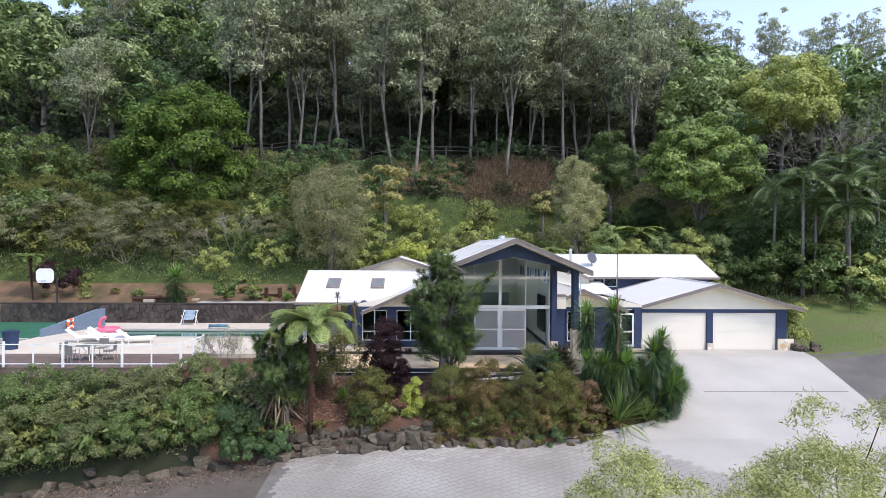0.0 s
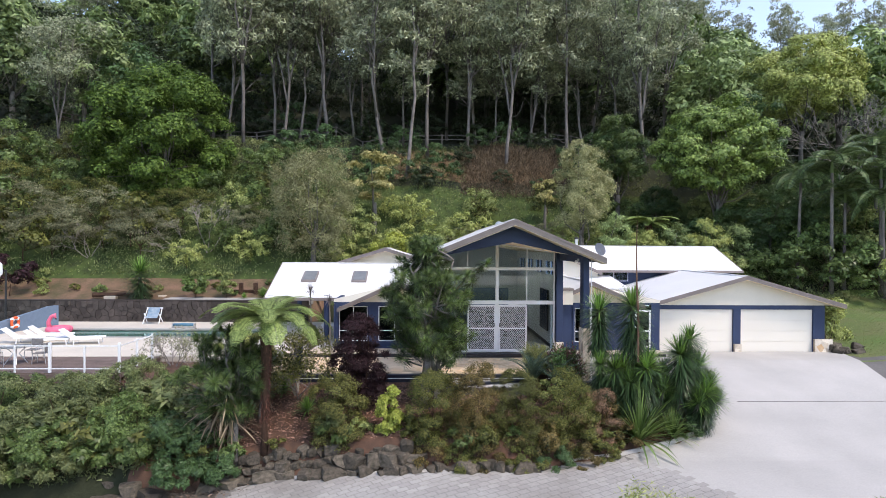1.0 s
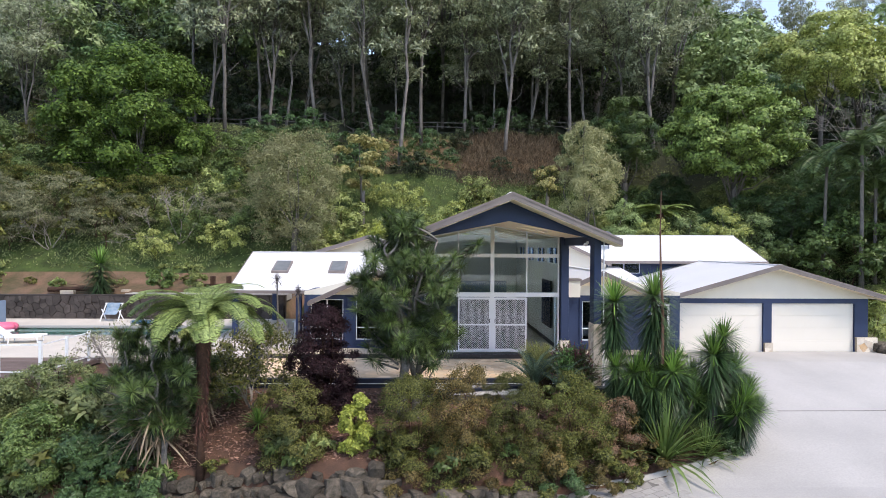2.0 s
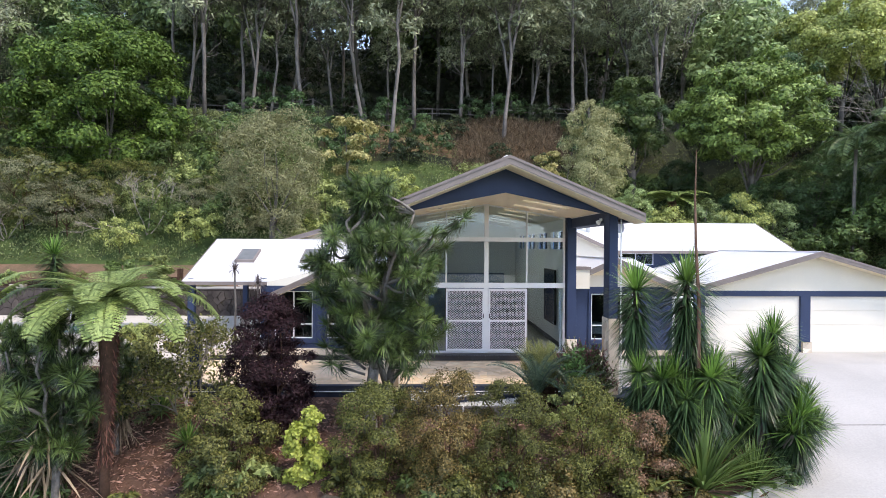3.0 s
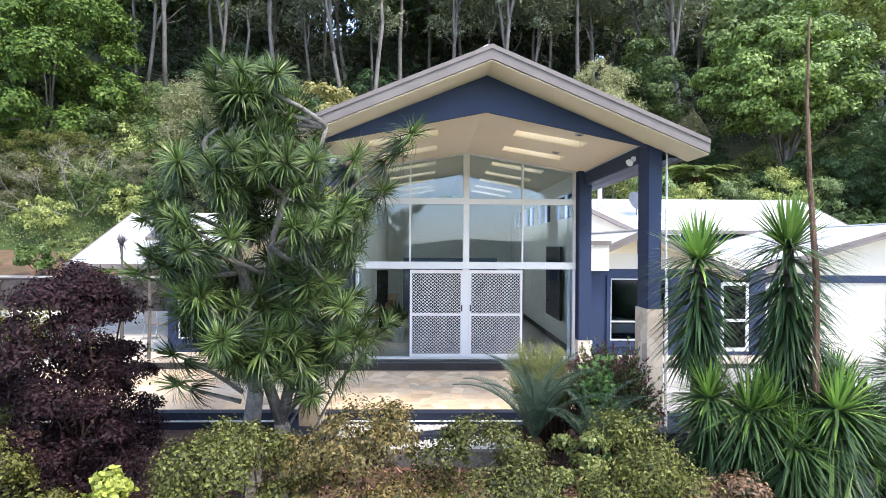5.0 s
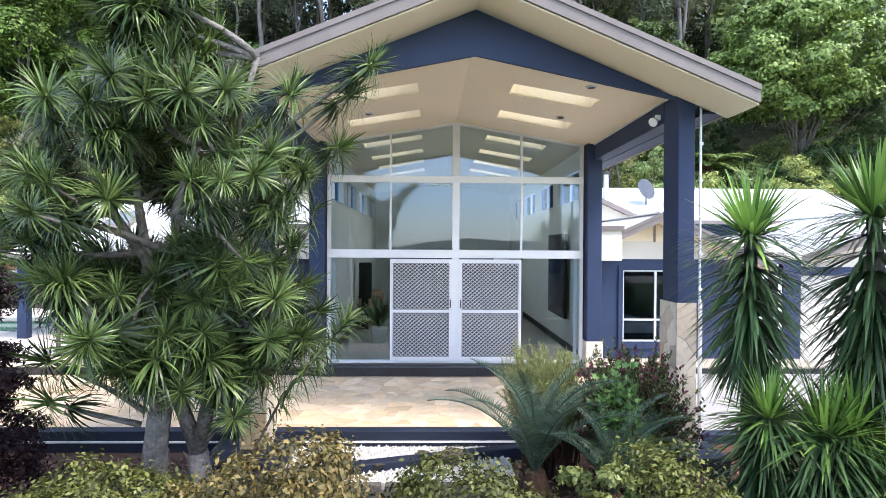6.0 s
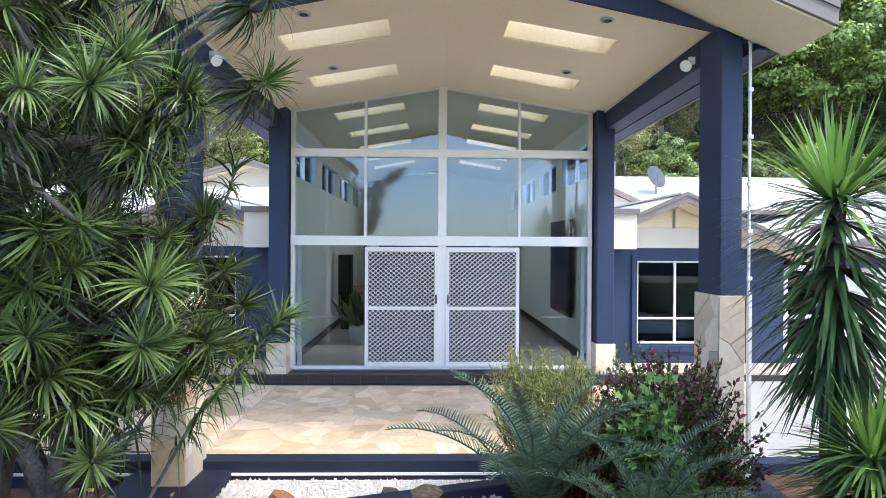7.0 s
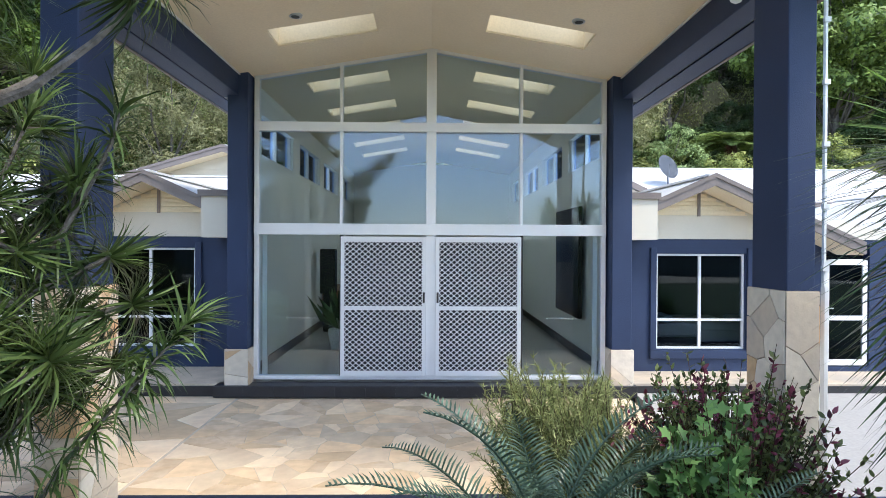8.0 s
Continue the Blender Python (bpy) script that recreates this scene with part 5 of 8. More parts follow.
# ---- trees on the hill ----
gums = Kind([lambda k=k: gum(20 + k, 22, 4.4 + 0.5 * (k % 3), 0.36 + 0.06 * (k % 3), 5600, L=0.42, W=0.17) for k in range(5)])
rains = Kind([lambda k=k: broad(40 + k, 10, 8 + (k % 2), [5600, 5600, 5600, 3400][k], [L_RAIN, L_DARK, L_FRESH, L_FOREST_SHADE][k], 0.06, 0.36, 0.265, clumps=110, clump=0.66, tri=True) for k in range(4)])
shrubs = Kind([lambda k=k: broad(60 + k, 3.4, 4.4, 2200, [L_MID, L_OLIVE, L_LIME, L_RAIN, L_GREY][k], 0.0, 0.22, 0.122, "hill_shrub", "rounded mid-green bush on the bank behind the house", "bushes on the bank", 52, clump=0.72, shrub=True, category="bush", tri=True) for k in range(5)])

# gums whose trunks stand clear along the front of the forest: (x, y, scale, variant)
for x, y, s, k in [(-21.5, 32.4, 1.08, 0), (-17.6, 33.0, 0.95, 1), (-13.4, 33.7, 1.05, 2), (-7.3, 30.5, 0.98, 1), (-5.2, 29.3, 1.05, 3), (-3.2, 33.0, 1.1, 4), (0.9, 34.5, 1.0, 0),
                   (4.5, 30.9, 1.06, 1), (6.6, 40.0, 1.0, 2), (11.0, 32.6, 1.05, 3), (12.9, 42.0, 0.95, 4), (18.4, 31.0, 1.05, 0), (-8.0, 38.0, 1.0, 1),
                   (-15.5, 38.5, 1.05, 2), (8.4, 39.0, 0.9, 4), (15.2, 40.0, 0.95, 1), (-26.5, 38.0, 1.0, 3), (2.3, 40, 1.0, 3), (-1, 42, 1.05, 0), (-10.8, 42, 1.0, 4), (22.5, 38, 0.95, 2), (-19.5, 36.5, 0.95, 4), (-24, 34.5, 0.9, 1)]:
    gums.put(x, y, s, k)
# thin gums on the skyline above the lawn
for x, y, s, k in [(41, 60, 0.70, 0), (45, 62, 0.8, 1), (48.5, 59, 0.74, 2), (52, 62, 0.8, 3), (55.5, 60, 0.7, 4), (59, 61, 0.78, 0), (63, 60, 0.74, 1), (67, 62, 0.78, 2), (37, 61, 0.8, 3)]:
    gums.put(x, y, s, k, sx=0.8)
rng = np.random.default_rng(3)
spots = []
for _ in range(1400):
    x, y = rng.uniform(-85, 85), rng.uniform(43, 96)
    if any((x - a) ** 2 + (y - b) ** 2 < (4.0 + 0.03 * y) ** 2 for a, b in spots) or abs(x + 4) > (y + 34) * 0.82:
        continue
    spots.append((x, y))
spots = spots[:64]
for i, (x, y) in enumerate(spots):
    g = float(ground_z(x, y))
    side = (x + 4) / (y + 31)
    slope_cap = 0.43 - 0.14 * smooth(0.42, 0.56, side) - 0.03 * smooth(-0.5, -0.65, side)
    room = 5.5 + slope_cap * (y + 31) - g + rng.uniform(-3, 1.5)
    if room < 5:
        continue
    if i % 5 < 2 and room > 11:
        gums.put(x, y, min(room, 25) / 22, sx=1.15)
    else:
        rains.put(x, y, min(room, 19) / 10, (0, 2, 1)[i % 3])
# the last row of the forest closes it against the sky
for k in range(21):
    x = -62 + 5.2 * k + rng.uniform(-1.5, 1.5)
    y = 78 + rng.uniform(-4, 6)
    rains.put(x, y, max(0.8, min(2.1, (5.5 + (0.435 if x < 42 else 0.30) * (y + 31) - float(ground_z(x, y))) / 10)), (2, 0)[k % 2])
# low trees that fill the forest floor, canopy shade put into their leaf colour
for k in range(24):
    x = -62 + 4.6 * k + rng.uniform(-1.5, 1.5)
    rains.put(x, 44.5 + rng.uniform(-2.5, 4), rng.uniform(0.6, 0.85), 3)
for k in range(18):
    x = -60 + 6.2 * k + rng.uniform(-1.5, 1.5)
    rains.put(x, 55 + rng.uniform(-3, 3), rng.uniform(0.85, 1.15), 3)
for x, y, s, k in ((7.4, 36.0, 0.62, 1), (13.5, 36.5, 0.66, 2), (1.2, 37.0, 0.6, 0), (-5.8, 36.0, 0.6, 3), (16.6, 35.0, 0.7, 4), (-11.0, 36.0, 0.62, 0), (-16.8, 36.0, 0.66, 3), (9.6, 37.5, 0.7, 0), (20.6, 36.0, 0.7, 1), (4.2, 37.0, 0.55, 4)):
    gums.put(x, y, s, k, sx=1.25)
# the first variant carries forest shade in its leaf colour
thickets = Kind([lambda k=k: broad(75 + k, 3.6, 5.4, 2600, [L_FOREST_SHADE, L_DARK][k], -0.1, 0.26, 0.16, "thicket", "dark shady thicket on the forest floor", "thickets in the forest", 60, shrub=True, category="bush", tri=True, clump=0.6) for k in range(2)])
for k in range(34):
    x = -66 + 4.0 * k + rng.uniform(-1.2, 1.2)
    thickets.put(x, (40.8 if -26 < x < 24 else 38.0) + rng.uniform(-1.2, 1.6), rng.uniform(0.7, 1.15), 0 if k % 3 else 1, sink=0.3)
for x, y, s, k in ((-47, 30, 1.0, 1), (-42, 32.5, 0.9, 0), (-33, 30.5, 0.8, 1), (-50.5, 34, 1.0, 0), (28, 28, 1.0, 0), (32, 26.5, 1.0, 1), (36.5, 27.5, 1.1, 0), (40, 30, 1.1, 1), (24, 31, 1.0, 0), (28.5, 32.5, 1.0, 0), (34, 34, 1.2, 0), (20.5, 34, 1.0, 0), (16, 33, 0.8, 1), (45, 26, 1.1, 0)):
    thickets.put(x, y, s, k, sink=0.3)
for x, y in ((-44, 66), (-37, 60), (-30, 66), (-47, 55), (-33, 53), (-58, 58)):
    rains.put(x, y, 1.15, 0)
# broadleaf trees at the foot of the forest, left and right
near_rains = Kind([lambda k=k: broad(140 + k, 10, 8.6, 17000, [L_RAIN, L_DARK][k], 0.05, 0.19, 0.15, clumps=150, clump=0.55, tri=True) for k in range(2)])
for x, y, s, k in [(-29.5, 29.5, 0.75, 1), (-38, 34, 1.2, 2), (-46, 35, 1.35, 2), (-53, 32, 1.3, 2), (-33.5, 35, 1.0, 1),
                   (14.4, 27.5, 0.75, 1), (17.0, 24.5, 0.45, 1), (26, 34, 1.25, 2), (30, 40, 1.5, 2), (42, 37, 1.5, 2), (25.5, 27, 0.9, 1), (44, 30, 1.4, 0), (29, 22, 0.6, 1), (18.6, 19.8, 0.5, 1), (21.6, 19.2, 0.55, 1), (24.4, 19.8, 0.6, 1),
                   (39, 21, 0.95, 1), (42, 16, 0.9, 0), (26.5, 18.5, 0.55, 1), (32, 15.5, 0.55, 1)]:
    if y < 30 and -31 < x < 27:
        near_rains.put(x, y, s, k % 2)
    else:
        rains.put(x, y, s, k)

# special trees
place(broad(81, 13.9, 9.9, 60000, L_UMBRELLA, 0.3, 0.2, 0.17, "umbrella_tree", "round-topped green tree with pale branches showing", "", 330, BARK_PALE, 0.6, clump=0.42, tri=True), 20.6, 21.0)
place(broad(80, 13.0, 12.6, 68000, L_JUNGLE, -0.12, 0.22, 0.18, "rainforest_tree", "large dark rainforest tree with bright billowing leaf clumps", "", 300, clump=0.4, tri=True), -26.5, 26.0, z=8.0)
rt = broad(82, 14.0, 13.0, 38000, L_LIME, 0.2, 0.26, 0.19, "lime_tree", "large yellow-green crowned tree above the forest edge", "", 120, clump=0.62, tri=True)
place(rt, 33.5, 30.0, z=12.1)
place(broad(93, 10.1, 5.2, 18000, L_RAIN, 0.15, 0.17, 0.13, "broadleaf_tree", "small round dark green tree at the forest edge", "", 90, clump=0.48, tri=True), 13.6, 25.0)
place(gum(83, 14.8, 5.8, 0.42, 9000, L_GUM, "leaning white-barked gum with an open grey crown", L=0.3, W=0.12), -38.6, 30.5, z=12.2)
place(broad(84, 9.4, 6.6, 30000, L_WATTLE, -0.05, 0.17, 0.06, "wattle_tree", "soft grey-green feathery wattle tree", "", 150, flat=0.9, clump=0.66, stray=0.3, tilt=0.7, tri=True), -11.6, 17.2, s=1.0, sink=0.3)
place(broad(85, 11.8, 4.8, 24000, L_WATTLE, 0.3, 0.17, 0.06, "wattle_tree", "soft grey-green feathery wattle tree", "", 120, flat=0.9, clump=0.46, stray=0.3, tilt=0.7, tri=True), 8.9, 18.6)
place(broad(86, 7.4, 4.0, 4600, L_YELLOW, 0.3, 0.2, 0.11, "golden_tree", "slim tree with golden yellow new leaves", "", 42, flat=0.6, clump=0.7), -7.7, 22.6, s=1.12, sink=0.6)
place(broad(87, 5.8, 2.4, 1500, L_YELLOW, 0.4, 0.2, 0.11, "golden_tree", "thin sapling with pale yellow leaves", "", 16, flat=0.6, clump=0.75), 6.9, 23.4, s=0.95)
place(broad(88, 5.0, 5.6, 7000, L_LIGHT, 0.0, 0.2, 0.12, "lime_bush", "bright lime green leafy bush", "", 70, shrub=True, category="bush", clump=0.7), -5.4, 17.6, s=1.0)
place(bare_shrub(89, 5.2, 4.6), -20.0, 18.6, s=1.1)
place(bare_shrub(90, 8.0, 4.4, "leafless grey tree among the palms"), 33.5, 24.0, s=1.75)
place(bare_shrub(91, 4.0, 3.0, "half-bare shrub with a few olive leaves", L_OLIVE, 500), -28.5, 18.0)
place(broad(92, 3.2, 3.4, 2500, L_PURPLE, 0.0, 0.2, 0.11, "purple_shrub", "dark purple-leaved shrub beside the court", "", 26, shrub=True, category="bush"), -31.5, 13.6)

# feathery wattles along the foot of the bank
feathery = Kind([lambda k=k: broad(96 + k, 5.2, 6.6, 11000, [L_SMOKE, L_OLIVE][k], 0.02, 0.17, 0.05, "wattle_bush", "spreading grey-olive feathery wattle bush", "wattles on the bank", 130, flat=0.5, shrub=True, category="bush", tri=True, clump=0.45, stray=0.4, tilt=0.9) for k in range(2)])
for x, y, s, k in ((-38.0, 18.4, 1.0, 0), (-34.4, 19.4, 1.05, 0), (-31.2, 18.0, 0.9, 0), (-28.0, 19.0, 1.0, 0), (-24.8, 18.2, 0.85, 0), (-42.5, 19.6, 1.1, 1), (-23.0, 21.4, 0.75, 1), (-30.5, 21.5, 0.85, 1), (-36.5, 22.0, 0.95, 1), (-47, 20.5, 1.1, 0), (-17.2, 20.2, 0.6, 0)):
    feathery.put(x, y, s, k, sink=0.3)

# bushes covering the bank
for x, y, s, k in [(-33, 17.5, 1.5, 1), (-26, 19.0, 1.35, 1), (-36.5, 20, 1.6, 3), (-40, 17, 1.6, 1), (-44, 20, 1.7, 4), (-15.5, 21.5, 1.2, 3), (-16.5, 17.5, 0.8, 2),
                   (-9, 21.5, 1.1, 0), (-2.5, 19.0, 1.0, 0), (0, 22.0, 1.1, 2), (2.5, 19.2, 1.0, 0), (4.8, 21.5, 1.05, 2), (11.5, 21, 1.1, 0), (12.0, 18.2, 1.0, 2), (14.5, 18.8, 1.15, 0), (9, 17.0, 0.8, 3),
                   (6, 17.5, 0.9, 0), (17, 17.8, 1.1, 2), (19.5, 16.6, 1.05, 0), (-4.5, 23, 1.0, 2), (1.5, 25, 1.0, 0), (7.5, 25.5, 0.95, 1), (11, 24.5, 1.0, 0), (-12, 24.5, 1.15, 3), (-17.5, 25.5, 1.1, 3), (-21, 17, 0.7, 2),
                   (22.5, 16.5, 1.1, 3), (25, 14.5, 1.2, 3), (28.5, 14, 1.2, 3), (33, 13.0, 1.1, 3), (23, 21.5, 1.2, 3), (-48, 17, 1.6, 3), 
                   (-41, 25, 1.5, 3), (17.5, 4.6, 0.75, 0), (15.5, 21.8, 1.1, 3), (-0.8, 16.8, 0.8, 2), (3.5, 16.4, 0.75, 0), (-8.2, 16.5, 0.8, 2), (27.5, 11.5, 0.9, 3), (37, 11.5, 1.2, 3), (14, 24.3, 1.0, 3), (27, 15.5, 1.3, 3), (29.5, 17.0, 1.4, 0), (31.5, 15.5, 1.3, 3), (33.5, 18, 1.5, 3), (30.5, 13, 1.2, 2), (35.5, 15.5, 1.4, 3), (26, 17.5, 1.3, 3), (38, 17, 1.5, 3), (28.5, 20, 1.5, 3), (32, 20.5, 1.5, 3), (24.5, 16, 1.2, 3)]:
    shrubs.put(x, y, s, k, sink=0.2)

for x, y, s, k in [(-8.5, 27.5, 0.8, 3), (-6.2, 28.6, 0.9, 1), (-4.0, 27.6, 0.75, 4), (-1.8, 28.8, 0.85, 3), (-7.5, 31, 0.9, 3), (-3.0, 32, 0.8, 3), (0.0, 31.5, 0.7, 4), (10.6, 28.5, 0.9, 3), (12.4, 27.0, 0.8, 1),
                   (11.5, 31.5, 0.9, 3), (14.5, 30.0, 1.0, 3), (5.0, 34.5, 0.8, 3), (8.5, 34.0, 0.75, 4), (2.0, 34.5, 0.75, 3), (-10.5, 29.0, 0.9, 1), (-13.5, 30.0, 1.0, 3), (-17.0, 29.0, 1.0, 3), (-5.5, 34.5, 0.9, 3), (4.0, 29.0, 0.45, 4), (7.4, 28.4, 0.45, 1)]:
    thickets.put(x, y, s * 0.85, k % 2, sink=0.2)
rng = np.random.default_rng(17)
for k in range(32):
    x, y = rng.uniform(-46, 27), rng.uniform(17.0, 26.5)
    if -34 < x < -18 and y > 19.5:
        continue
    shrubs.put(x, y, rng.uniform(0.55, 1.05), sink=0.25)

for x, y, s, k in [(-44, 24, 1.2, 3), (-40, 23, 1.1, 1), (-37.5, 25.5, 1.2, 3), (-33.5, 23.5, 1.1, 3), (-20.5, 23.5, 0.9, 3), (-18.5, 22, 0.9, 0), (-16.0, 24.0, 1.0, 1), (-14.5, 26.5, 1.0, 3), (-19.5, 26.0, 0.9, 3), (-12.5, 21.8, 0.9, 0), (-41, 27.5, 1.2, 3), (-34.5, 27.0, 1.1, 1), (-46.5, 27, 1.3, 3), (-31.5, 26.0, 1.0, 3), (-21.2, 20.4, 0.75, 0), (-15.0, 18.6, 0.8, 3), (-18.6, 18.6, 0.7, 3), (-9.6, 19.2, 0.8, 2), (-7.2, 19.6, 0.9, 0), (-5.4, 20.6, 0.9, 2), (-2.0, 21.6, 0.9, 0), (2.2, 22.4, 0.9, 2), (5.6, 19.4, 0.9, 2), (10.4, 19.4, 0.9, 0), (13.2, 20.2, 0.9, 2), (16.4, 19.0, 0.9, 0), (18.6, 17.2, 0.9, 2), (8.0, 22.0, 0.8, 0), (-13.2, 18.9, 0.7, 1)]:
    shrubs.put(x, y, s, k, sink=0.2)

# bright small trees on the bank behind the long roof
for i, (x, y, h, w) in enumerate([(11.0, 17.4, 7.2, 3.4), (13.0, 17.0, 6.6, 3.0), (15.6, 17.3, 6.4, 3.6), (17.8, 16.9, 6.8, 3.8), (20.0, 17.4, 6.2, 3.4)]):
    place(broad(300 + i, h, w, 9000, L_LIME if i % 2 else L_FRESH, 0.25, 0.13, 0.075, "small_tree", "small bright green tree on the bank behind the roof", "small trees behind the roof", 90, category="tree", tri=True, clump=0.6, stray=0.25), x, y, sink=0.2)

# low growth on the bank, as one carpet of leaves
n = 150000
px, py = RNG.uniform(-45, 40, n), RNG.uniform(13.0, 36, n)
keep = ~((px > 0.5) & (px < 10) & (py > 28) & (py < 34)) & ~((px < -11) & (py < 16.2)) & ~((px > -11) & (px < 17) & (py < 16))
px, py = px[keep], py[keep]
dens = np.sin(px * 0.9 + np.sin(py * 0.7)) * np.cos(py * 0.8 + np.sin(px * 0.5)) + RNG.normal(size=len(px)) * 0.5
px, py = px[dens > -0.45], py[dens > -0.45]
P = np.stack([px, py, ground_z(px, py) + RNG.uniform(0.0, 0.55, len(px)) ** 1.5], 1)
D = RNG.normal(size=P.shape) * 0.7
D[:, 2] += 0.7
link = link_mesh("undergrowth", fast_mesh("undergrowth", leaf_tris(P, D, RNG.uniform(0.09, 0.24, len(P)), RNG.uniform(0.06, 0.12, len(P)), RNG), 3, L_BANK), None)
tagged(link, "low leafy undergrowth covering the bank", "undergrowth", kind="stuff")
n = 16000
px, py = RNG.uniform(0, 10.5, n), RNG.uniform(27.5, 34.5, n)
P = np.stack([px, py, ground_z(px, py)], 1)
D = RNG.normal(size=P.shape) * 0.75
D[:, 2] += 0.7
link = link_mesh("dry_grass", fast_mesh("dry_grass", leaf_quads(P, D, RNG.uniform(0.3, 0.8, n), 0.05, RNG), 4, L_STRAW), None)
tagged(link, "long dry brown grass on the upper bank", "grass", kind="stuff")
n = 18000
px, py = RNG.uniform(16.8, 40, n), RNG.uniform(0.6, 13, n)
keep = py > 0.9 - (px - 17) * 0.28
P = np.stack([px, py, ground_z(px, py)], 1)[keep]
D = RNG.normal(size=P.shape) * 0.5
D[:, 2] += 0.7
link = link_mesh("lawn_grass", fast_mesh("lawn_grass", leaf_quads(P, D, RNG.uniform(0.04, 0.09, len(P)), 0.03, RNG), 4, foliage("grass_blade", (0.13, 0.19, 0.04), (0.23, 0.28, 0.075))), None)
tagged(link, "mown lawn grass beside the garage", "grass", kind="stuff")


# ---- palms and tree ferns ----
PALM_FRONDS = [frond_mesh("palm_frond", L_PALM, 0.03, rng=np.random.default_rng(k), length=3.2, pairs=48, leaflet=0.75, width=0.05, lift=0.95 - 0.3 * k, droop=1.6, vee=-0.15, sweep=0.5) for k in range(3)]
FERN_FRONDS = [frond_mesh("fern_frond", L_FERN, 0.02, rng=np.random.default_rng(5 + k), length=2.05, pairs=52, leaflet=0.5, width=0.05, lift=0.5 - 0.1 * k, droop=0.9, vee=0.05, sweep=0.25) for k in range(3)]
FERN_LACE = [lacy_frond("fern_frond", L_FERN, 2.15, np.random.default_rng(15 + k), lift=0.9 - 0.25 * k, droop=1.55) for k in range(3)]
CYCAD_FRONDS = [frond_mesh("cycad_frond", L_CYCAD, 0.012, rng=np.random.default_rng(9 + k), length=1.35, pairs=52, leaflet=0.17, width=0.0105, lift=1.45 - 0.2 * k, droop=1.3, vee=0.45, sweep=0.55) for k in range(3)]


def palm(seed, height):
    rng = np.random.default_rng(seed)
    t = thing("palm_tree", (0, 0, 0), "slender palm with a smooth pale ringed trunk", "palm", "palms beside the lawn")
    bm = bmesh.new()
    lean = rng.normal(size=2) * 0.06
    pts = [(lean[0] * q, lean[1] * q, height * q / 6 - 0.3 * (q == 0)) for q in range(7)]
    tube(pts, [0.17, 0.13, 0.12, 0.11, 0.105, 0.1, 0.1], 9, bm)
    part("trunk", bm, BARK_PALE, t, smooth=True)
    tip = Vector(pts[-1])
    part("crownshaft", tube([tip, tip + Vector((0, 0, 0.8))], [0.12, 0.07], 8), L_PALM, t)
    crown_of(t, PALM_FRONDS, 13, tip + Vector((0, 0, 0.7)), rng, sag=0.5)
    return t


palms = Kind([lambda: palm(1, 8.2), lambda: palm(2, 6.6)])
for x, y, s, k in [(28.8, 13.4, 1.0, 1), (24.2, 16.0, 0.95, 0), (25.8, 14.5, 1.05, 0), (29.0, 14.0, 1.0, 0), (32.4, 15.0, 1.0, 0), (27.2, 15.2, 0.95, 1), (31, 17, 1.05, 0)]:
    palms.put(x, y, s, k)


def tree_fern(seed, height, fronds=24, lace=False):
    rng = np.random.default_rng(seed)
    t = thing("tree_fern", (0, 0, 0), "tree fern with a shaggy brown trunk and light green fronds", "tree fern", "tree ferns")
    bm = bmesh.new()
    lean = rng.normal(size=2) * 0.025
    pts = [Vector((lean[0] * q, lean[1] * q, height * q / 7 - 0.4 * (q == 0))) for q in range(8)]
    tube(pts, [0.12, 0.09, 0.09, 0.1, 0.12, 0.15, 0.19, 0.15], 10, bm)
    part("trunk", bm, BARK_DARK, t, smooth=True)
    hair = []
    for _ in range(1300):
        s = rng.uniform(0.2, 1)
        a = rng.uniform(0, 6.28)
        q = pts[min(int(s * 7), 6)].lerp(pts[min(int(s * 7) + 1, 7)], s * 7 % 1)
        w_ = 0.08 + 0.1 * max(0, s - 0.45)
        hair.append((q.x + math.cos(a) * w_, q.y + math.sin(a) * w_, q.z))
    H = np.array(hair)
    hd = np.stack([H[:, 0] - 0, H[:, 1] - 0, np.full(len(H), -0.35)], 1) + rng.normal(size=H.shape) * 0.06
    link_mesh("trunk_fibre", fast_mesh("fibre", leaf_quads(H, hd, 0.26, 0.022, rng), 4, foliage("fern_fibre", (0.05, 0.024, 0.015), (0.19, 0.075, 0.038), 0.9, 0.1)), t, "shaggy brown fibre")
    crown_of(t, FERN_LACE if lace else FERN_FRONDS, fronds, pts[-1], rng, sag=0.3, tilt=0.15)
    return t


ferns = Kind([lambda: tree_fern(1, 4.0, 26, True), lambda: tree_fern(2, 2.4), lambda: tree_fern(3, 5.4)])
ferns.put(-8.4, -8.0, 1.0, 0, z=-1.55)
for x, y, s in [(14.57, 18.0, 1.1), (6.06, 16.0, 0.95), (-33.0, 13.4, 0.6)]:
    ferns.put(x, y, s, 2)
ferns.put(11.2, 16.2, 0.9, 1)


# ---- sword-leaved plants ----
DRAC_DARK = [weld(fast_mesh("rosette", blades(56, np.random.default_rng(k + 20), 0.42, 0.017, droop=1.2, lo=-1.2, hi=0.4, segs=3), 4, L_DRAC_SHADE)) for k in range(2)]
DRAC_ROSETTES = [weld(fast_mesh("rosette", blades(96, np.random.default_rng(k), 0.37, 0.0185, droop=0.85, lo=-0.75, wild=0.25, segs=3), 4, L_DRAC)) for k in range(4)]
YUCCA_HEADS = [weld(fast_mesh("rosette", blades(130, np.random.default_rng(k), 0.86, 0.042, droop=0.35, lo=-0.25, segs=3), 4, L_YUCCA)) for k in range(3)]


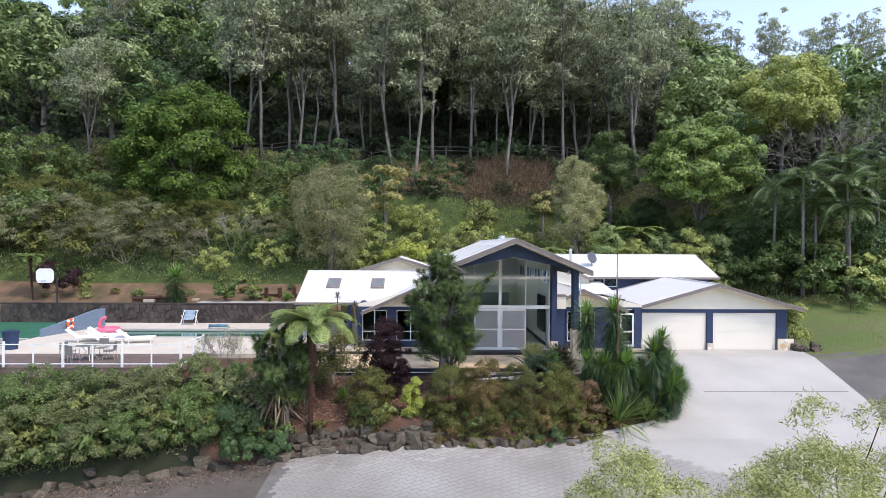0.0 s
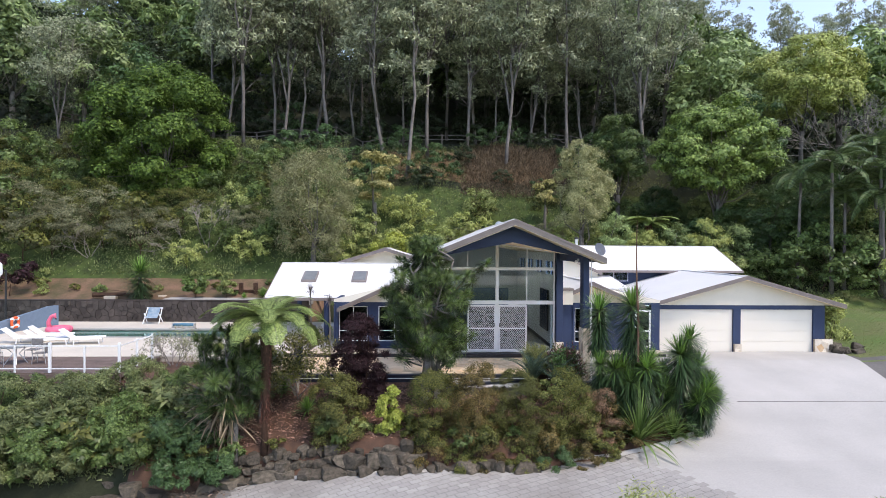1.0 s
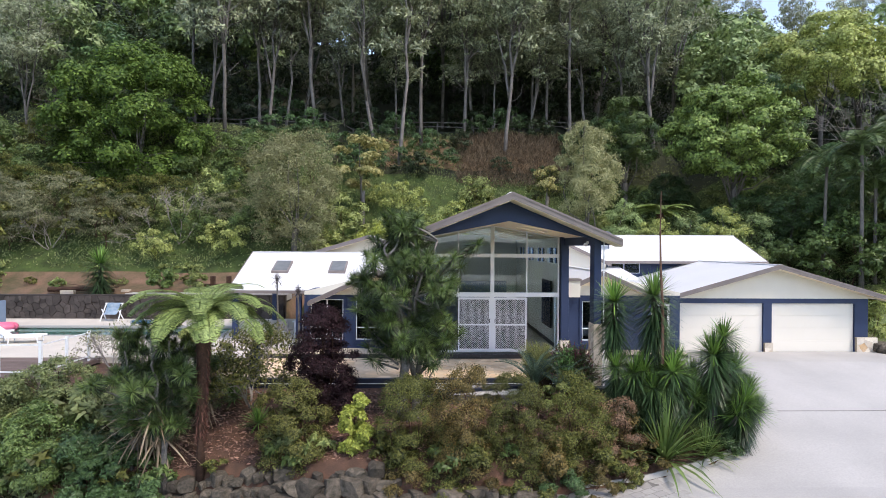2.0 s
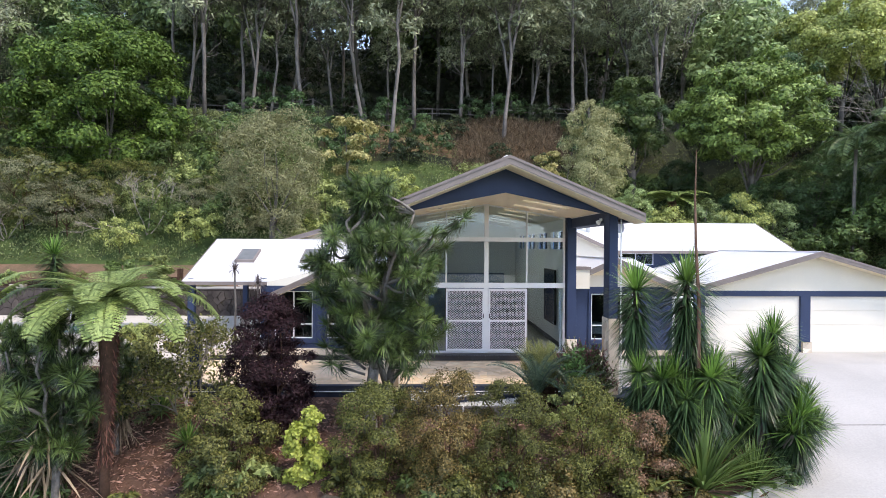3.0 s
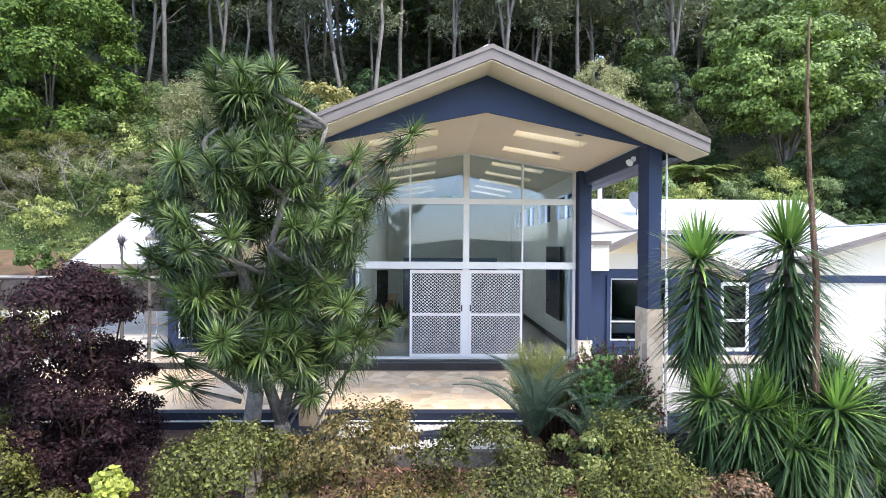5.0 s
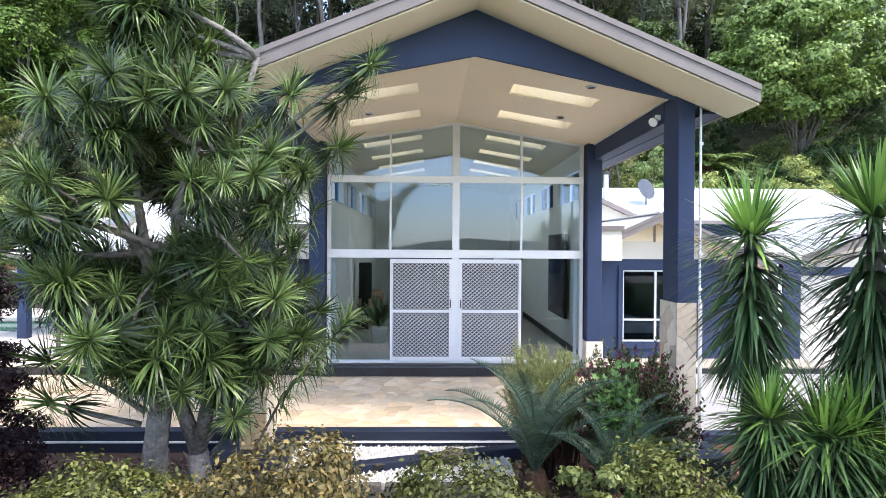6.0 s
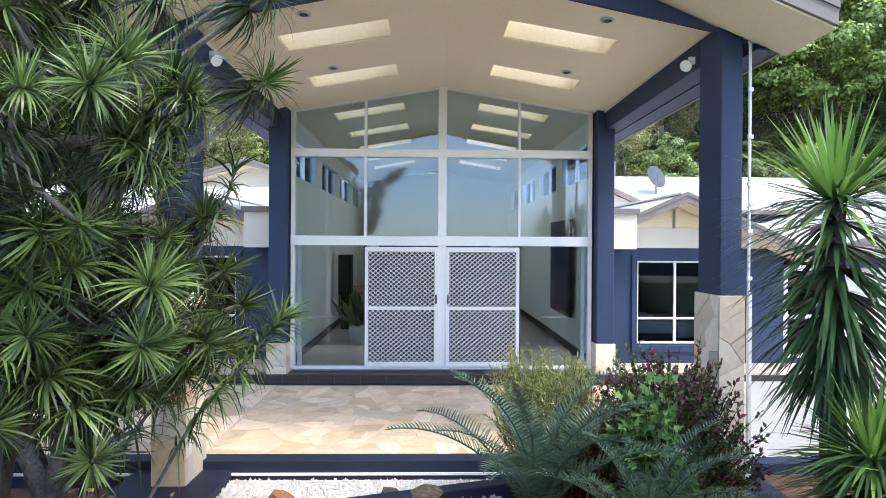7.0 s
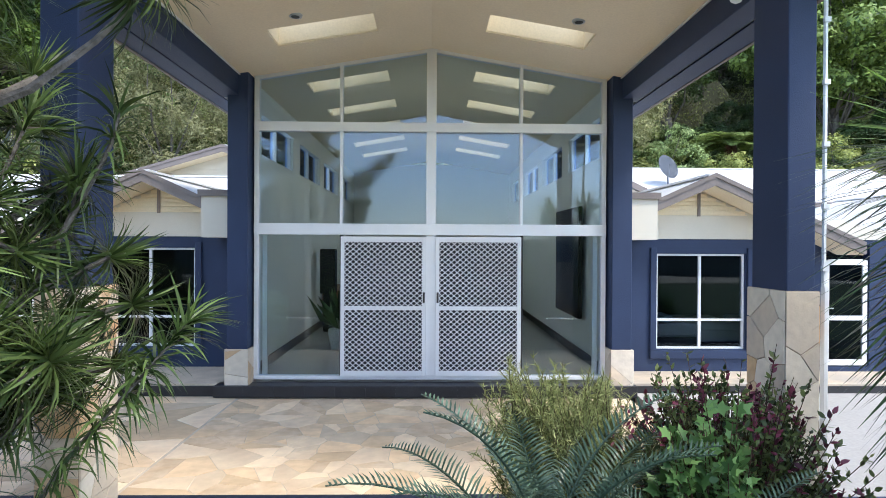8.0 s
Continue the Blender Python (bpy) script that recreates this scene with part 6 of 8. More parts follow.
def hanging(seed, depth):
    """Old blades that hang round a stem, steeper towards the bottom."""
    rng = np.random.default_rng(seed)
    out = []
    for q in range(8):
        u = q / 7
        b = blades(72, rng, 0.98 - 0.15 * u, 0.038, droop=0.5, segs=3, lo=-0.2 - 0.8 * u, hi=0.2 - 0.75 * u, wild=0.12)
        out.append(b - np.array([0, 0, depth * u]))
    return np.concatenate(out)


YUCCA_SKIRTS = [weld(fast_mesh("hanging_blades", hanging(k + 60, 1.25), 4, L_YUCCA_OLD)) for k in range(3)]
FLAX_CLUMPS = [weld(fast_mesh("blade_clump", blades(190, np.random.default_rng(k + 30), 1.2, 0.042, droop=0.6, lo=0.2, wild=0.3), 4, L_FLAX)) for k in range(2)]
DEAD_SKIRT = weld(fast_mesh("dead_blades", blades(50, np.random.default_rng(77), 0.8, 0.03, droop=0.2, lo=-1.5)[:150], 4, L_DRY))


def rosette(parent, me, at, s, rng, name="rosette", tip=None):
    o = tagged(new(name, me), kind="stuff")
    o.parent = parent
    aim = Vector(tip if tip is not None else (0, 0, 1)).to_track_quat("Z", "Y").to_matrix().to_4x4()
    o.matrix_basis = Matrix.Translation(at) @ aim @ Matrix.Rotation(rng.uniform(0, 6.28), 4, "Z") @ Matrix.Scale(s, 4)
    return o


def leafy_end(line, count, L, W, rng, segs=4):
    """Narrow blades along the outer part of a stem, bending down under their weight."""
    line = np.array(line, float)
    at = np.concatenate([[0], np.cumsum(np.linalg.norm(np.diff(line, axis=0), axis=1))])
    out = []
    for k in range(count):
        s = at[-1] * (1 - 0.62 * rng.random() ** 1.5)
        p = np.array([np.interp(s, at, line[:, c]) for c in range(3)])
        i = min(len(line) - 2, int(np.searchsorted(at, s)) - 1)
        T = unit(line[i + 1] - line[i])
        young = max(0.0, (s / at[-1] - 0.85) / 0.15)
        d = unit(T * (0.35 + 0.9 * young) + unit(rng.normal(size=3)) * 0.9)
        side = unit(np.cross(d, rng.normal(size=3) * 0.4 + np.array([0, 0, 1])))
        l, w = L * rng.uniform(0.7, 1.1), W * rng.uniform(0.8, 1.15)
        pts = [p]
        for q in range(segs):
            pts.append(pts[-1] + d * l / segs)
            d = unit(d + np.array([0, 0, -0.42 * (1 - 0.6 * young)]))
        for q in range(segs):
            a, b = side * w * (0.7, 1, 0.9, 0.6, 0.04)[q] / 2, side * w * (0.7, 1, 0.9, 0.6, 0.04)[q + 1] / 2
            out.append([pts[q] - a, pts[q] + a, pts[q + 1] + b, pts[q + 1] - b])
    return np.array(out)


def dracaena(seed, heads, trunk=1.6, spread=1.9, top=6.3, low=1.0, squash=1.0, girth=0.21, drift=0.0, label="many-headed dracaena tree with grey trunks and narrow striped leaves"):
    """Forking grey trunks, each limb ending in a rosette."""
    rng = np.random.default_rng(seed)
    t = thing("dracaena_tree", (0, 0, 0), label, "tree")
    stems = [np.array([math.cos(a) * 0.75 * girth, math.sin(a) * 0.9 * girth, -0.3]) for a in (0.2, 2.9, 4.4)]
    forks = []
    for k, b in enumerate(stems):
        m = bmesh.new()
        f = b + np.array([b[0] * 0.3, b[1] * 0.3, trunk + rng.uniform(-0.2, 0.4)])
        bough(b, f, girth * 0.8, girth * 0.5, rng, m, 0.07, 10, 6)
        part("trunk", m, BARK_DRAC, t, smooth=True)
        forks.append(f)
    limbs = bmesh.new()
    leaders = []
    for k in range(5):
        f = forks[k % 3]
        e = np.array([math.cos(k * 1.3) * spread * 0.45, math.sin(k * 1.3) * spread * 0.45, top * rng.uniform(0.72, 0.95)])
        line = [f + (e - f) * q + rng.normal(size=3) * 0.06 * (0 < q < 1) for q in np.linspace(0, 1, 7)]
        tube(line, list(np.linspace(girth * 0.4, 0.025, 7)), 7, limbs)
        leaders.append(line)
    groups = max(8, heads // 5)
    n_ = 0
    for k in range(groups):
        a = k * 2.399963 + rng.uniform(-0.4, 0.4)
        h = low + (top - low) * ((k + 0.5) / groups) + rng.uniform(-0.2, 0.2)
        mid = min(max((h - low) / (top - low), 0), 1)
        lump = 1 + 0.26 * math.sin(3 * a + 7 * mid) + 0.14 * math.sin(7 * a + 2)
        r = spread * lump * float(np.interp(mid, [0, 0.15, 0.3, 0.5, 0.68, 0.8, 1], [0.35, 0.58, 0.78, 1.0, 0.85, 0.45, 0.2])) * math.sqrt(rng.uniform(0.25, 1))
        knot = np.array([math.cos(a) * r * (0.6 if drift and math.cos(a) > 0 else 0.8) + drift * (1 - 2 * mid), math.sin(a) * r * 0.8 * squash, h - 0.3])
        best = min((p for line in leaders for p in line if p[2] < h - 0.2), key=lambda p: float(np.linalg.norm(p - knot)), default=forks[k % 3])
        bough(best, knot, 0.04, 0.024, rng, limbs, 0.16, 6, 5)
        out_ = unit(np.array([knot[0] - best[0] * 0.5, knot[1] - best[1] * 0.5, 0.25]))
        for q in range(int(rng.integers(4, 7))):
            tip = knot + unit(out_ * 0.7 + rng.normal(size=3) * 0.75 + np.array([0, 0, 0.55])) * rng.uniform(0.22, 0.52)
            if drift and tip[0] > 0.3 and tip[1] > 0.35 and 3.0 < tip[2] < 4.5:  # a gap in the crown beside the column
                continue
            bough(knot, tip, 0.02, 0.014, rng, limbs, 0.15, 4, 3)
            d = unit(tip - knot + np.array([0, 0, 0.12]))
            rosette(t, DRAC_ROSETTES[n_ % 4], tip, rng.uniform(0.62, 1.0), rng, tip=d)
            if n_ % 2 == 0:  # darker rosettes further down the same limb paint the crown's inner shade
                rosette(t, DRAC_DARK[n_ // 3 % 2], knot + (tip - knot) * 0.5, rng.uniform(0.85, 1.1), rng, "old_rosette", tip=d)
            n_ += 1
    tagged(part("branching", limbs, BARK_DRAC, t, smooth=True), kind="stuff")
    return t


drac = place(dracaena(11, 330, 1.5, 1.8, 5.85, 1.9, squash=0.85, drift=0.14), -3.05, -6.35, z=-0.75, rz=0)
rr = np.random.default_rng(12)
reach = bmesh.new()
for tip, root in (((1.95, -0.1, 5.0), (0.5, 0, 3.9)), ((1.7, 0.1, 4.75), (0.5, 0, 3.8)), ((1.5, 0.75, 4.3), (0.4, 0.2, 3.3)), ((1.25, -0.5, 4.6), (0.4, 0, 3.6)), ((1.2, 0.3, 2.2), (0.4, 0, 1.7)),
                  ((0.85, 1.1, 3.2), (0.3, 0.5, 2.6)), ((1.0, 1.2, 2.7), (0.3, 0.5, 2.3)), ((0.8, 1.0, 2.3), (0.3, 0.4, 1.9)), ((1.05, 1.15, 2.0), (0.3, 0.4, 1.7)), ((0.7, 1.1, 1.8), (0.2, 0.4, 1.6)),
                  ((1.2, 1.1, 2.4), (0.4, 0.5, 2.0)), ((0.6, 1.2, 2.9), (0.2, 0.5, 2.4)),
                  ((-1.15, -0.2, 2.05), (-0.3, 0, 1.5)), ((-1.2, 0.2, 2.5), (-0.3, 0, 1.8)), ((-1.0, -0.4, 1.7), (-0.3, -0.1, 1.4)), ((-1.2, 0.5, 2.9), (-0.3, 0.2, 2.2)), ((-1.1, 0.6, 2.2), (-0.3, 0.2, 1.7))):
    bough(root, tip, 0.035, 0.015, rr, reach, 0.12, 5, 5)
    aim_ = unit(np.array(tip) - np.array(root))
    rosette(drac, DRAC_ROSETTES[0], tip, 0.95, rr, tip=aim_)
    # dark rosette behind each tip, inner shade put into its colour
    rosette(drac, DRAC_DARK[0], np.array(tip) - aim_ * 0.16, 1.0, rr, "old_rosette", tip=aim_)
# long leafy ends that hang beside the column
for line, leaves, L in ((((0.3, 0.75, 0.35), (0.85, 0.95, 1.43), (1.3, 1.0, 1.95), (1.59, 1.03, 2.3)), 250, 0.36),
                        (((0.3, 0.6, 1.5), (0.75, 0.85, 2.55), (0.9, 0.95, 2.95), (0.95, 0.95, 3.15)), 120, 0.42),
                        (((0.2, 0.5, 2.0), (0.45, 0.95, 3.1), (0.55, 1.0, 3.4), (0.6, 1.05, 3.6)), 110, 0.42),
                        (((0.2, 0.4, 0.9), (0.6, 0.6, 1.55), (0.8, 0.65, 1.8), (0.95, 0.65, 2.0)), 110, 0.42),
                        (((0.3, 0.3, 1.2), (0.45, 0.5, 2.0), (0.5, 0.6, 2.4), (0.55, 0.6, 2.7)), 110, 0.42),
                        (((0.8, 0.9, 2.7), (1.05, 0.95, 3.2), (1.15, 0.95, 3.4), (1.2, 0.95, 3.6)), 60, 0.3)):
    tube(line, [0.02, 0.016, 0.012, 0.008], 6, reach)
    me_ = weld(fast_mesh("leafy_end", leafy_end(line, leaves, L, 0.019, rr), 4, L_DRAC_HANG))
    tagged(link_mesh("leafy_end", me_, drac), kind="stuff")
tagged(part("branching", reach, BARK_DRAC, None), kind="stuff").parent = drac
left_drac = place(dracaena(14, 75, 1.5, 0.85, 4.1, 1.55, girth=0.09, label="small clump of dracaena stems beside the tree fern"), -9.3, -8.1, z=-1.95)
for dx, dz in ((0.35, 1.9), (0.55, 1.5), (0.2, 1.2)):
    rosette(left_drac, DEAD_SKIRT, (dx, -0.1, dz), 1.6, rr, "dead_leaves")
for x, y, z, s in ((-8.9, -6.6, -1.2, 0.62), (-10.3, -7.6, -1.9, 0.9)):
    again(left_drac, x, y, z, s)


def yucca(seed, trunks, label="yucca clump with stiff dark green sword leaves"):
    """Stout stems that end in dense heads; trunks are (dx, dy, height, head size)."""
    rng = np.random.default_rng(seed)
    t = thing("yucca", (0, 0, 0), label, "yucca", "yuccas in the garden bed")
    for dx, dy, h, s in trunks:
        m = bmesh.new()
        bough((dx * 0.3, dy * 0.3, -0.4), (dx, dy, h), 0.1, 0.07, rng, m, 0.06, 8, 5)
        part("stem", m, BARK_GREY, t, smooth=True)
        up = unit(np.array([dx * 0.15, dy * 0.15, 1]))
        rosette(t, YUCCA_HEADS[(seed + int(10 * h)) % 3], (dx, dy, h), s, rng, "rosette", tip=up)
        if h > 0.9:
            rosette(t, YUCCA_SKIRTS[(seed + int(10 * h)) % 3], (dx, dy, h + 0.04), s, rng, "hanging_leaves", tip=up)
    return t


place(yucca(1, [(0, 0, 3.15, 1.0), (-0.1, -0.55, 1.3, 0.75), (0.35, -0.75, 1.15, 0.9)]), 3.08, -5.9, z=-0.6, rz=0)
yu = place(yucca(2, [(0, 0, 3.6, 1.05), (0.2, 0.1, 2.3, 0.85), (-0.35, -0.2, 1.45, 0.85), (0.35, -0.5, 1.5, 0.9), (-0.25, -0.6, 1.05, 0.8), (0.6, 0.0, 1.6, 0.85)]), 4.09, -6.4, z=-0.85, rz=0)
st = part("dry_flower_stalk", tube([(4.13, -6.95, 0.9), (4.15, -6.9, 2.4), (4.12, -6.8, 3.6), (4.14, -6.7, 4.7), (4.16, -6.7, 5.8)], [0.045, 0.042, 0.032, 0.022, 0.01], 7), BARK_STALK, None, "tall dry brown flower stalk")
st.parent = yu
st.matrix_parent_inverse = Matrix.Translation(-Vector(yu.location))
place(yucca(3, [(0.25, -0.3, 2.75, 0.8), (-0.15, -0.5, 2.25, 1.0), (0.6, -0.2, 1.75, 0.9), (0.5, 0.3, 1.5, 0.85), (0.95, -0.3, 1.1, 0.85), (0.6, -0.8, 0.95, 0.85), (-0.4, 0.3, 1.2, 0.8), (1.1, 0.2, 1.0, 0.8), (0.8, 0.5, 1.3, 0.8), (1.05, -0.6, 0.6, 0.75), (0.3, -1.0, 0.65, 0.8)]), 5.95, -6.0, z=-1.2, rz=0)
place(yucca(4, [(0, 0, 1.1, 0.85), (0.45, 0.2, 1.2, 0.85), (0.2, -0.45, 0.8, 0.8)]), 4.95, -6.2, z=-0.95, rz=0)
for i, (x, y, s, rz) in enumerate([(4.05, -7.35, 1.55, 0), (5.3, -7.1, 0.9, 1)]):
    f = thing("flax_clump", (x, y, float(ground_z(x, y)) - 0.05), "spreading clump of long strap leaves at the kerb", "plant")
    rosette(f, FLAX_CLUMPS[i], (0, 0, 0), s, rr, "blade_clump")
for x, y, s in ((-8.4, -5.4, 0.8), (-10.3, -6.0, 0.75), (-7.3, -6.6, 0.7), (-14.2, 12.9, 0.85), (-15.4, 12.7, 0.5)):
    f = thing("spiky_plant", (x, y, float(ground_z(x, y))), "low dark green spiky plant in the mulch", "plant")
    rosette(f, YUCCA_HEADS[0], (0, 0, 0.25), s, rr, "rosette")
place(yucca(6, [(0, 0, 1.7, 1.25)], "yucca with a drooping grass-like head by the pool wall"), -22.2, 12.6, s=1.15)
for x, y, h, n_ in ((-8.66, 0.8, 2.75, 1), (-7.65, 0.1, 2.3, 2)):
    t = thing("cordyline", (x, y, -0.2), "grey-purple cordyline on a thin stem beside the patio", "plant", "cordylines by the patio")
    part("stem", tube([(x, y, -0.25), (x + 0.04, y, h * 0.5), (x, y, h)], [0.05, 0.035, 0.03], 7), BARK_GREY, t)
    me_ = DRAC_ROSETTES[n_].copy()
    me_.materials[0] = L_CORDYLINE
    rosette(t, me_, (0, 0, h + 0.2), 1.05, rr)


def cycad(seed, fronds, label="cycad with arching blue-green fronds"):
    rng = np.random.default_rng(seed)
    t = thing("cycad", (0, 0, 0), label, "cycad", "cycads by the terrace")
    part("trunk", tube([(0, 0, -0.3), (0, 0, 0.1), (0, 0, 0.3)], [0.14, 0.16, 0.1], 10), BARK_DARK, t)
    crown_of(t, CYCAD_FRONDS, fronds, Vector((0, 0, 0.28)), rng, sag=0.02, tilt=0.16)
    return t


cyc = place(cycad(1, 19), 0.72, -5.75, z=-0.42, s=1.12)
again(cyc, 1.55, -5.95, -0.55, 0.95, 1.0)

# ---- garden bed shrubs ----
def bed_shrub(seed, x, y, z, h, w, leaves, mat, label, L=0.09, W=0.05, name="garden_shrub", clumps=34, low=0.0, flat=0.85, d=None, tri=False, clump=0.85, oval=False, stray=0.22, tilt=0.6):
    t = broad(seed, h, w, int(leaves * 1.35), mat, low, L * 1.1, W * 1.2, name, label, "", clumps, shrub=True, category="shrub", flat=flat, tri=tri, clump=clump, oval=oval, stray=stray, tilt=tilt)
    place(t, x, y, z)
    t.scale = (1, (d or w) / w, 1)
    t.rotation_euler = (0, 0, 0)
    return t


bed_shrub(101, -5.5, -6.45, -1.3, 3.95, 1.9, 32000, L_PURPLE, "dark purple japanese maple with fine leaves", 0.055, 0.028, "purple_maple", 240, 0.0, flat=0.7, clump=0.4, tri=True, stray=0.5)
bed_shrub(102, -6.0, -7.75, -1.9, 2.55, 2.1, 17000, L_KHAKI, "rounded olive green bush in the mulch bed", 0.05, 0.028, clumps=120, low=-0.15, clump=0.55)
bed_shrub(103, -4.36, -7.9, -2.05, 2.4, 0.95, 6200, L_LIGHT, "upright yellow-green shrub in the mulch", 0.07, 0.045, clumps=60, clump=0.6, oval=True)
for i, (x, y, h, w, mt) in enumerate([(-2.85, -8.05, 3.35, 2.1, L_OLIVE), (-1.55, -8.2, 3.4, 2.2, L_BRONZE), (-0.2, -8.15, 3.35, 2.2, L_OLIVE)]):
    bed_shrub(104 + 40 * i, x, y, -2.3, h, w, 32000, mt, "dense bronze and olive hedge bush", 0.042, 0.022, "hedge_bush", 170, -0.2, d=1.8, clump=0.36, stray=0.32)
bed_shrub(106, 1.45, -7.85, -2.1, 3.25, 1.85, 16000, L_OLIVE, "loose yellow-green and bronze garden shrub", 0.05, 0.02, "garden_shrub", 110, -0.25, d=1.5, clump=0.5, stray=0.35, tilt=0.9)
bed_shrub(107, 2.6, -7.7, -1.95, 2.0, 1.6, 9000, L_RUST, "reddish brown flowering shrub", 0.05, 0.026, "garden_shrub", 70, -0.25, d=1.4, clump=0.6, stray=0.3)
shoot_shrub(108, "conifer_shrub", "fine wispy yellow-green conifer shrub on bare brown stems", (0.98, -4.95, -0.5), (1.2, 0.8, 1.6), 420, 140, 0.06, 0.0075, L_CONIFER, corners=3, low=0.5, start=0.25, out=0.8)
shoot_shrub(109, "red_shrub", "dark green shrub with red new leaves by the column", (2.02, -5.2, -0.55), (1.5, 1.15, 1.66), 700, 48, 0.052, 0.025, L_RED, tips=L_CRIMSON, tip_share=0.16, low=0.12, lift=0.8, start=0.05)
shoot_shrub(110, "vine", "green vine with lobed leaves climbing through the red shrub", (1.72, -5.62, -0.55), (0.75, 0.45, 1.55), 80, 13, 0.1, 0.085, L_VINE, corners=10, low=0.3, droop=0.5, start=0.2)
bed_shrub(111, 1.25, -6.45, -0.75, 1.0, 0.9, 2600, L_MID, "small leafy green climber beside the cycad", 0.06, 0.04, "climber", 30, clump=0.7, oval=True)
for i, (x, y, h, w, mt) in enumerate([(2.0, -7.95, 1.3, 1.9, L_OLIVE), (3.3, -7.55, 1.0, 1.5, L_BRONZE), (0.5, -8.35, 1.1, 1.7, L_BRONZE), (-1.5, -8.45, 1.0, 1.7, L_OLIVE), (5.9, -6.75, 0.8, 1.2, L_DARK), (-3.3, -8.35, 0.9, 1.3, L_OLIVE)]):
    bed_shrub(180 + i, x, y, float(ground_z(x, y)) - 0.25, h, w, 4000, mt, "low spreading shrub at the edge of the garden bed", 0.06, 0.038, "low_shrub", 40, -0.2, clump=0.72)
for i, (x, y, mt) in enumerate([(-2.9, -8.75, L_BRONZE), (-2.0, -8.85, L_OLIVE), (-1.0, -8.9, L_BRONZE), (-0.1, -8.95, L_OLIVE), (0.9, -8.85, L_DARK), (1.7, -8.6, L_BRONZE), (2.6, -8.3, L_OLIVE)]):
    bed_shrub(190 + i, x, y, float(ground_z(x, y)) - 0.3, 1.05, 1.45, 5200, mt, "low hedge shrub hanging over the kerb", 0.045, 0.026, "low_shrub", 60, -0.25, d=1.1, clump=0.5, stray=0.32)
bed_shrub(112, 3.15, -6.9, -1.3, 1.1, 0.9, 1500, L_BRONZE, "low brown dry shrub beneath the yuccas", 0.09, 0.04, "garden_shrub", 14)
place(bare_shrub(113, 3.2, 1.7, "thin-stemmed shrub with a loose olive crown", L_KHAKI, 7000), -7.9, -5.2, z=-0.8)
place(bare_shrub(114, 2.2, 1.6, "thin-stemmed shrub with sparse grey leaves", L_GREY, 1300), -14.0, -1.5, z=-0.4)
bed_shrub(115, -12.0, 0.6, -0.4, 1.3, 2.4, 4200, L_LIME, "clipped lime green hedge beside the pool paving", 0.1, 0.05, "hedge", 34, d=1.2)
bed_shrub(116, -10.9, -1.2, -0.5, 1.6, 1.9, 3600, L_OLIVE, "olive shrub beside the patio", 0.09, 0.05)
bed_shrub(117, -18.6, 12.7, 1.3, 1.5, 1.9, 3000, L_RAIN, "round bright green bush above the stone wall", 0.14, 0.08)
bed_shrub(118, -16.6, 12.9, 1.3, 1.7, 1.2, 1500, L_MID, "small open shrub above the stone wall", 0.14, 0.07)
bed_shrub(119, 17.7, 3.0, -0.35, 2.9, 2.1, 5200, L_LIME, "yellow-green bush at the garage corner", 0.13, 0.07)

# bushes on the bank under the pool deck
for i, (x, y, h, w) in enumerate([(-25.5, -6.0, 2.8, 3.2), (-23.0, -6.3, 2.6, 3.0), (-20.6, -5.9, 2.8, 3.0), (-18.2, -6.1, 2.6, 2.9), (-15.9, -6.0, 2.7, 2.8), (-13.9, -5.2, 2.3, 2.2), (-13.2, -6.8, 2.1, 2.4), (-11.4, -7.4, 1.7, 2.2), (-24.5, -7.8, 1.8, 2.6), (-17.2, -7.6, 1.6, 2.4), (-13.0, -3.2, 1.7, 1.5), (-14.3, -2.6, 1.2, 1.5), (-12.2, -3.9, 1.3, 1.6), (-11.2, -4.6, 1.2, 1.4), (-28.5, -6.2, 2.8, 3.2), (-27.0, -7.9, 1.6, 2.6), (-22.2, -7.9, 1.7, 2.5), (-20.0, -7.7, 1.5, 2.4), (-15.2, -7.7, 1.5, 2.2), (-27.6, -8.2, 1.0, 2.0), (-25.6, -8.25, 1.1, 1.9), (-23.4, -8.2, 1.0, 2.0), (-21.2, -8.2, 1.1, 1.9), (-19.1, -8.15, 1.0, 1.8), (-17.0, -8.15, 1.15, 1.9), (-14.9, -8.05, 1.0, 1.7), (-12.6, -7.95, 1.0, 1.7), (-10.9, -7.85, 0.8, 1.2), (-10.7, -8.5, 1.0, 1.6), (-9.6, -8.45, 0.9, 1.4), (-18.8, -4.9, 2.0, 2.4), (-23.5, -4.9, 2.0, 2.4), (-16.2, -4.8, 2.0, 2.2)]):
    z = float(ground_z(x, y)) - 0.3 if y < -8 or -7.3 > y > -8 and w < 1.8 else -3.05 + 0.02 * i if y < -5.5 else -2.2
    bed_shrub(130 + i, x, y, z + (0.35 if x > -14.5 else 0.15), h * 1.15, w * 1.25, 9500, [L_BANK, L_BANK, L_RAIN, L_BANK][i % 4] if x < -12 else L_DARK, "leafy green shrub on the bank below the pool deck", 0.075, 0.04, "bank_shrub", 90, clump=0.6, tri=True, stray=0.3)

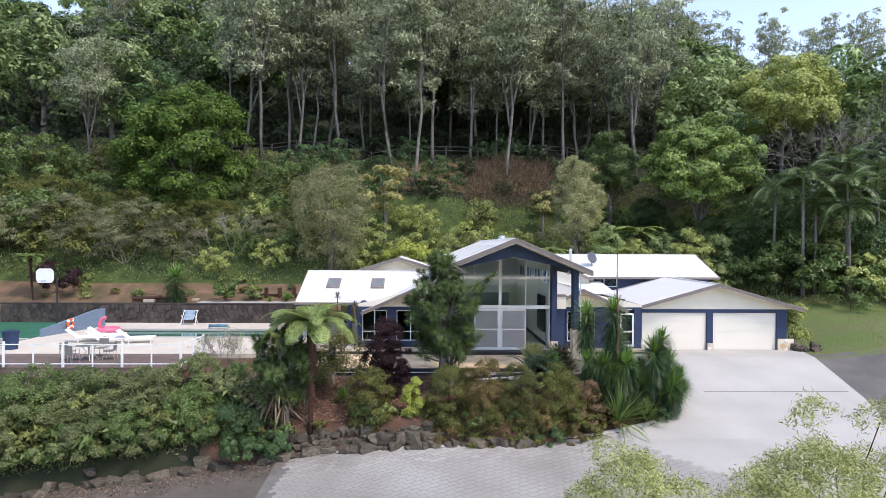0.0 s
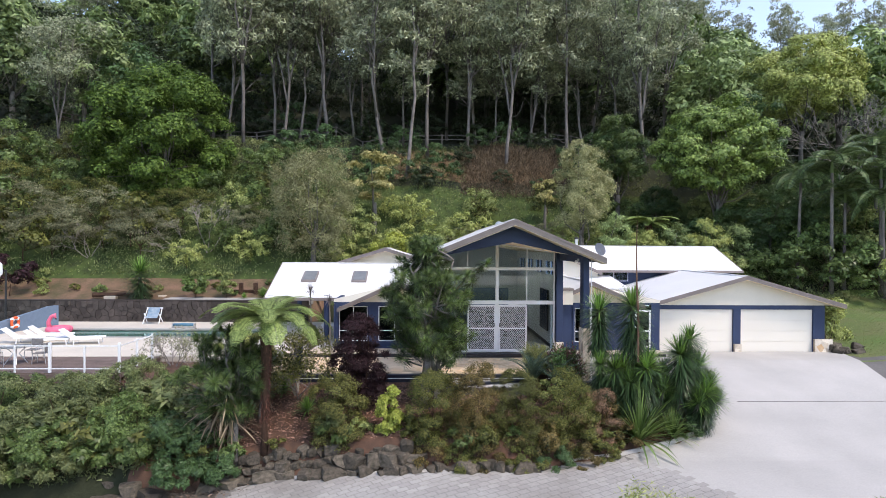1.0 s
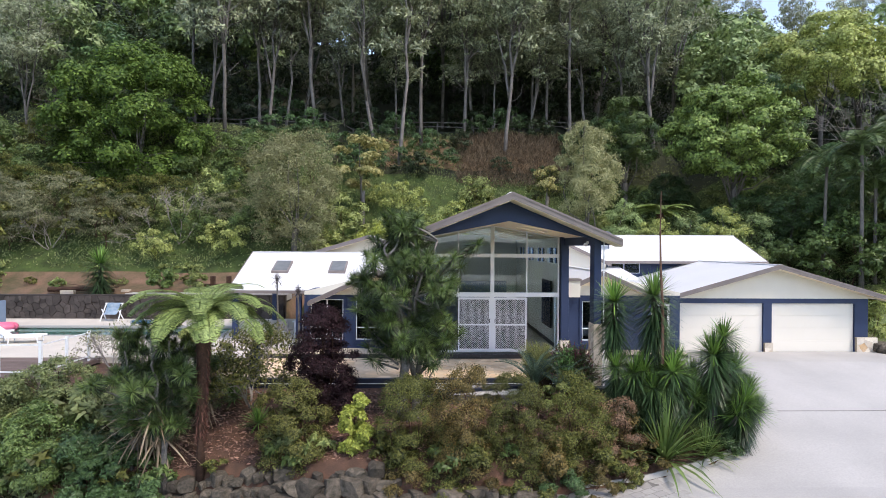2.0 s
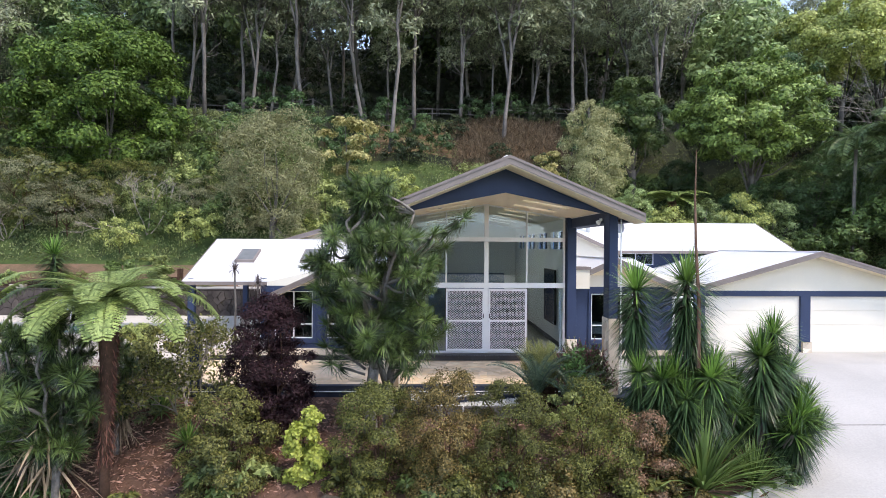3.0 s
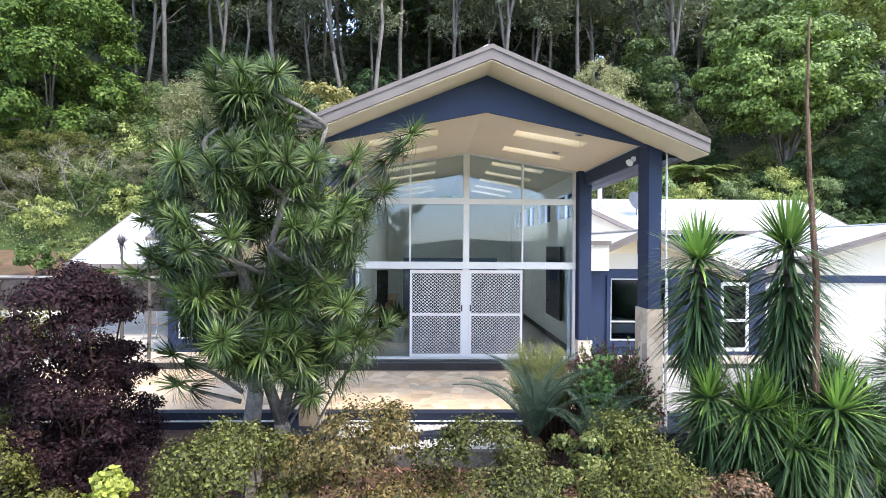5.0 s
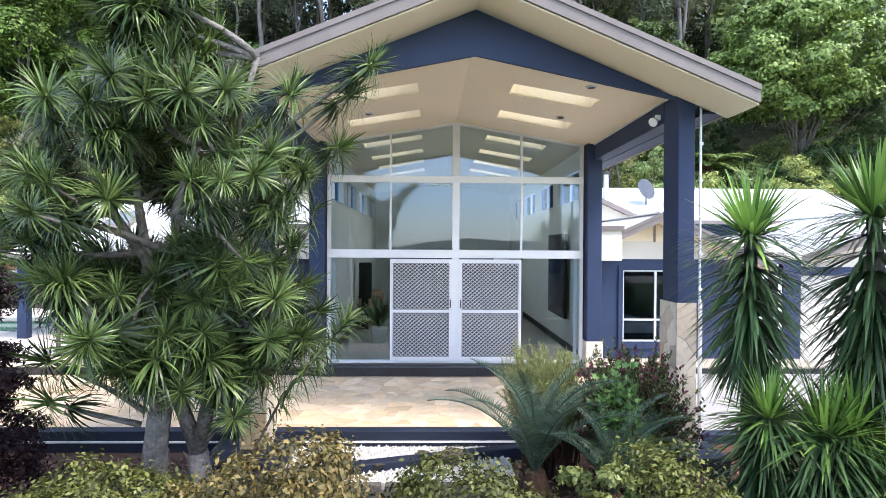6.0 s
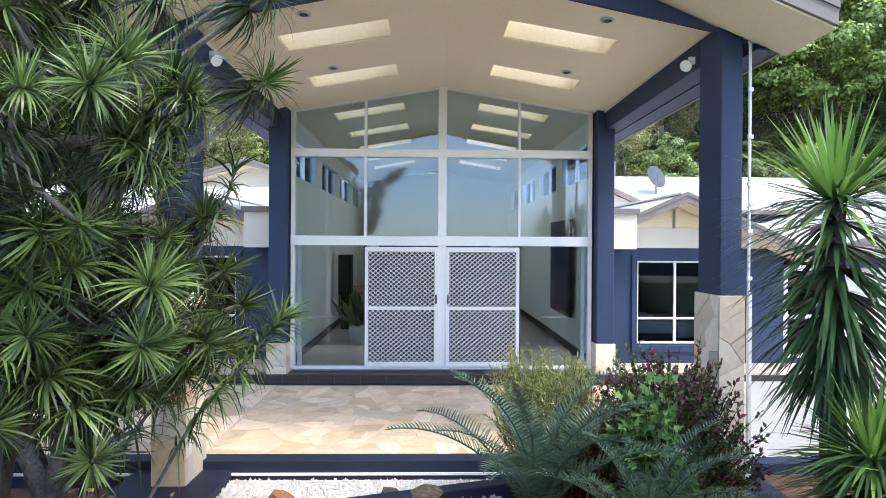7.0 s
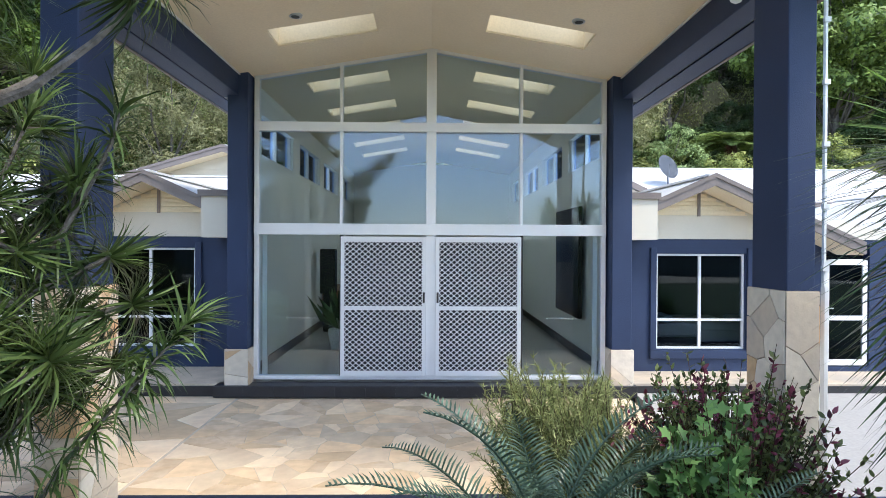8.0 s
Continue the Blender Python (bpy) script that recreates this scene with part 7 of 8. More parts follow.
# wispy bushes close to the start of the flight
for i, (x, y, z, h, w, n) in enumerate([(0.3, -19.6, -2.6, 4.2, 3.0, 14000), (5.3, -19.2, -2.6, 4.8, 4.4, 24000), (2.7, -20.2, -2.6, 4.0, 2.4, 10000), (7.4, -20.0, -2.6, 4.9, 3.4, 17000), (-12.6, -22.5, -4, 5.4, 2.2, 7000)]):
    bed_shrub(150 + i, x, y, z, h, w, n, L_CONIFER if i != 4 else L_LIGHT, "wispy fine-leaved bush below the drive", 0.095, 0.021, "wispy_bush", 130, 0.1, tri=True, clump=0.62, stray=0.45, tilt=1.2)

# small growth over the rocks, in the mulch and on the clay above the pool wall
tufts = Kind([lambda k=k: broad(170 + k, 0.7, 0.9, 420, [L_MID, L_OLIVE, L_BANK, L_RAIN][k], 0.0, 0.14, 0.08, "low_plant", "low leafy plant among the rocks and mulch", "low plants on the bank", 12, shrub=True, category="plant", tri=True) for k in range(4)])
rt_ = np.random.default_rng(71)
for k in range(140):
    x = rt_.uniform(-28, 3.5) if k < 40 else rt_.uniform(-29, -9.8)
    y = float(kerb_y(x)) + (rt_.uniform(-0.15, 0.5) if k % 2 else rt_.uniform(0.3, 3.2))
    tufts.put(x, y, rt_.uniform(0.6, 1.3) * (1.25 if x < -9.8 else 1) * (1.4 if k > 84 else 1), sink=0.05)

for k in range(26):
    tufts.put(rt_.uniform(-33, -12), rt_.uniform(13.2, 16.4), rt_.uniform(0.5, 1.0), (0, 1, 0, 3)[k % 4], sink=0.05)


# ---- pool terrace ----
PZ = -0.12
tagged(part("pool_terrace", box(-27.2, -0.55, -0.6, -11.65, 4.85, PZ, 0.01), POOLTILE), "pale stone paving round the pool", "paving", kind="structure")
for x0, y0, x1, y1 in ((-27.2, 8.2, -11.65, 11.45), (-27.2, 4.85, -24.2, 8.2), (-12.4, 4.85, -11.65, 8.2), (-11.65, -0.5, -9.6, 1.2)):
    tagged(part("pool_terrace", box(x0, y0, -0.6, x1, y1, PZ, 0.01), POOLTILE), "pale stone paving round the pool", "paving", kind="structure")
for x0, y0, x1, y1 in ((-24.2, 4.75, -12.4, 4.98), (-24.2, 8.07, -12.4, 8.3), (-24.32, 4.75, -24.1, 8.3), (-12.5, 4.75, -12.28, 8.3)):
    tagged(part("coping", box(x0, y0, -0.2, x1, y1, PZ + 0.035, 0.012), CONCRETE), "pale rounded pool coping", "coping", kind="structure")
tagged(part("pool_water", box(-24.2, 4.9, -0.33, -12.4, 8.15, -0.24), WATER), "calm green pool water", "water", kind="structure")

deck = tagged(part("timber_deck", box(-25.3, -3.92, -0.3, -15.0, -0.58, -0.17), DECK), "weathered brown timber deck", "deck", kind="structure")
for k in range(24):
    y = -3.97 + 0.142 * k
    part("board", box(-25.3, y, -0.165, -15.0, y + 0.132, -0.13), DECK, deck)
for k in range(3):
    part("fascia_board", box(-25.3, -4.03, -0.36 - 0.2 * k, -15.0, -3.99, -0.175 - 0.2 * k), DECK, deck)
for k in range(6):
    part("stump", box(-25 + 1.95 * k, -3.8, -3.3, -24.85 + 1.95 * k, -3.65, -0.3), BARK_DARK, deck)

fence = thing("pool_fence", (-20, -3.95, PZ), "white aluminium pool fence along the deck edge", "fence")
for k in range(9):
    x = -15.07 - 1.325 * k
    w = 0.045 if k % 2 == 0 else 0.028
    part("post", box(x - w, -3.98 - w, PZ, x + w, -3.98 + w, 1.05 if k % 2 == 0 else 0.9, 0.006), WHITE, fence)
for z in (0.02, 0.9):
    part("rail", box(-25.7, -4.0, z, -15.07, -3.96, z + 0.04), WHITE, fence)
    part("rail", box(-15.09, -3.96, z, -15.05, -1.2, z + 0.04), WHITE, fence)
for y in (-2.6, -1.25):
    part("post", box(-15.1, y - 0.04, PZ, -15.02, y + 0.04, 1.0, 0.006), WHITE, fence)

wing = prism([(4.9, PZ), (9.95, PZ), (9.95, 1.08), (9.3, 1.08), (4.9, 0.32)], "x", -0.1, 0.1)
bmesh.ops.rotate(wing, verts=wing.verts, cent=(0, 4.9, 0), matrix=Matrix.Rotation(radians(-12.5), 3, "Z"))
bmesh.ops.translate(wing, verts=wing.verts, vec=(-27.0, 0, 0))
tagged(part("pool_wing_wall", wing, material("pale_blue_render", (0.16, 0.22, 0.30), 0.7, spots=0.12)), "grey-blue rendered wall stepping down by the pool", "wall", kind="structure")
ring = tube([(-26.35, 6.75 + 0.28 * math.cos(a), 0.42 + 0.28 * math.sin(a)) for a in np.linspace(0, 2 * math.pi, 25)], 0.075, 8)
buoy = tagged(part("lifebuoy", ring, ORANGE, smooth=True), "orange ring lifebuoy hanging on the blue wall", "lifebuoy")
for a in (0.8, 2.4, 3.9, 5.5):
    part("band", tube([(-26.35, 6.75 + 0.2 * math.cos(a), 0.42 + 0.2 * math.sin(a)), (-26.35, 6.75 + 0.36 * math.cos(a), 0.42 + 0.36 * math.sin(a))], 0.085, 8), WHITE, buoy, "white band")

flam = thing("flamingo_float", (-24.3, 7.4, -0.2), "pink inflatable flamingo ring on the pool edge", "pool float")
fr = bmesh.new()
pts = [(-24.3 + 0.5 * math.cos(a), 7.4 + 0.5 * math.sin(a), -0.05) for a in np.linspace(0, 2 * math.pi, 25)]
tube(pts, 0.2, 10, fr)
part("ring", fr, PINK, flam, smooth=True)
part("neck", tube([(-24.7, 7.2, 0.0), (-24.78, 7.18, 0.4), (-24.6, 7.18, 0.72), (-24.42, 7.18, 0.8), (-24.36, 7.18, 0.6)], [0.14, 0.11, 0.1, 0.12, 0.04], 10), PINK, flam, smooth=True)
part("beak", tube([(-24.36, 7.18, 0.62), (-24.33, 7.18, 0.5)], [0.05, 0.01], 8), CHARCOAL, flam)


def lounger(x, y, rz):
    t = thing("sun_lounger", (0, 0, 0), "white plastic sun lounger with a raised back", "sun lounger", "loungers by the pool")
    part("seat", box(-0.6, -0.33, 0.27, 0.75, 0.33, 0.32, 0.02), WHITE, t)
    bk = box(-0.75, -0.33, 0, 0, 0.33, 0.05, 0.02)
    bmesh.ops.rotate(bk, verts=bk.verts, cent=(0, 0, 0), matrix=Matrix.Rotation(radians(38), 3, "Y"))
    bmesh.ops.translate(bk, verts=bk.verts, vec=(-0.58, 0, 0.28))
    part("backrest", bk, WHITE, t)
    for lx in (-0.5, 0.65):
        for ly in (-0.3, 0.3):
            part("leg", tube([(lx, ly, 0), (lx * 0.92, ly, 0.28)], 0.025, 6), WHITE, t)
    for ly in (-0.34, 0.34):
        part("side_rail", box(-0.62, ly - 0.02, 0.25, 0.78, ly + 0.02, 0.34, 0.008), WHITE, t)
    t.matrix_basis = pose(x, y, PZ, 0, 0, rz)
    return t


l1 = lounger(-23.2, 3.2, 15)
for x, y, rz in ((-21.7, 2.6, 20), (-20.2, 2.9, 12), (-22.4, 4.0, 15)):
    copy_thing(l1, pose(x, y, PZ, 0, 0, rz))

tbl = thing("garden_table", (-20.2, -2.2, PZ), "round glass-topped outdoor table on the deck", "table")
part("tabletop", cyl(-20.2, -2.2, 0.58, 0.61, 0.55, 24), ALU, tbl)
for a in range(4):
    c, s = math.cos(a * 1.571 + 0.6), math.sin(a * 1.571 + 0.6)
    part("leg", tube([(-20.2 + 0.4 * c, -2.2 + 0.4 * s, -0.12), (-20.2 + 0.1 * c, -2.2 + 0.1 * s, 0.3), (-20.2 + 0.35 * c, -2.2 + 0.35 * s, 0.58)], 0.018, 6), ALU, tbl)


def deck_chair(x, y, rz):
    t = thing("garden_chair", (0, 0, 0), "light metal and mesh outdoor chair", "chair", "chairs round the deck table")
    part("seat", box(-0.24, -0.24, 0.42, 0.24, 0.24, 0.45, 0.012), MESHGREY, t)
    part("backrest", box(-0.24, 0.22, 0.5, 0.24, 0.25, 0.86, 0.01), MESHGREY, t)
    for lx in (-0.24, 0.24):
        part("leg", tube([(lx, -0.24, 0), (lx, -0.22, 0.42)], 0.014, 6), ALU, t)
        part("leg", tube([(lx, 0.28, 0), (lx, 0.22, 0.42), (lx, 0.25, 0.86)], 0.014, 6), ALU, t)
        part("armrest", tube([(lx, -0.22, 0.42), (lx, -0.2, 0.63), (lx, 0.22, 0.64)], 0.014, 6), ALU, t)
    t.matrix_basis = pose(x, y, PZ, 0, 0, rz)
    return t


c1 = deck_chair(-21.15, -2.3, 75)
for x, y, rz in ((-19.25, -2.1, -80), (-20.1, -1.25, 0), (-20.5, -3.1, 170)):
    copy_thing(c1, pose(x, y, PZ, 0, 0, rz))

pt = thing("patio_table", (-8.0, 4.2, -0.05), "white outdoor table under the patio roof", "table")
part("tabletop", box(-8.7, 3.75, 0.68, -7.3, 4.65, 0.72, 0.012), WHITE, pt)
for x in (-8.6, -7.4):
    for y in (3.85, 4.55):
        part("leg", box(x - 0.03, y - 0.03, -0.05, x + 0.03, y + 0.03, 0.68), WHITE, pt)
for x, y, rz in ((-8.9, 3.3, 160), (-7.1, 3.4, 200)):
    tagged(copy_thing(c1, pose(x, y, -0.05, 0, 0, rz)), "light metal and mesh outdoor chair", "chair", "chairs round the patio table")

fold = thing("folding_chair", (-20.4, 10.5, PZ), "white folding chair draped with a pale blue towel", "chair")
for s in (-0.5, 0.5):
    part("leg", tube([(-20.4 + s, 10.2, PZ), (-20.4 + s * 0.9, 10.8, 0.85)], 0.03, 6), WHITE, fold)
    part("leg", tube([(-20.4 + s, 10.85, PZ), (-20.4 + s * 0.9, 10.3, 0.55)], 0.03, 6), WHITE, fold)
part("top_rail", box(-20.9, 10.76, 0.8, -19.9, 10.82, 0.87), WHITE, fold)
tw = bmesh.new()
prev = None
for k in range(9):
    s = k / 8
    row = [tw.verts.new((-20.4 + u * 0.36, 10.75 - 0.55 * s, 0.88 - 0.62 * s - 0.16 * math.sin(math.pi * s))) for u in (-1, -0.5, 0, 0.5, 1)]
    if prev:
        for a in range(4):
            tw.faces.new((prev[a], prev[a + 1], row[a + 1], row[a]))
    prev = row
bmesh.ops.solidify(tw, geom=tw.faces, thickness=0.015)
part("towel_seat", tw, TOWEL, fold, "pale blue striped towel")

hoop = thing("basketball_hoop", (-29.75, 10.9, PZ), "basketball hoop with a white fan backboard on a black pole", "basketball hoop")
part("pole", cyl(-29.75, 10.9, PZ, 3.2, 0.06, 10), CHARCOAL, hoop)
part("backboard", prism([(-30.95, 2.95), (-30.8, 2.75), (-29.9, 2.75), (-29.75, 2.95), (-29.75, 3.55), (-29.95, 3.75), (-30.75, 3.75), (-30.95, 3.55)], "y", 10.55, 10.6), WHITE, hoop, "white fan-shaped backboard")
part("arm", tube([(-29.75, 10.9, 3.1), (-30.3, 10.62, 3.2)], 0.04, 6), CHARCOAL, hoop)
part("rim", tube([(-30.35 + 0.23 * math.cos(a), 10.28 + 0.23 * math.sin(a), 2.9) for a in np.linspace(0, 2 * math.pi, 17)], 0.012, 5), CHARCOAL, hoop)
tagged(part("sports_court", box(-42, 4.2, -0.5, -27.3, 11.4, -0.1), COURT), "green painted sports court", "court", kind="structure")
tagged(part("court_edge", box(-42, 3.9, -0.5, -27.25, 4.2, -0.08), CONCRETE), "pale concrete edge of the court", "edging", kind="structure")
bn = thing("pump_bin", (-25.9, 0.7, PZ), "dark blue lidded plastic bin beside the deck", "bin")
part("body", tube([(-25.9, 0.7, PZ), (-25.9, 0.7, 0.75)], [0.32, 0.38], 16), NAVY, bn)
part("lid", tube([(-25.9, 0.7, 0.75), (-25.9, 0.7, 0.86), (-25.9, 0.7, 0.9)], [0.41, 0.41, 0.2], 16), NAVY, bn)

# path and timber above the stone wall
tagged(part("pale_path", box(-20.5, 12.1, 0.9, -10.9, 13.3, 1.29, 0.02), CONCRETE), "pale gravel path above the stone wall", "path", kind="structure")
for x in (-16.0, -13.9, -12.0, -15.0):
    tagged(part("timber_bollard", box(x - 0.13, 13.9, 1.0, x + 0.13, 14.15, 2.25, 0.02), BARK_DARK), "short dark timber post beside the path", "post", "posts by the path")
tagged(part("sleeper_wall", box(-17.0, 14.2, 1.1, -10.0, 14.4, 1.75, 0.02), BARK_DARK), "low dark timber sleeper wall", "retaining wall", kind="structure")
tagged(part("fallen_log", tube([(-25.5, 13.0, 1.45), (-23.5, 13.1, 1.5), (-21.5, 12.8, 1.42)], [0.16, 0.14, 0.1], 8), BARK_DARK), "fallen brown log on the clay", "log")

for pts, r in (([(-27.6, 14.6, 1.5), (-25.8, 14.9, 1.62), (-24.0, 14.4, 1.5)], 0.1), ([(-24.4, 15.2, 1.6), (-22.9, 14.8, 1.66), (-21.6, 15.2, 1.6)], 0.12), ([(-23.4, 13.9, 1.42), (-21.9, 14.2, 1.5)], 0.08)):
    tagged(part("fallen_log", tube(pts, r, 8), BARK_DARK), "fallen brown log on the clay", "log", "logs above the wall")
for x, y, w, d in ((-22.6, 12.7, 0.7, 0.4), (-21.4, 13.4, 0.5, 0.35), (-24.6, 12.6, 0.8, 0.3), (-13.2, 13.6, 0.45, 0.3), (-12.6, 13.5, 0.4, 0.3)):
    tagged(part("stone_slab", box(x, y, 1.2, x + w, y + d, 1.42, 0.03), STONE), "pale loose stone slab above the wall", "stone", "slabs above the wall")
roller = thing("pool_cover_roller", (-17.7, 8.6, PZ), "rolled blue pool cover on a low frame beside the water", "pool cover")
part("rolled_cover", tube([(-18.3, 8.6, 0.06), (-17.7, 8.6, 0.07), (-17.1, 8.6, 0.06)], [0.09, 0.11, 0.09], 14), material("blue_cover", (0.10, 0.24, 0.34), 0.5, spots=0.25, scale=6), roller, smooth=True)
for x in (-18.33, -17.07):
    part("stand", box(x - 0.03, 8.45, PZ, x + 0.03, 8.75, 0.15, 0.008), ALU, roller)

# rail fence along the track in the forest
tf = thing("rail_fence", (0, 39, float(ground_z(0, 39))), "weathered grey post and rail fence along the forest track", "fence")
prev = None
for k in range(26):
    x = -48 + 2.9 * k
    y = 38.6 + 0.6 * math.sin(k * 0.4)
    z = float(ground_z(x, y))
    part("post", box(x - 0.07, y - 0.07, z - 0.3, x + 0.07, y + 0.07, z + 1.15), BARK_PALE, tf)
    if prev:
        for h in (0.6, 1.05):
            part("rail", tube([(prev[0], prev[1], prev[2] + h), (x, y, z + h)], 0.05, 5), BARK_PALE, tf)
    prev = (x, y, z)
tagged(part("utility_pole", cyl(-50.5, 36, 12, 22.5, 0.14, 8), BARK_PALE), "pale timber utility pole at the forest edge", "pole")

# ---- fittings on the house ----
for x in (-1.57, 1.81):
    for y in (-1.98, -3.97):
        z = ceil_at(x)
        d = tagged(part("downlight", tube([(x, y, z - 0.015), (x, y, z + 0.01)], [0.075, 0.085], 16), ALU), "small round recessed ceiling downlight", "downlight", "downlights in the portico")
        part("lens", tube([(x, y, z - 0.018), (x, y, z - 0.013)], 0.05, 12), CHARCOAL, d)
for sx in (-1, 1):
    x = 2.82 if sx > 0 else -2.64
    f = tagged(part("flood_light", tube([(x, -3.8, 4.32), (x - sx * 0.08, -3.86, 4.26)], [0.03, 0.07], 10), WHITE), "small white flood light under the beam", "light", "flood lights on the portico")
    part("bracket", box(x - 0.02, -3.82, 4.3, x + 0.05, -3.78, 4.38), WHITE, f)
pipe = tagged(part("conduit", tube([(3.225, -4.34, 1.72), (3.225, -4.34, 4.45)], 0.018, 6), WHITE), "white conduit clipped to the column", "conduit")
for k in range(6):
    part("clip", box(3.2, -4.37, 1.85 + 0.5 * k, 3.25, -4.34, 1.89 + 0.5 * k), WHITE, pipe)
tagged(part("conduit", tube([(3.24, -4.33, 1.72), (3.24, -4.33, -0.4)], 0.03, 6), WHITE), "white pipe beside the column foot", "conduit")

dish = thing("satellite_dish", (7.95, 10.6, 4.05), "grey satellite dish on the white roof", "satellite dish")
db = bmesh.new()
rows = []
for k in range(6):
    r = 0.43 * k / 5
    rows.append([db.verts.new((r * math.cos(a), -0.35 * (0.43 ** 2 - r * r), r * math.sin(a))) for a in np.linspace(0, 2 * math.pi, 24, endpoint=False)] if k else [db.verts.new((0, -0.35 * 0.43 ** 2 * 0 + 0.065, 0))])
for k in range(1, 5):
    for a in range(24):
        for v in rows[k]:
            pass
        db.faces.new((rows[k][a], rows[k][(a + 1) % 24], rows[k + 1][(a + 1) % 24], rows[k + 1][a]))
for a in range(24):
    db.faces.new((rows[0][0], rows[1][(a + 1) % 24], rows[1][a]))
for k in range(1, 6):
    r = 0.43 * k / 5
    for v in rows[k]:
        v.co.y = 0.065 - 0.35 * r * r
bmesh.ops.solidify(db, geom=db.faces, thickness=0.012)
bmesh.ops.rotate(db, verts=db.verts, cent=(0, 0, 0), matrix=Matrix.Rotation(radians(-22), 3, "X") @ Matrix.Rotation(radians(25), 3, "Z"))
bmesh.ops.translate(db, verts=db.verts, vec=(7.95, 10.6, 4.72))
part("reflector", db, GREYPLASTIC, dish, smooth=True)
part("mast", tube([(7.95, 10.6, 4.0), (7.95, 10.68, 4.65)], 0.03, 8), GREYPLASTIC, dish)
part("feed_arm", tube([(7.95, 10.55, 4.4), (7.8, 10.1, 4.75)], 0.015, 6), GREYPLASTIC, dish)
flue = thing("flue_pipe", (6.6, 11.4, 4.3), "metal chimney flue above the roof", "flue")
part("pipe", cyl(6.6, 11.4, 4.2, 5.35, 0.11, 12), ALU, flue)
part("cowl", tube([(6.6, 11.4, 5.35), (6.6, 11.4, 5.4), (6.6, 11.4, 5.5)], [0.17, 0.17, 0.05], 12), CHARCOAL, flue)
vent = thing("roof_vent", (0.5, 3.0, 5.65), "small round metal roof ventilator on the ridge", "roof vent")
part("base", cyl(0.5, 3.0, 5.6, 5.85, 0.14, 12), ALU, vent)
part("turbine", tube([(0.5, 3.0, 5.85), (0.5, 3.0, 5.95), (0.5, 3.0, 6.08), (0.5, 3.0, 6.14)], [0.16, 0.21, 0.18, 0.05], 16), ALU, vent)

# ---- inside the hall ----
bed_ = thing("bed", (5.9, 2.5, 0), "bed with white sheets behind the wing window", "bed")
part("bed_frame", box(5.0, 1.75, 0.2, 6.75, 3.5, 0.28, 0.01), CHARCOAL, bed_)
part("mattress", box(5.02, 1.77, 0.28, 6.73, 3.48, 0.5, 0.05), POT, bed_, "white sheeted mattress")
for y in (1.95, 2.75):
    part("pillow", box(6.2, y, 0.5, 6.66, y + 0.6, 0.63, 0.05), TOWEL, bed_, "striped pillow")
for x in (5.03, 6.68):
    for y in (1.78, 3.42):
        part("leg", box(x, y, 0.0, x + 0.05, y + 0.05, 0.2), CHARCOAL, bed_)
pp = thing("potted_plant", (-1.75, 2.6, 0), "broad-leaved green plant in a white pot", "potted plant")
part("pot", tube([(-1.75, 2.6, 0), (-1.75, 2.6, 0.32), (-1.75, 2.6, 0.4)], [0.15, 0.21, 0.2], 16), POT, pp)
rg = np.random.default_rng(50)
lf = leaf_quads(np.tile([[0.0, 0, 0.38]], (16, 1)), np.stack([rg.normal(size=16) * 0.45, rg.normal(size=16) * 0.45, np.ones(16)], 1), rg.uniform(0.6, 0.95, 16), 0.17, rg)
link_mesh("foliage", fast_mesh("foliage", lf, 4, L_DARK), pp)
tagged(part("wall_panel", box(2.66, 1.4, 0.75, 2.735, 3.3, 2.75, 0.01), ARTBLACK), "large glossy black wall panel in the hall", "wall panel")
spk = thing("tall_speaker", (-2.4, 5.0, 0), "tall black loudspeaker against the hall wall", "loudspeaker")
part("cabinet", box(-2.55, 4.85, 0.9, -2.2, 5.2, 1.95, 0.02), ARTBLACK, spk)
part("stand", box(-2.48, 4.92, 0.0, -2.28, 5.12, 0.9, 0.01), ARTBLACK, spk)
sb = thing("sideboard", (-2.3, 6.8, 0), "warm timber sideboard in the hall", "sideboard")
WOOD = material("warm_timber", (0.34, 0.2, 0.1), 0.5, spots=0.25, scale=3)
part("body", box(-2.68, 5.9, 0.15, -2.1, 8.4, 0.85, 0.01), WOOD, sb)
part("top", box(-2.7, 5.85, 0.85, -2.05, 8.45, 0.9, 0.008), WOOD, sb)
for y in (6.0, 8.25):
    part("leg", box(-2.6, y, 0, -2.2, y + 0.06, 0.15), WOOD, sb)
tagged(part("rear_counter", box(-1.9, 9.6, 0, 1.9, 10.1, 2.25, 0.02), material("slate_blue_panel", (0.09, 0.13, 0.22), 0.5, spots=0.1)), "slate blue room divider at the end of the hall", "divider")
bed = thing("bed", (4.8, 2.4, 0), "bed with a striped grey cover inside the room", "bed")
part("base", box(4.0, 1.9, 0, 5.9, 3.3, 0.35), CHARCOAL, bed)
part("mattress", box(4.0, 1.9, 0.35, 5.9, 3.3, 0.62, 0.05), POT, bed)
part("pillow", box(4.1, 1.95, 0.62, 4.6, 2.5, 0.76, 0.05), TOWEL, bed, "striped pillow")

# ---- pebble bed by the terrace ----
tagged(part("pebble_bed", box(-2.55, -5.25, -0.75, 0.6, -3.93, -0.42), PEBBLE), "bed of white pebbles before the terrace", "pebble bed", kind="structure")
n = 2600
pb = []
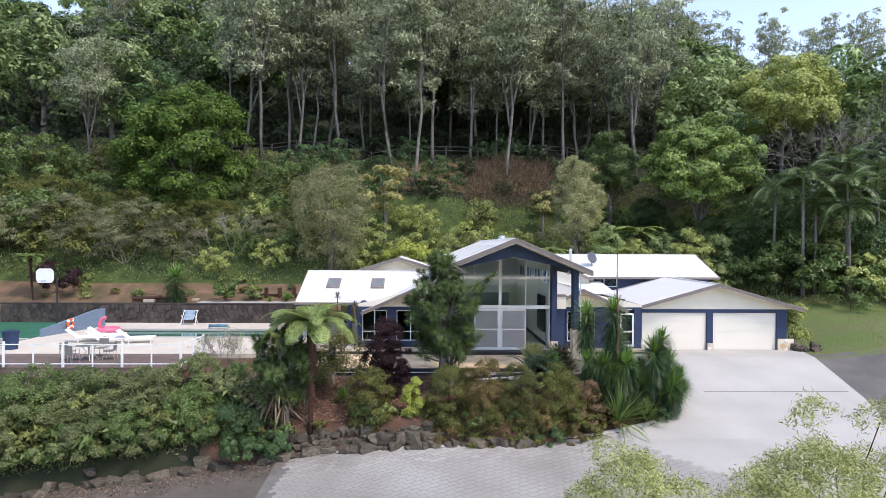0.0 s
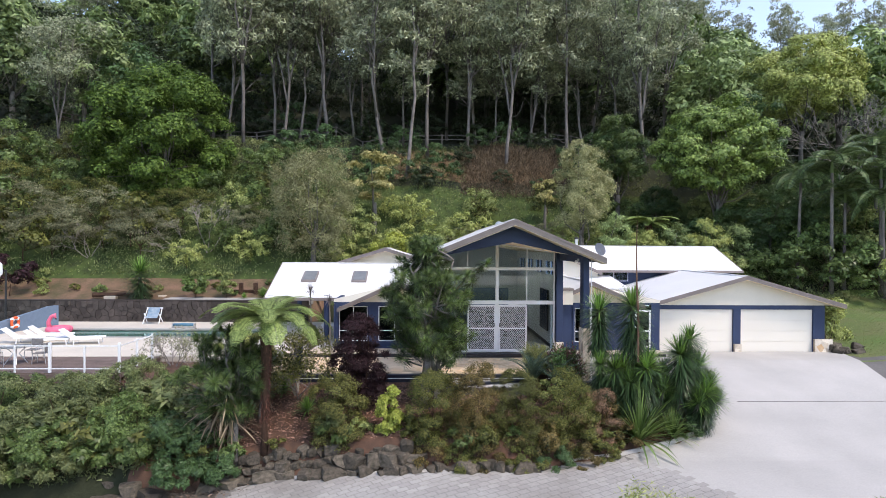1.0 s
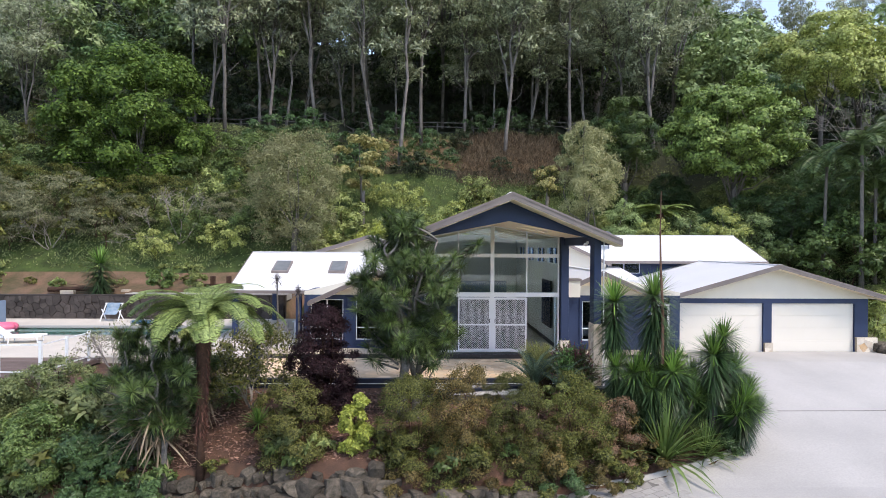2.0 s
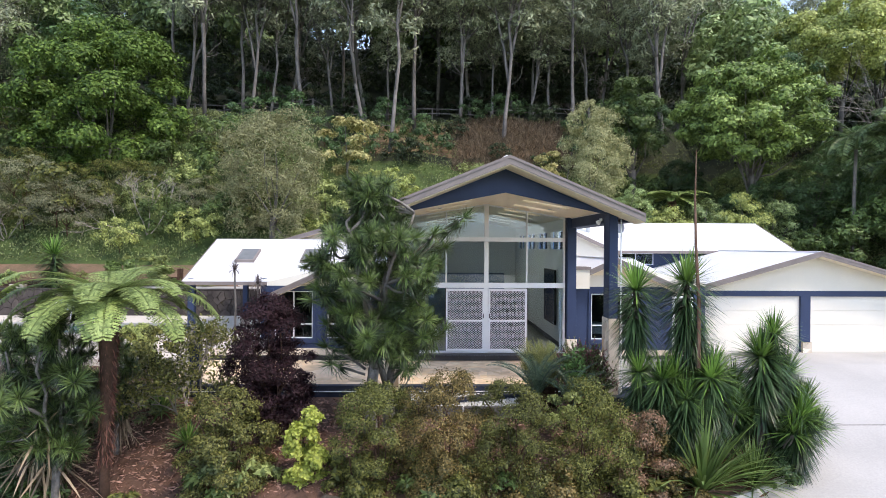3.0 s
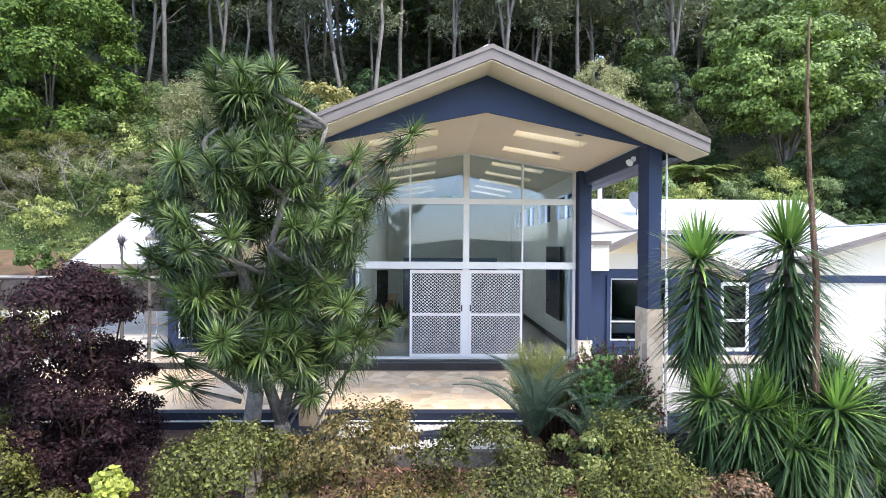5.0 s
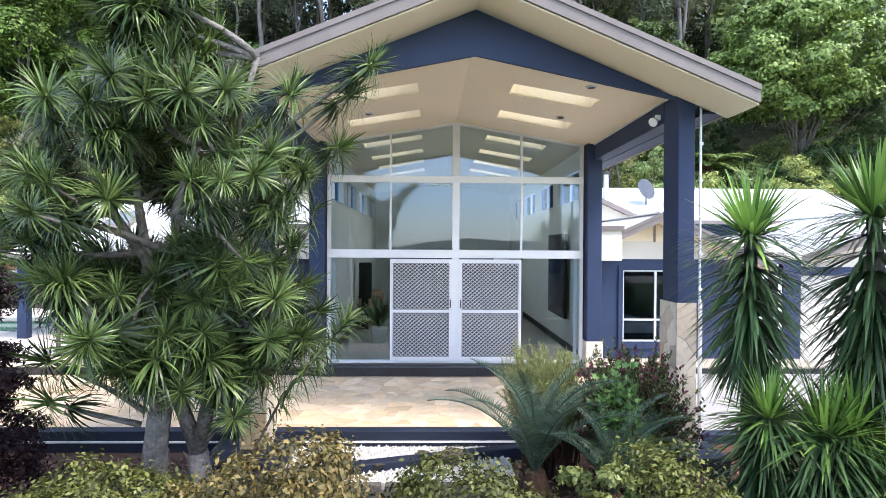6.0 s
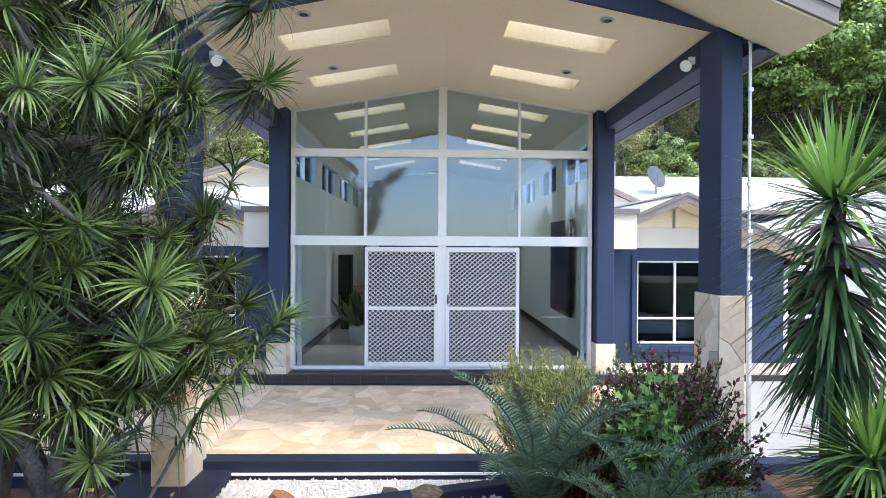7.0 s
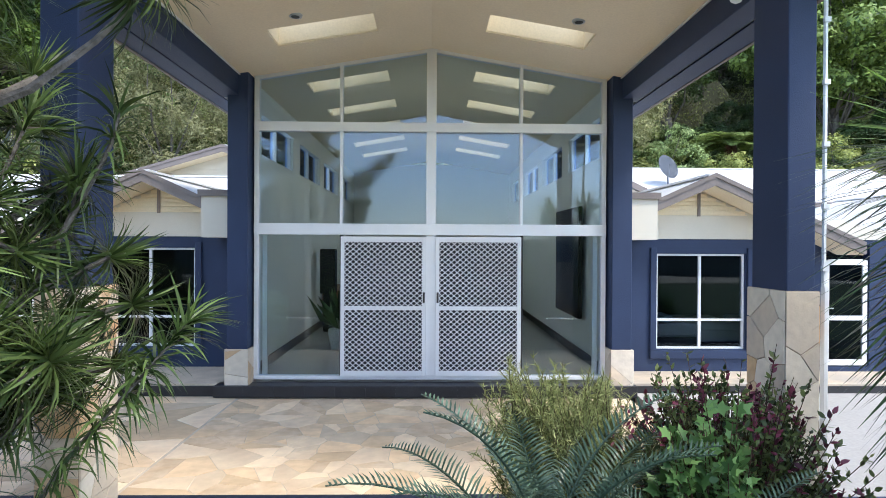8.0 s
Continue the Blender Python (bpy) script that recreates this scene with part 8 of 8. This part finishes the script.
for k in range(n):
    x, y, r = RNG.uniform(-2.5, 0.55), RNG.uniform(-5.2, -3.98), RNG.uniform(0.012, 0.03)
    c = np.array([x, y, -0.415 + r * 0.4])
    q = RNG.normal(size=(4, 3)) * 0.25 + np.array([[1, 0, -0.3], [-0.6, 0.8, -0.2], [-0.5, -0.9, -0.3], [0, 0, 0.9]])
    q = c + q * r
    for f in ((0, 1, 3), (1, 2, 3), (2, 0, 3)):
        pb.append(q[list(f)])
tagged(link_mesh("pebbles", fast_mesh("pebbles", np.array(pb), 3, PEBBLE), None), "loose white pebbles", "pebbles", kind="stuff")
edge = box(-2.2, -0.09, -0.75, 2.4, 0.09, -0.3, 0.015)
bmesh.ops.rotate(edge, verts=edge.verts, cent=(0, 0, 0), matrix=Matrix.Rotation(radians(17), 3, "Z"))
bmesh.ops.translate(edge, verts=edge.verts, vec=(-0.9, -4.75, 0))
tagged(part("navy_edging", edge, EDGING), "navy rendered edging across the pebble bed", "edging", kind="structure")
tagged(part("column_plinth", box(-3.4, -4.95, -0.8, -2.35, -3.8, -0.3, 0.015), EDGING), "navy rendered plinth beneath the column", "plinth", kind="structure")
tagged(part("column_plinth", box(2.6, -4.7, -0.9, 3.5, -3.6, -0.33, 0.015), EDGING), "navy rendered plinth beneath the column", "plinth", kind="structure")
tagged(part("bed_edge", box(3.3, -3.72, -0.9, 8.0, -3.52, -0.32, 0.015), NAVY), "navy rendered edge between the bed and the concrete", "edging", kind="structure")
sl = thing("timber_edging", (-0.9, -5.35, -0.5), "grey weathered timber garden edging", "edging")
for x0 in (-2.6, -1.0):
    part("sleeper", box(x0, -5.42, -0.75, x0 + 1.55, -5.3, -0.38, 0.012), BARK_GREY, sl)


# ---- boulders ----
def boulder_mesh(seed):
    bm = bmesh.new()
    bmesh.ops.create_icosphere(bm, subdivisions=2, radius=1.1)
    rng = np.random.default_rng(seed)
    planes = [(Vector(unit(np.array(a) + rng.normal(size=3) * 0.22)), rng.uniform(0.55, 0.72)) for a in ((1, 0, 0), (-1, 0, 0), (0, 1, 0), (0, -1, 0), (0, 0, 1), (0, 0, -1))]
    planes += [(Vector(unit(rng.normal(size=3))), rng.uniform(0.6, 0.85)) for _ in range(5)]
    for v in bm.verts:
        for nrm, d in planes:
            over = v.co.dot(nrm) - d
            if over > 0:
                v.co -= nrm * over
        v.co *= 1 + 0.06 * noise.noise(v.co * 2.5 + Vector((seed, 0, 0)))
    me = bpy.data.meshes.new("boulder")
    bm.to_mesh(me)
    bm.free()
    me.materials.append(ROCK)
    return me


BOULDERS = [boulder_mesh(k) for k in range(7)]
rockwall = thing("rock_wall", (-5, -8.4, -2.0), "dry-stacked dark basalt boulder wall below the garden bed", "rock wall")


def boulder(parent, x, y, z, sx, sy, sz, rng, name="boulder"):
    o = new(name, BOULDERS[int(rng.integers(7))])
    o.parent = parent
    p = Vector((x, y, z)) - (origin(parent) if parent else Vector())
    o.matrix_basis = Matrix.Translation(p) @ Matrix.Rotation(rng.uniform(0, 6.28), 4, "Z") @ Matrix.Rotation(rng.uniform(-0.3, 0.3), 4, "X") @ Matrix.Diagonal((sx, sy, sz, 1))
    return o


rb = np.random.default_rng(21)
for course, (lift_, back_) in enumerate(((-0.08, -0.5), (0.2, -0.3), (0.46, -0.1))):
    x = -29.0 + 0.2 * course
    while x < (0.3, -3.2, -3.9)[course]:
        w = rb.choice([0.26, 0.36, 0.46, 0.58, 0.72], p=[0.22, 0.26, 0.24, 0.18, 0.10]) * rb.uniform(0.72, 0.92) * (1.0, 0.9, 0.8)[course]
        x += w * 0.5
        y = float(kerb_y(x)) + back_ + (0.25 if x > 0.8 else 0)
        b = float(drive_z(x, y))
        h = min(w * rb.uniform(0.65, 1.0), 0.34)
        wild = x < -9.4
        if wild:
            w, h = w * 1.15, h * 1.1
        if rb.random() < ((0.62, 0.16, 0.05)[course] if wild else (1.0, 0.97, 0.75)[course]):
            boulder(rockwall, x, y + rb.uniform(-0.1, 0.12), b + lift_ + h * 0.55 - (0.12 if wild else 0), w, w * rb.uniform(0.7, 1.0), h, rb)
        x += w * 0.44
for x, y, z, s, m in ((-1.62, -4.62, -0.36, 0.15, OCHRE), (-1.15, -4.85, -0.36, 0.1, None), (-0.55, -4.5, -0.36, 0.1, None), (-0.2, -4.65, -0.33, 0.16, None)):
    r = boulder(None, x, y, z, s * 1.4, s, s * 0.8, rb, "garden_rock")
    tagged(r, "ochre weathered rock on the pebbles" if m else "grey rock among the white pebbles", "rock")
    if m:
        r.data = r.data.copy()
        r.data.materials[0] = m
for k in range(7):
    r = boulder(None, 17.6 + rb.uniform(-0.5, 0.7), 1.5 + rb.uniform(-0.3, 0.5), -0.15 + rb.uniform(-0.15, 0.1), 0.4, 0.34, 0.3, rb, "garden_rock")
    tagged(r, "dark mossy boulder at the garage corner", "rock", "boulders at the garage corner")

# bark chips on the bank
n = 24000
px, py = RNG.uniform(-16, 8.5, n), RNG.uniform(-8.6, -4.3, n)
keep = py > kerb_y(px) + 0.15
P = np.stack([px, py, ground_z(px, py) + 0.015], 1)[keep]
D = RNG.normal(size=P.shape)
D[:, 2] = D[:, 2] * 0.25 + 0.1
tagged(link_mesh("bark_chips", fast_mesh("bark_chips", leaf_quads(P, D, RNG.uniform(0.06, 0.17, len(P)), RNG.uniform(0.015, 0.05, len(P)), RNG), 4, foliage("bark_chip", (0.11, 0.055, 0.035), (0.40, 0.22, 0.13), 0.9, 0.05)), None), "loose red-brown bark chips on the garden bed", "mulch", kind="stuff")

# litter and creeping growth along the rocks below the deck
rl = np.random.default_rng(91)
n = 9000
px = rl.uniform(-29.5, -8.6, n)
py = kerb_y(px) + rl.uniform(-2.6, 0.1, n) * rl.uniform(0.1, 1, n)
P = np.stack([px, py, drive_z(px, py) + 0.035], 1)
D = rl.normal(size=P.shape)
D[:, 2] = D[:, 2] * 0.2 + 0.08
tagged(link_mesh("leaf_litter", fast_mesh("leaf_litter", leaf_tris(P, D, rl.uniform(0.05, 0.14, n), rl.uniform(0.03, 0.07, n), rl), 3, foliage("litter_leaf", (0.06, 0.045, 0.03), (0.30, 0.21, 0.13), 0.9, 0.05)), None), "dry leaf litter over the lane", "leaf litter", kind="stuff")
n = 26000
px = rl.uniform(-30, -9.6, n)
py = kerb_y(px) + rl.uniform(-0.1, 2.6, n)
keep = np.sin(px * 1.7 + np.sin(py * 2.1)) * np.cos(py * 2.3 + px * 0.4) + rl.normal(size=n) * 0.4 > -0.25
P = np.stack([px, py, ground_z(px, py) + rl.uniform(0, 0.3, n) ** 1.6], 1)[keep]
D = rl.normal(size=P.shape) * 0.7
D[:, 2] += 0.7
tagged(link_mesh("groundcover", fast_mesh("groundcover", leaf_tris(P, D, rl.uniform(0.07, 0.2, len(P)), rl.uniform(0.04, 0.09, len(P)), rl), 3, L_BANK), None), "creeping leafy groundcover among the rocks", "groundcover", kind="stuff")


# ---- stone pieces ----
def cells(x0, x1, y0, y1, count, rng, gap=0.0045, relax=0):
    """Irregular flat stones that fill a rectangle: outlines, each shrunk by the joint."""
    pts = np.stack([rng.uniform(x0, x1, count), rng.uniform(y0, y1, count)], 1)
    for step_ in range(relax + 1):
        polys = []
        for i, p in enumerate(pts):
            poly = [np.array(v, float) for v in ((x0, y0), (x1, y0), (x1, y1), (x0, y1))]
            order = np.argsort(np.sum((pts - p) ** 2, 1))[1:22]
            for j in order:
                m, nrm = (p + pts[j]) / 2, pts[j] - p
                out = []
                for a, b in zip(poly, poly[1:] + poly[:1]):
                    da, db_ = np.dot(a - m, nrm), np.dot(b - m, nrm)
                    if da <= 0:
                        out.append(a)
                    if da * db_ < 0:
                        out.append(a + (b - a) * da / (da - db_))
                poly = out
                if len(poly) < 3:
                    break
            polys.append(poly)
        if step_ < relax:
            pts = np.array([0.5 * p + 0.5 * np.mean(q, axis=0) if len(q) > 2 else p for p, q in zip(pts, polys)])
    res = []
    for poly in polys:
        if len(poly) < 3:
            continue
        c = np.mean(poly, axis=0)
        r = np.mean([np.linalg.norm(v - c) for v in poly])
        if r > gap * 3:
            res.append([c + (v - c) * (1 - gap / r) for v in poly])
    return res


def stone_piece(poly, to_world, thick, parent, mat, name="stone"):
    c = np.mean(poly, axis=0)
    low = [to_world(v, 0) for v in poly]
    top = [to_world(c + (v - c) * 0.985, thick) for v in poly]
    n = len(poly)
    verts = [Vector(v) - origin(parent) for v in low + top]
    faces = [tuple(range(n, 2 * n))] + [(i, (i + 1) % n, n + (i + 1) % n, n + i) for i in range(n)]
    return raw(name, verts, faces, mat, parent)


rs_ = np.random.default_rng(33)
for x0, x1, y0, y1, cnt in ((-2.75, 2.98, EDGE + 0.17, -0.38, 206), (-9.58, -2.78, EDGE + 0.17, -0.25, 92)):
    for poly in cells(x0, x1, y0, y1, cnt, rs_, 0.0045):
        stone_piece(poly, lambda v, h: (v[0], v[1], -0.216 + h), rs_.uniform(0.004, 0.006), terrace, FLAGS[int(rs_.choice(3, p=[0.48, 0.34, 0.18]))], "flagstone")
feet = thing("stone_cladding", (0, 0, 0), "warm sandstone cladding on the column and pier feet", "cladding", kind="structure")
for a, b, y0, y1, z0, z1 in STONE_FEET:
    k = max(4, int((b - a) * (z1 - z0) / 0.055))
    for poly in cells(a, b, z0, z1, k, rs_, 0.0035):
        stone_piece(poly, lambda v, h: (v[0], y0 - h, v[1]), rs_.uniform(0.006, 0.012), feet, STONES[int(rs_.choice(3, p=[0.4, 0.42, 0.18]))], "stone")
    if y1 - y0 > 0.2:
        for xs_, sg in ((a, -1), (b, 1)):
            for poly in cells(y0, y1, z0, z1, int(k * (y1 - y0) / (b - a)), rs_, 0.0035):
                stone_piece(poly, lambda v, h: (xs_ + sg * h, v[0], v[1]), rs_.uniform(0.006, 0.012), feet, STONES[int(rs_.choice(3, p=[0.4, 0.42, 0.18]))], "stone")

# dark stone retaining wall behind the pool
rw = tagged(part("retaining_wall", box(-34, 11.5, -0.5, -10.9, 11.9, 1.2), DARKSTONE), "dark volcanic stone retaining wall behind the pool", "retaining wall", kind="structure")
for poly in cells(-33.95, -10.95, -0.16, 1.2, 290, rs_, 0.014, 2):
    stone_piece(poly, lambda v, h: (v[0], 11.5 - h, v[1]), rs_.uniform(0.04, 0.11), rw, DARKSTONE, "stone")
tagged(part("wall_cap", box(-34, 11.42, 1.2, -10.9, 11.95, 1.27, 0.015), DARKSTONE), "flat dark cap of the stone wall", "cap", kind="structure")

# stencilled pavers of the lower drive
rp = np.random.default_rng(44)
rest_v, rest_f, cnt = [], [], 0
turn = radians(28)
ct, sn = math.cos(turn), math.sin(turn)
for row in range(-60, 60):
    for col in range(-50, 50):
        u, v = col * 0.36 + (0.18 if row % 2 else 0), row * 0.24
        q = [(-2 + a * ct - b * sn, -11 + a * sn + b * ct) for a, b in ((u + 0.008, v + 0.008), (u + 0.352, v + 0.008), (u + 0.352, v + 0.232), (u + 0.008, v + 0.232))]
        if not all(on_apron(a, b) and on_pavers(a, b) and a > -9.2 and b > -15.5 for a, b in q):
            continue
        t = rp.uniform(0.004, 0.007)
        z = [float(drive_z(a, b)) + 0.041 for a, b in q]
        vs = [(a, b, c) for (a, b), c in zip(q, z)] + [(a, b, c + t) for (a, b), c in zip(q, z)]
        fs = [(4, 5, 6, 7), (0, 1, 5, 4), (1, 2, 6, 5), (2, 3, 7, 6), (3, 0, 4, 7)]
        if cnt < 290 and q[0][1] > -10.6:
            raw("paver", vs, fs, PAVER, paver_bed)
            cnt += 1
        else:
            o = len(rest_v)
            rest_v += vs
            rest_f += [tuple(i + o for i in f) for f in fs]
if rest_v:
    tagged(raw("paver_field", rest_v, rest_f, PAVER, paver_bed), kind="stuff")

tagged(part("garden_post", box(-8.34, -3.95, -0.6, -8.06, -3.7, 1.0, 0.012), NAVY), "short navy rendered post at the terrace edge", "post")
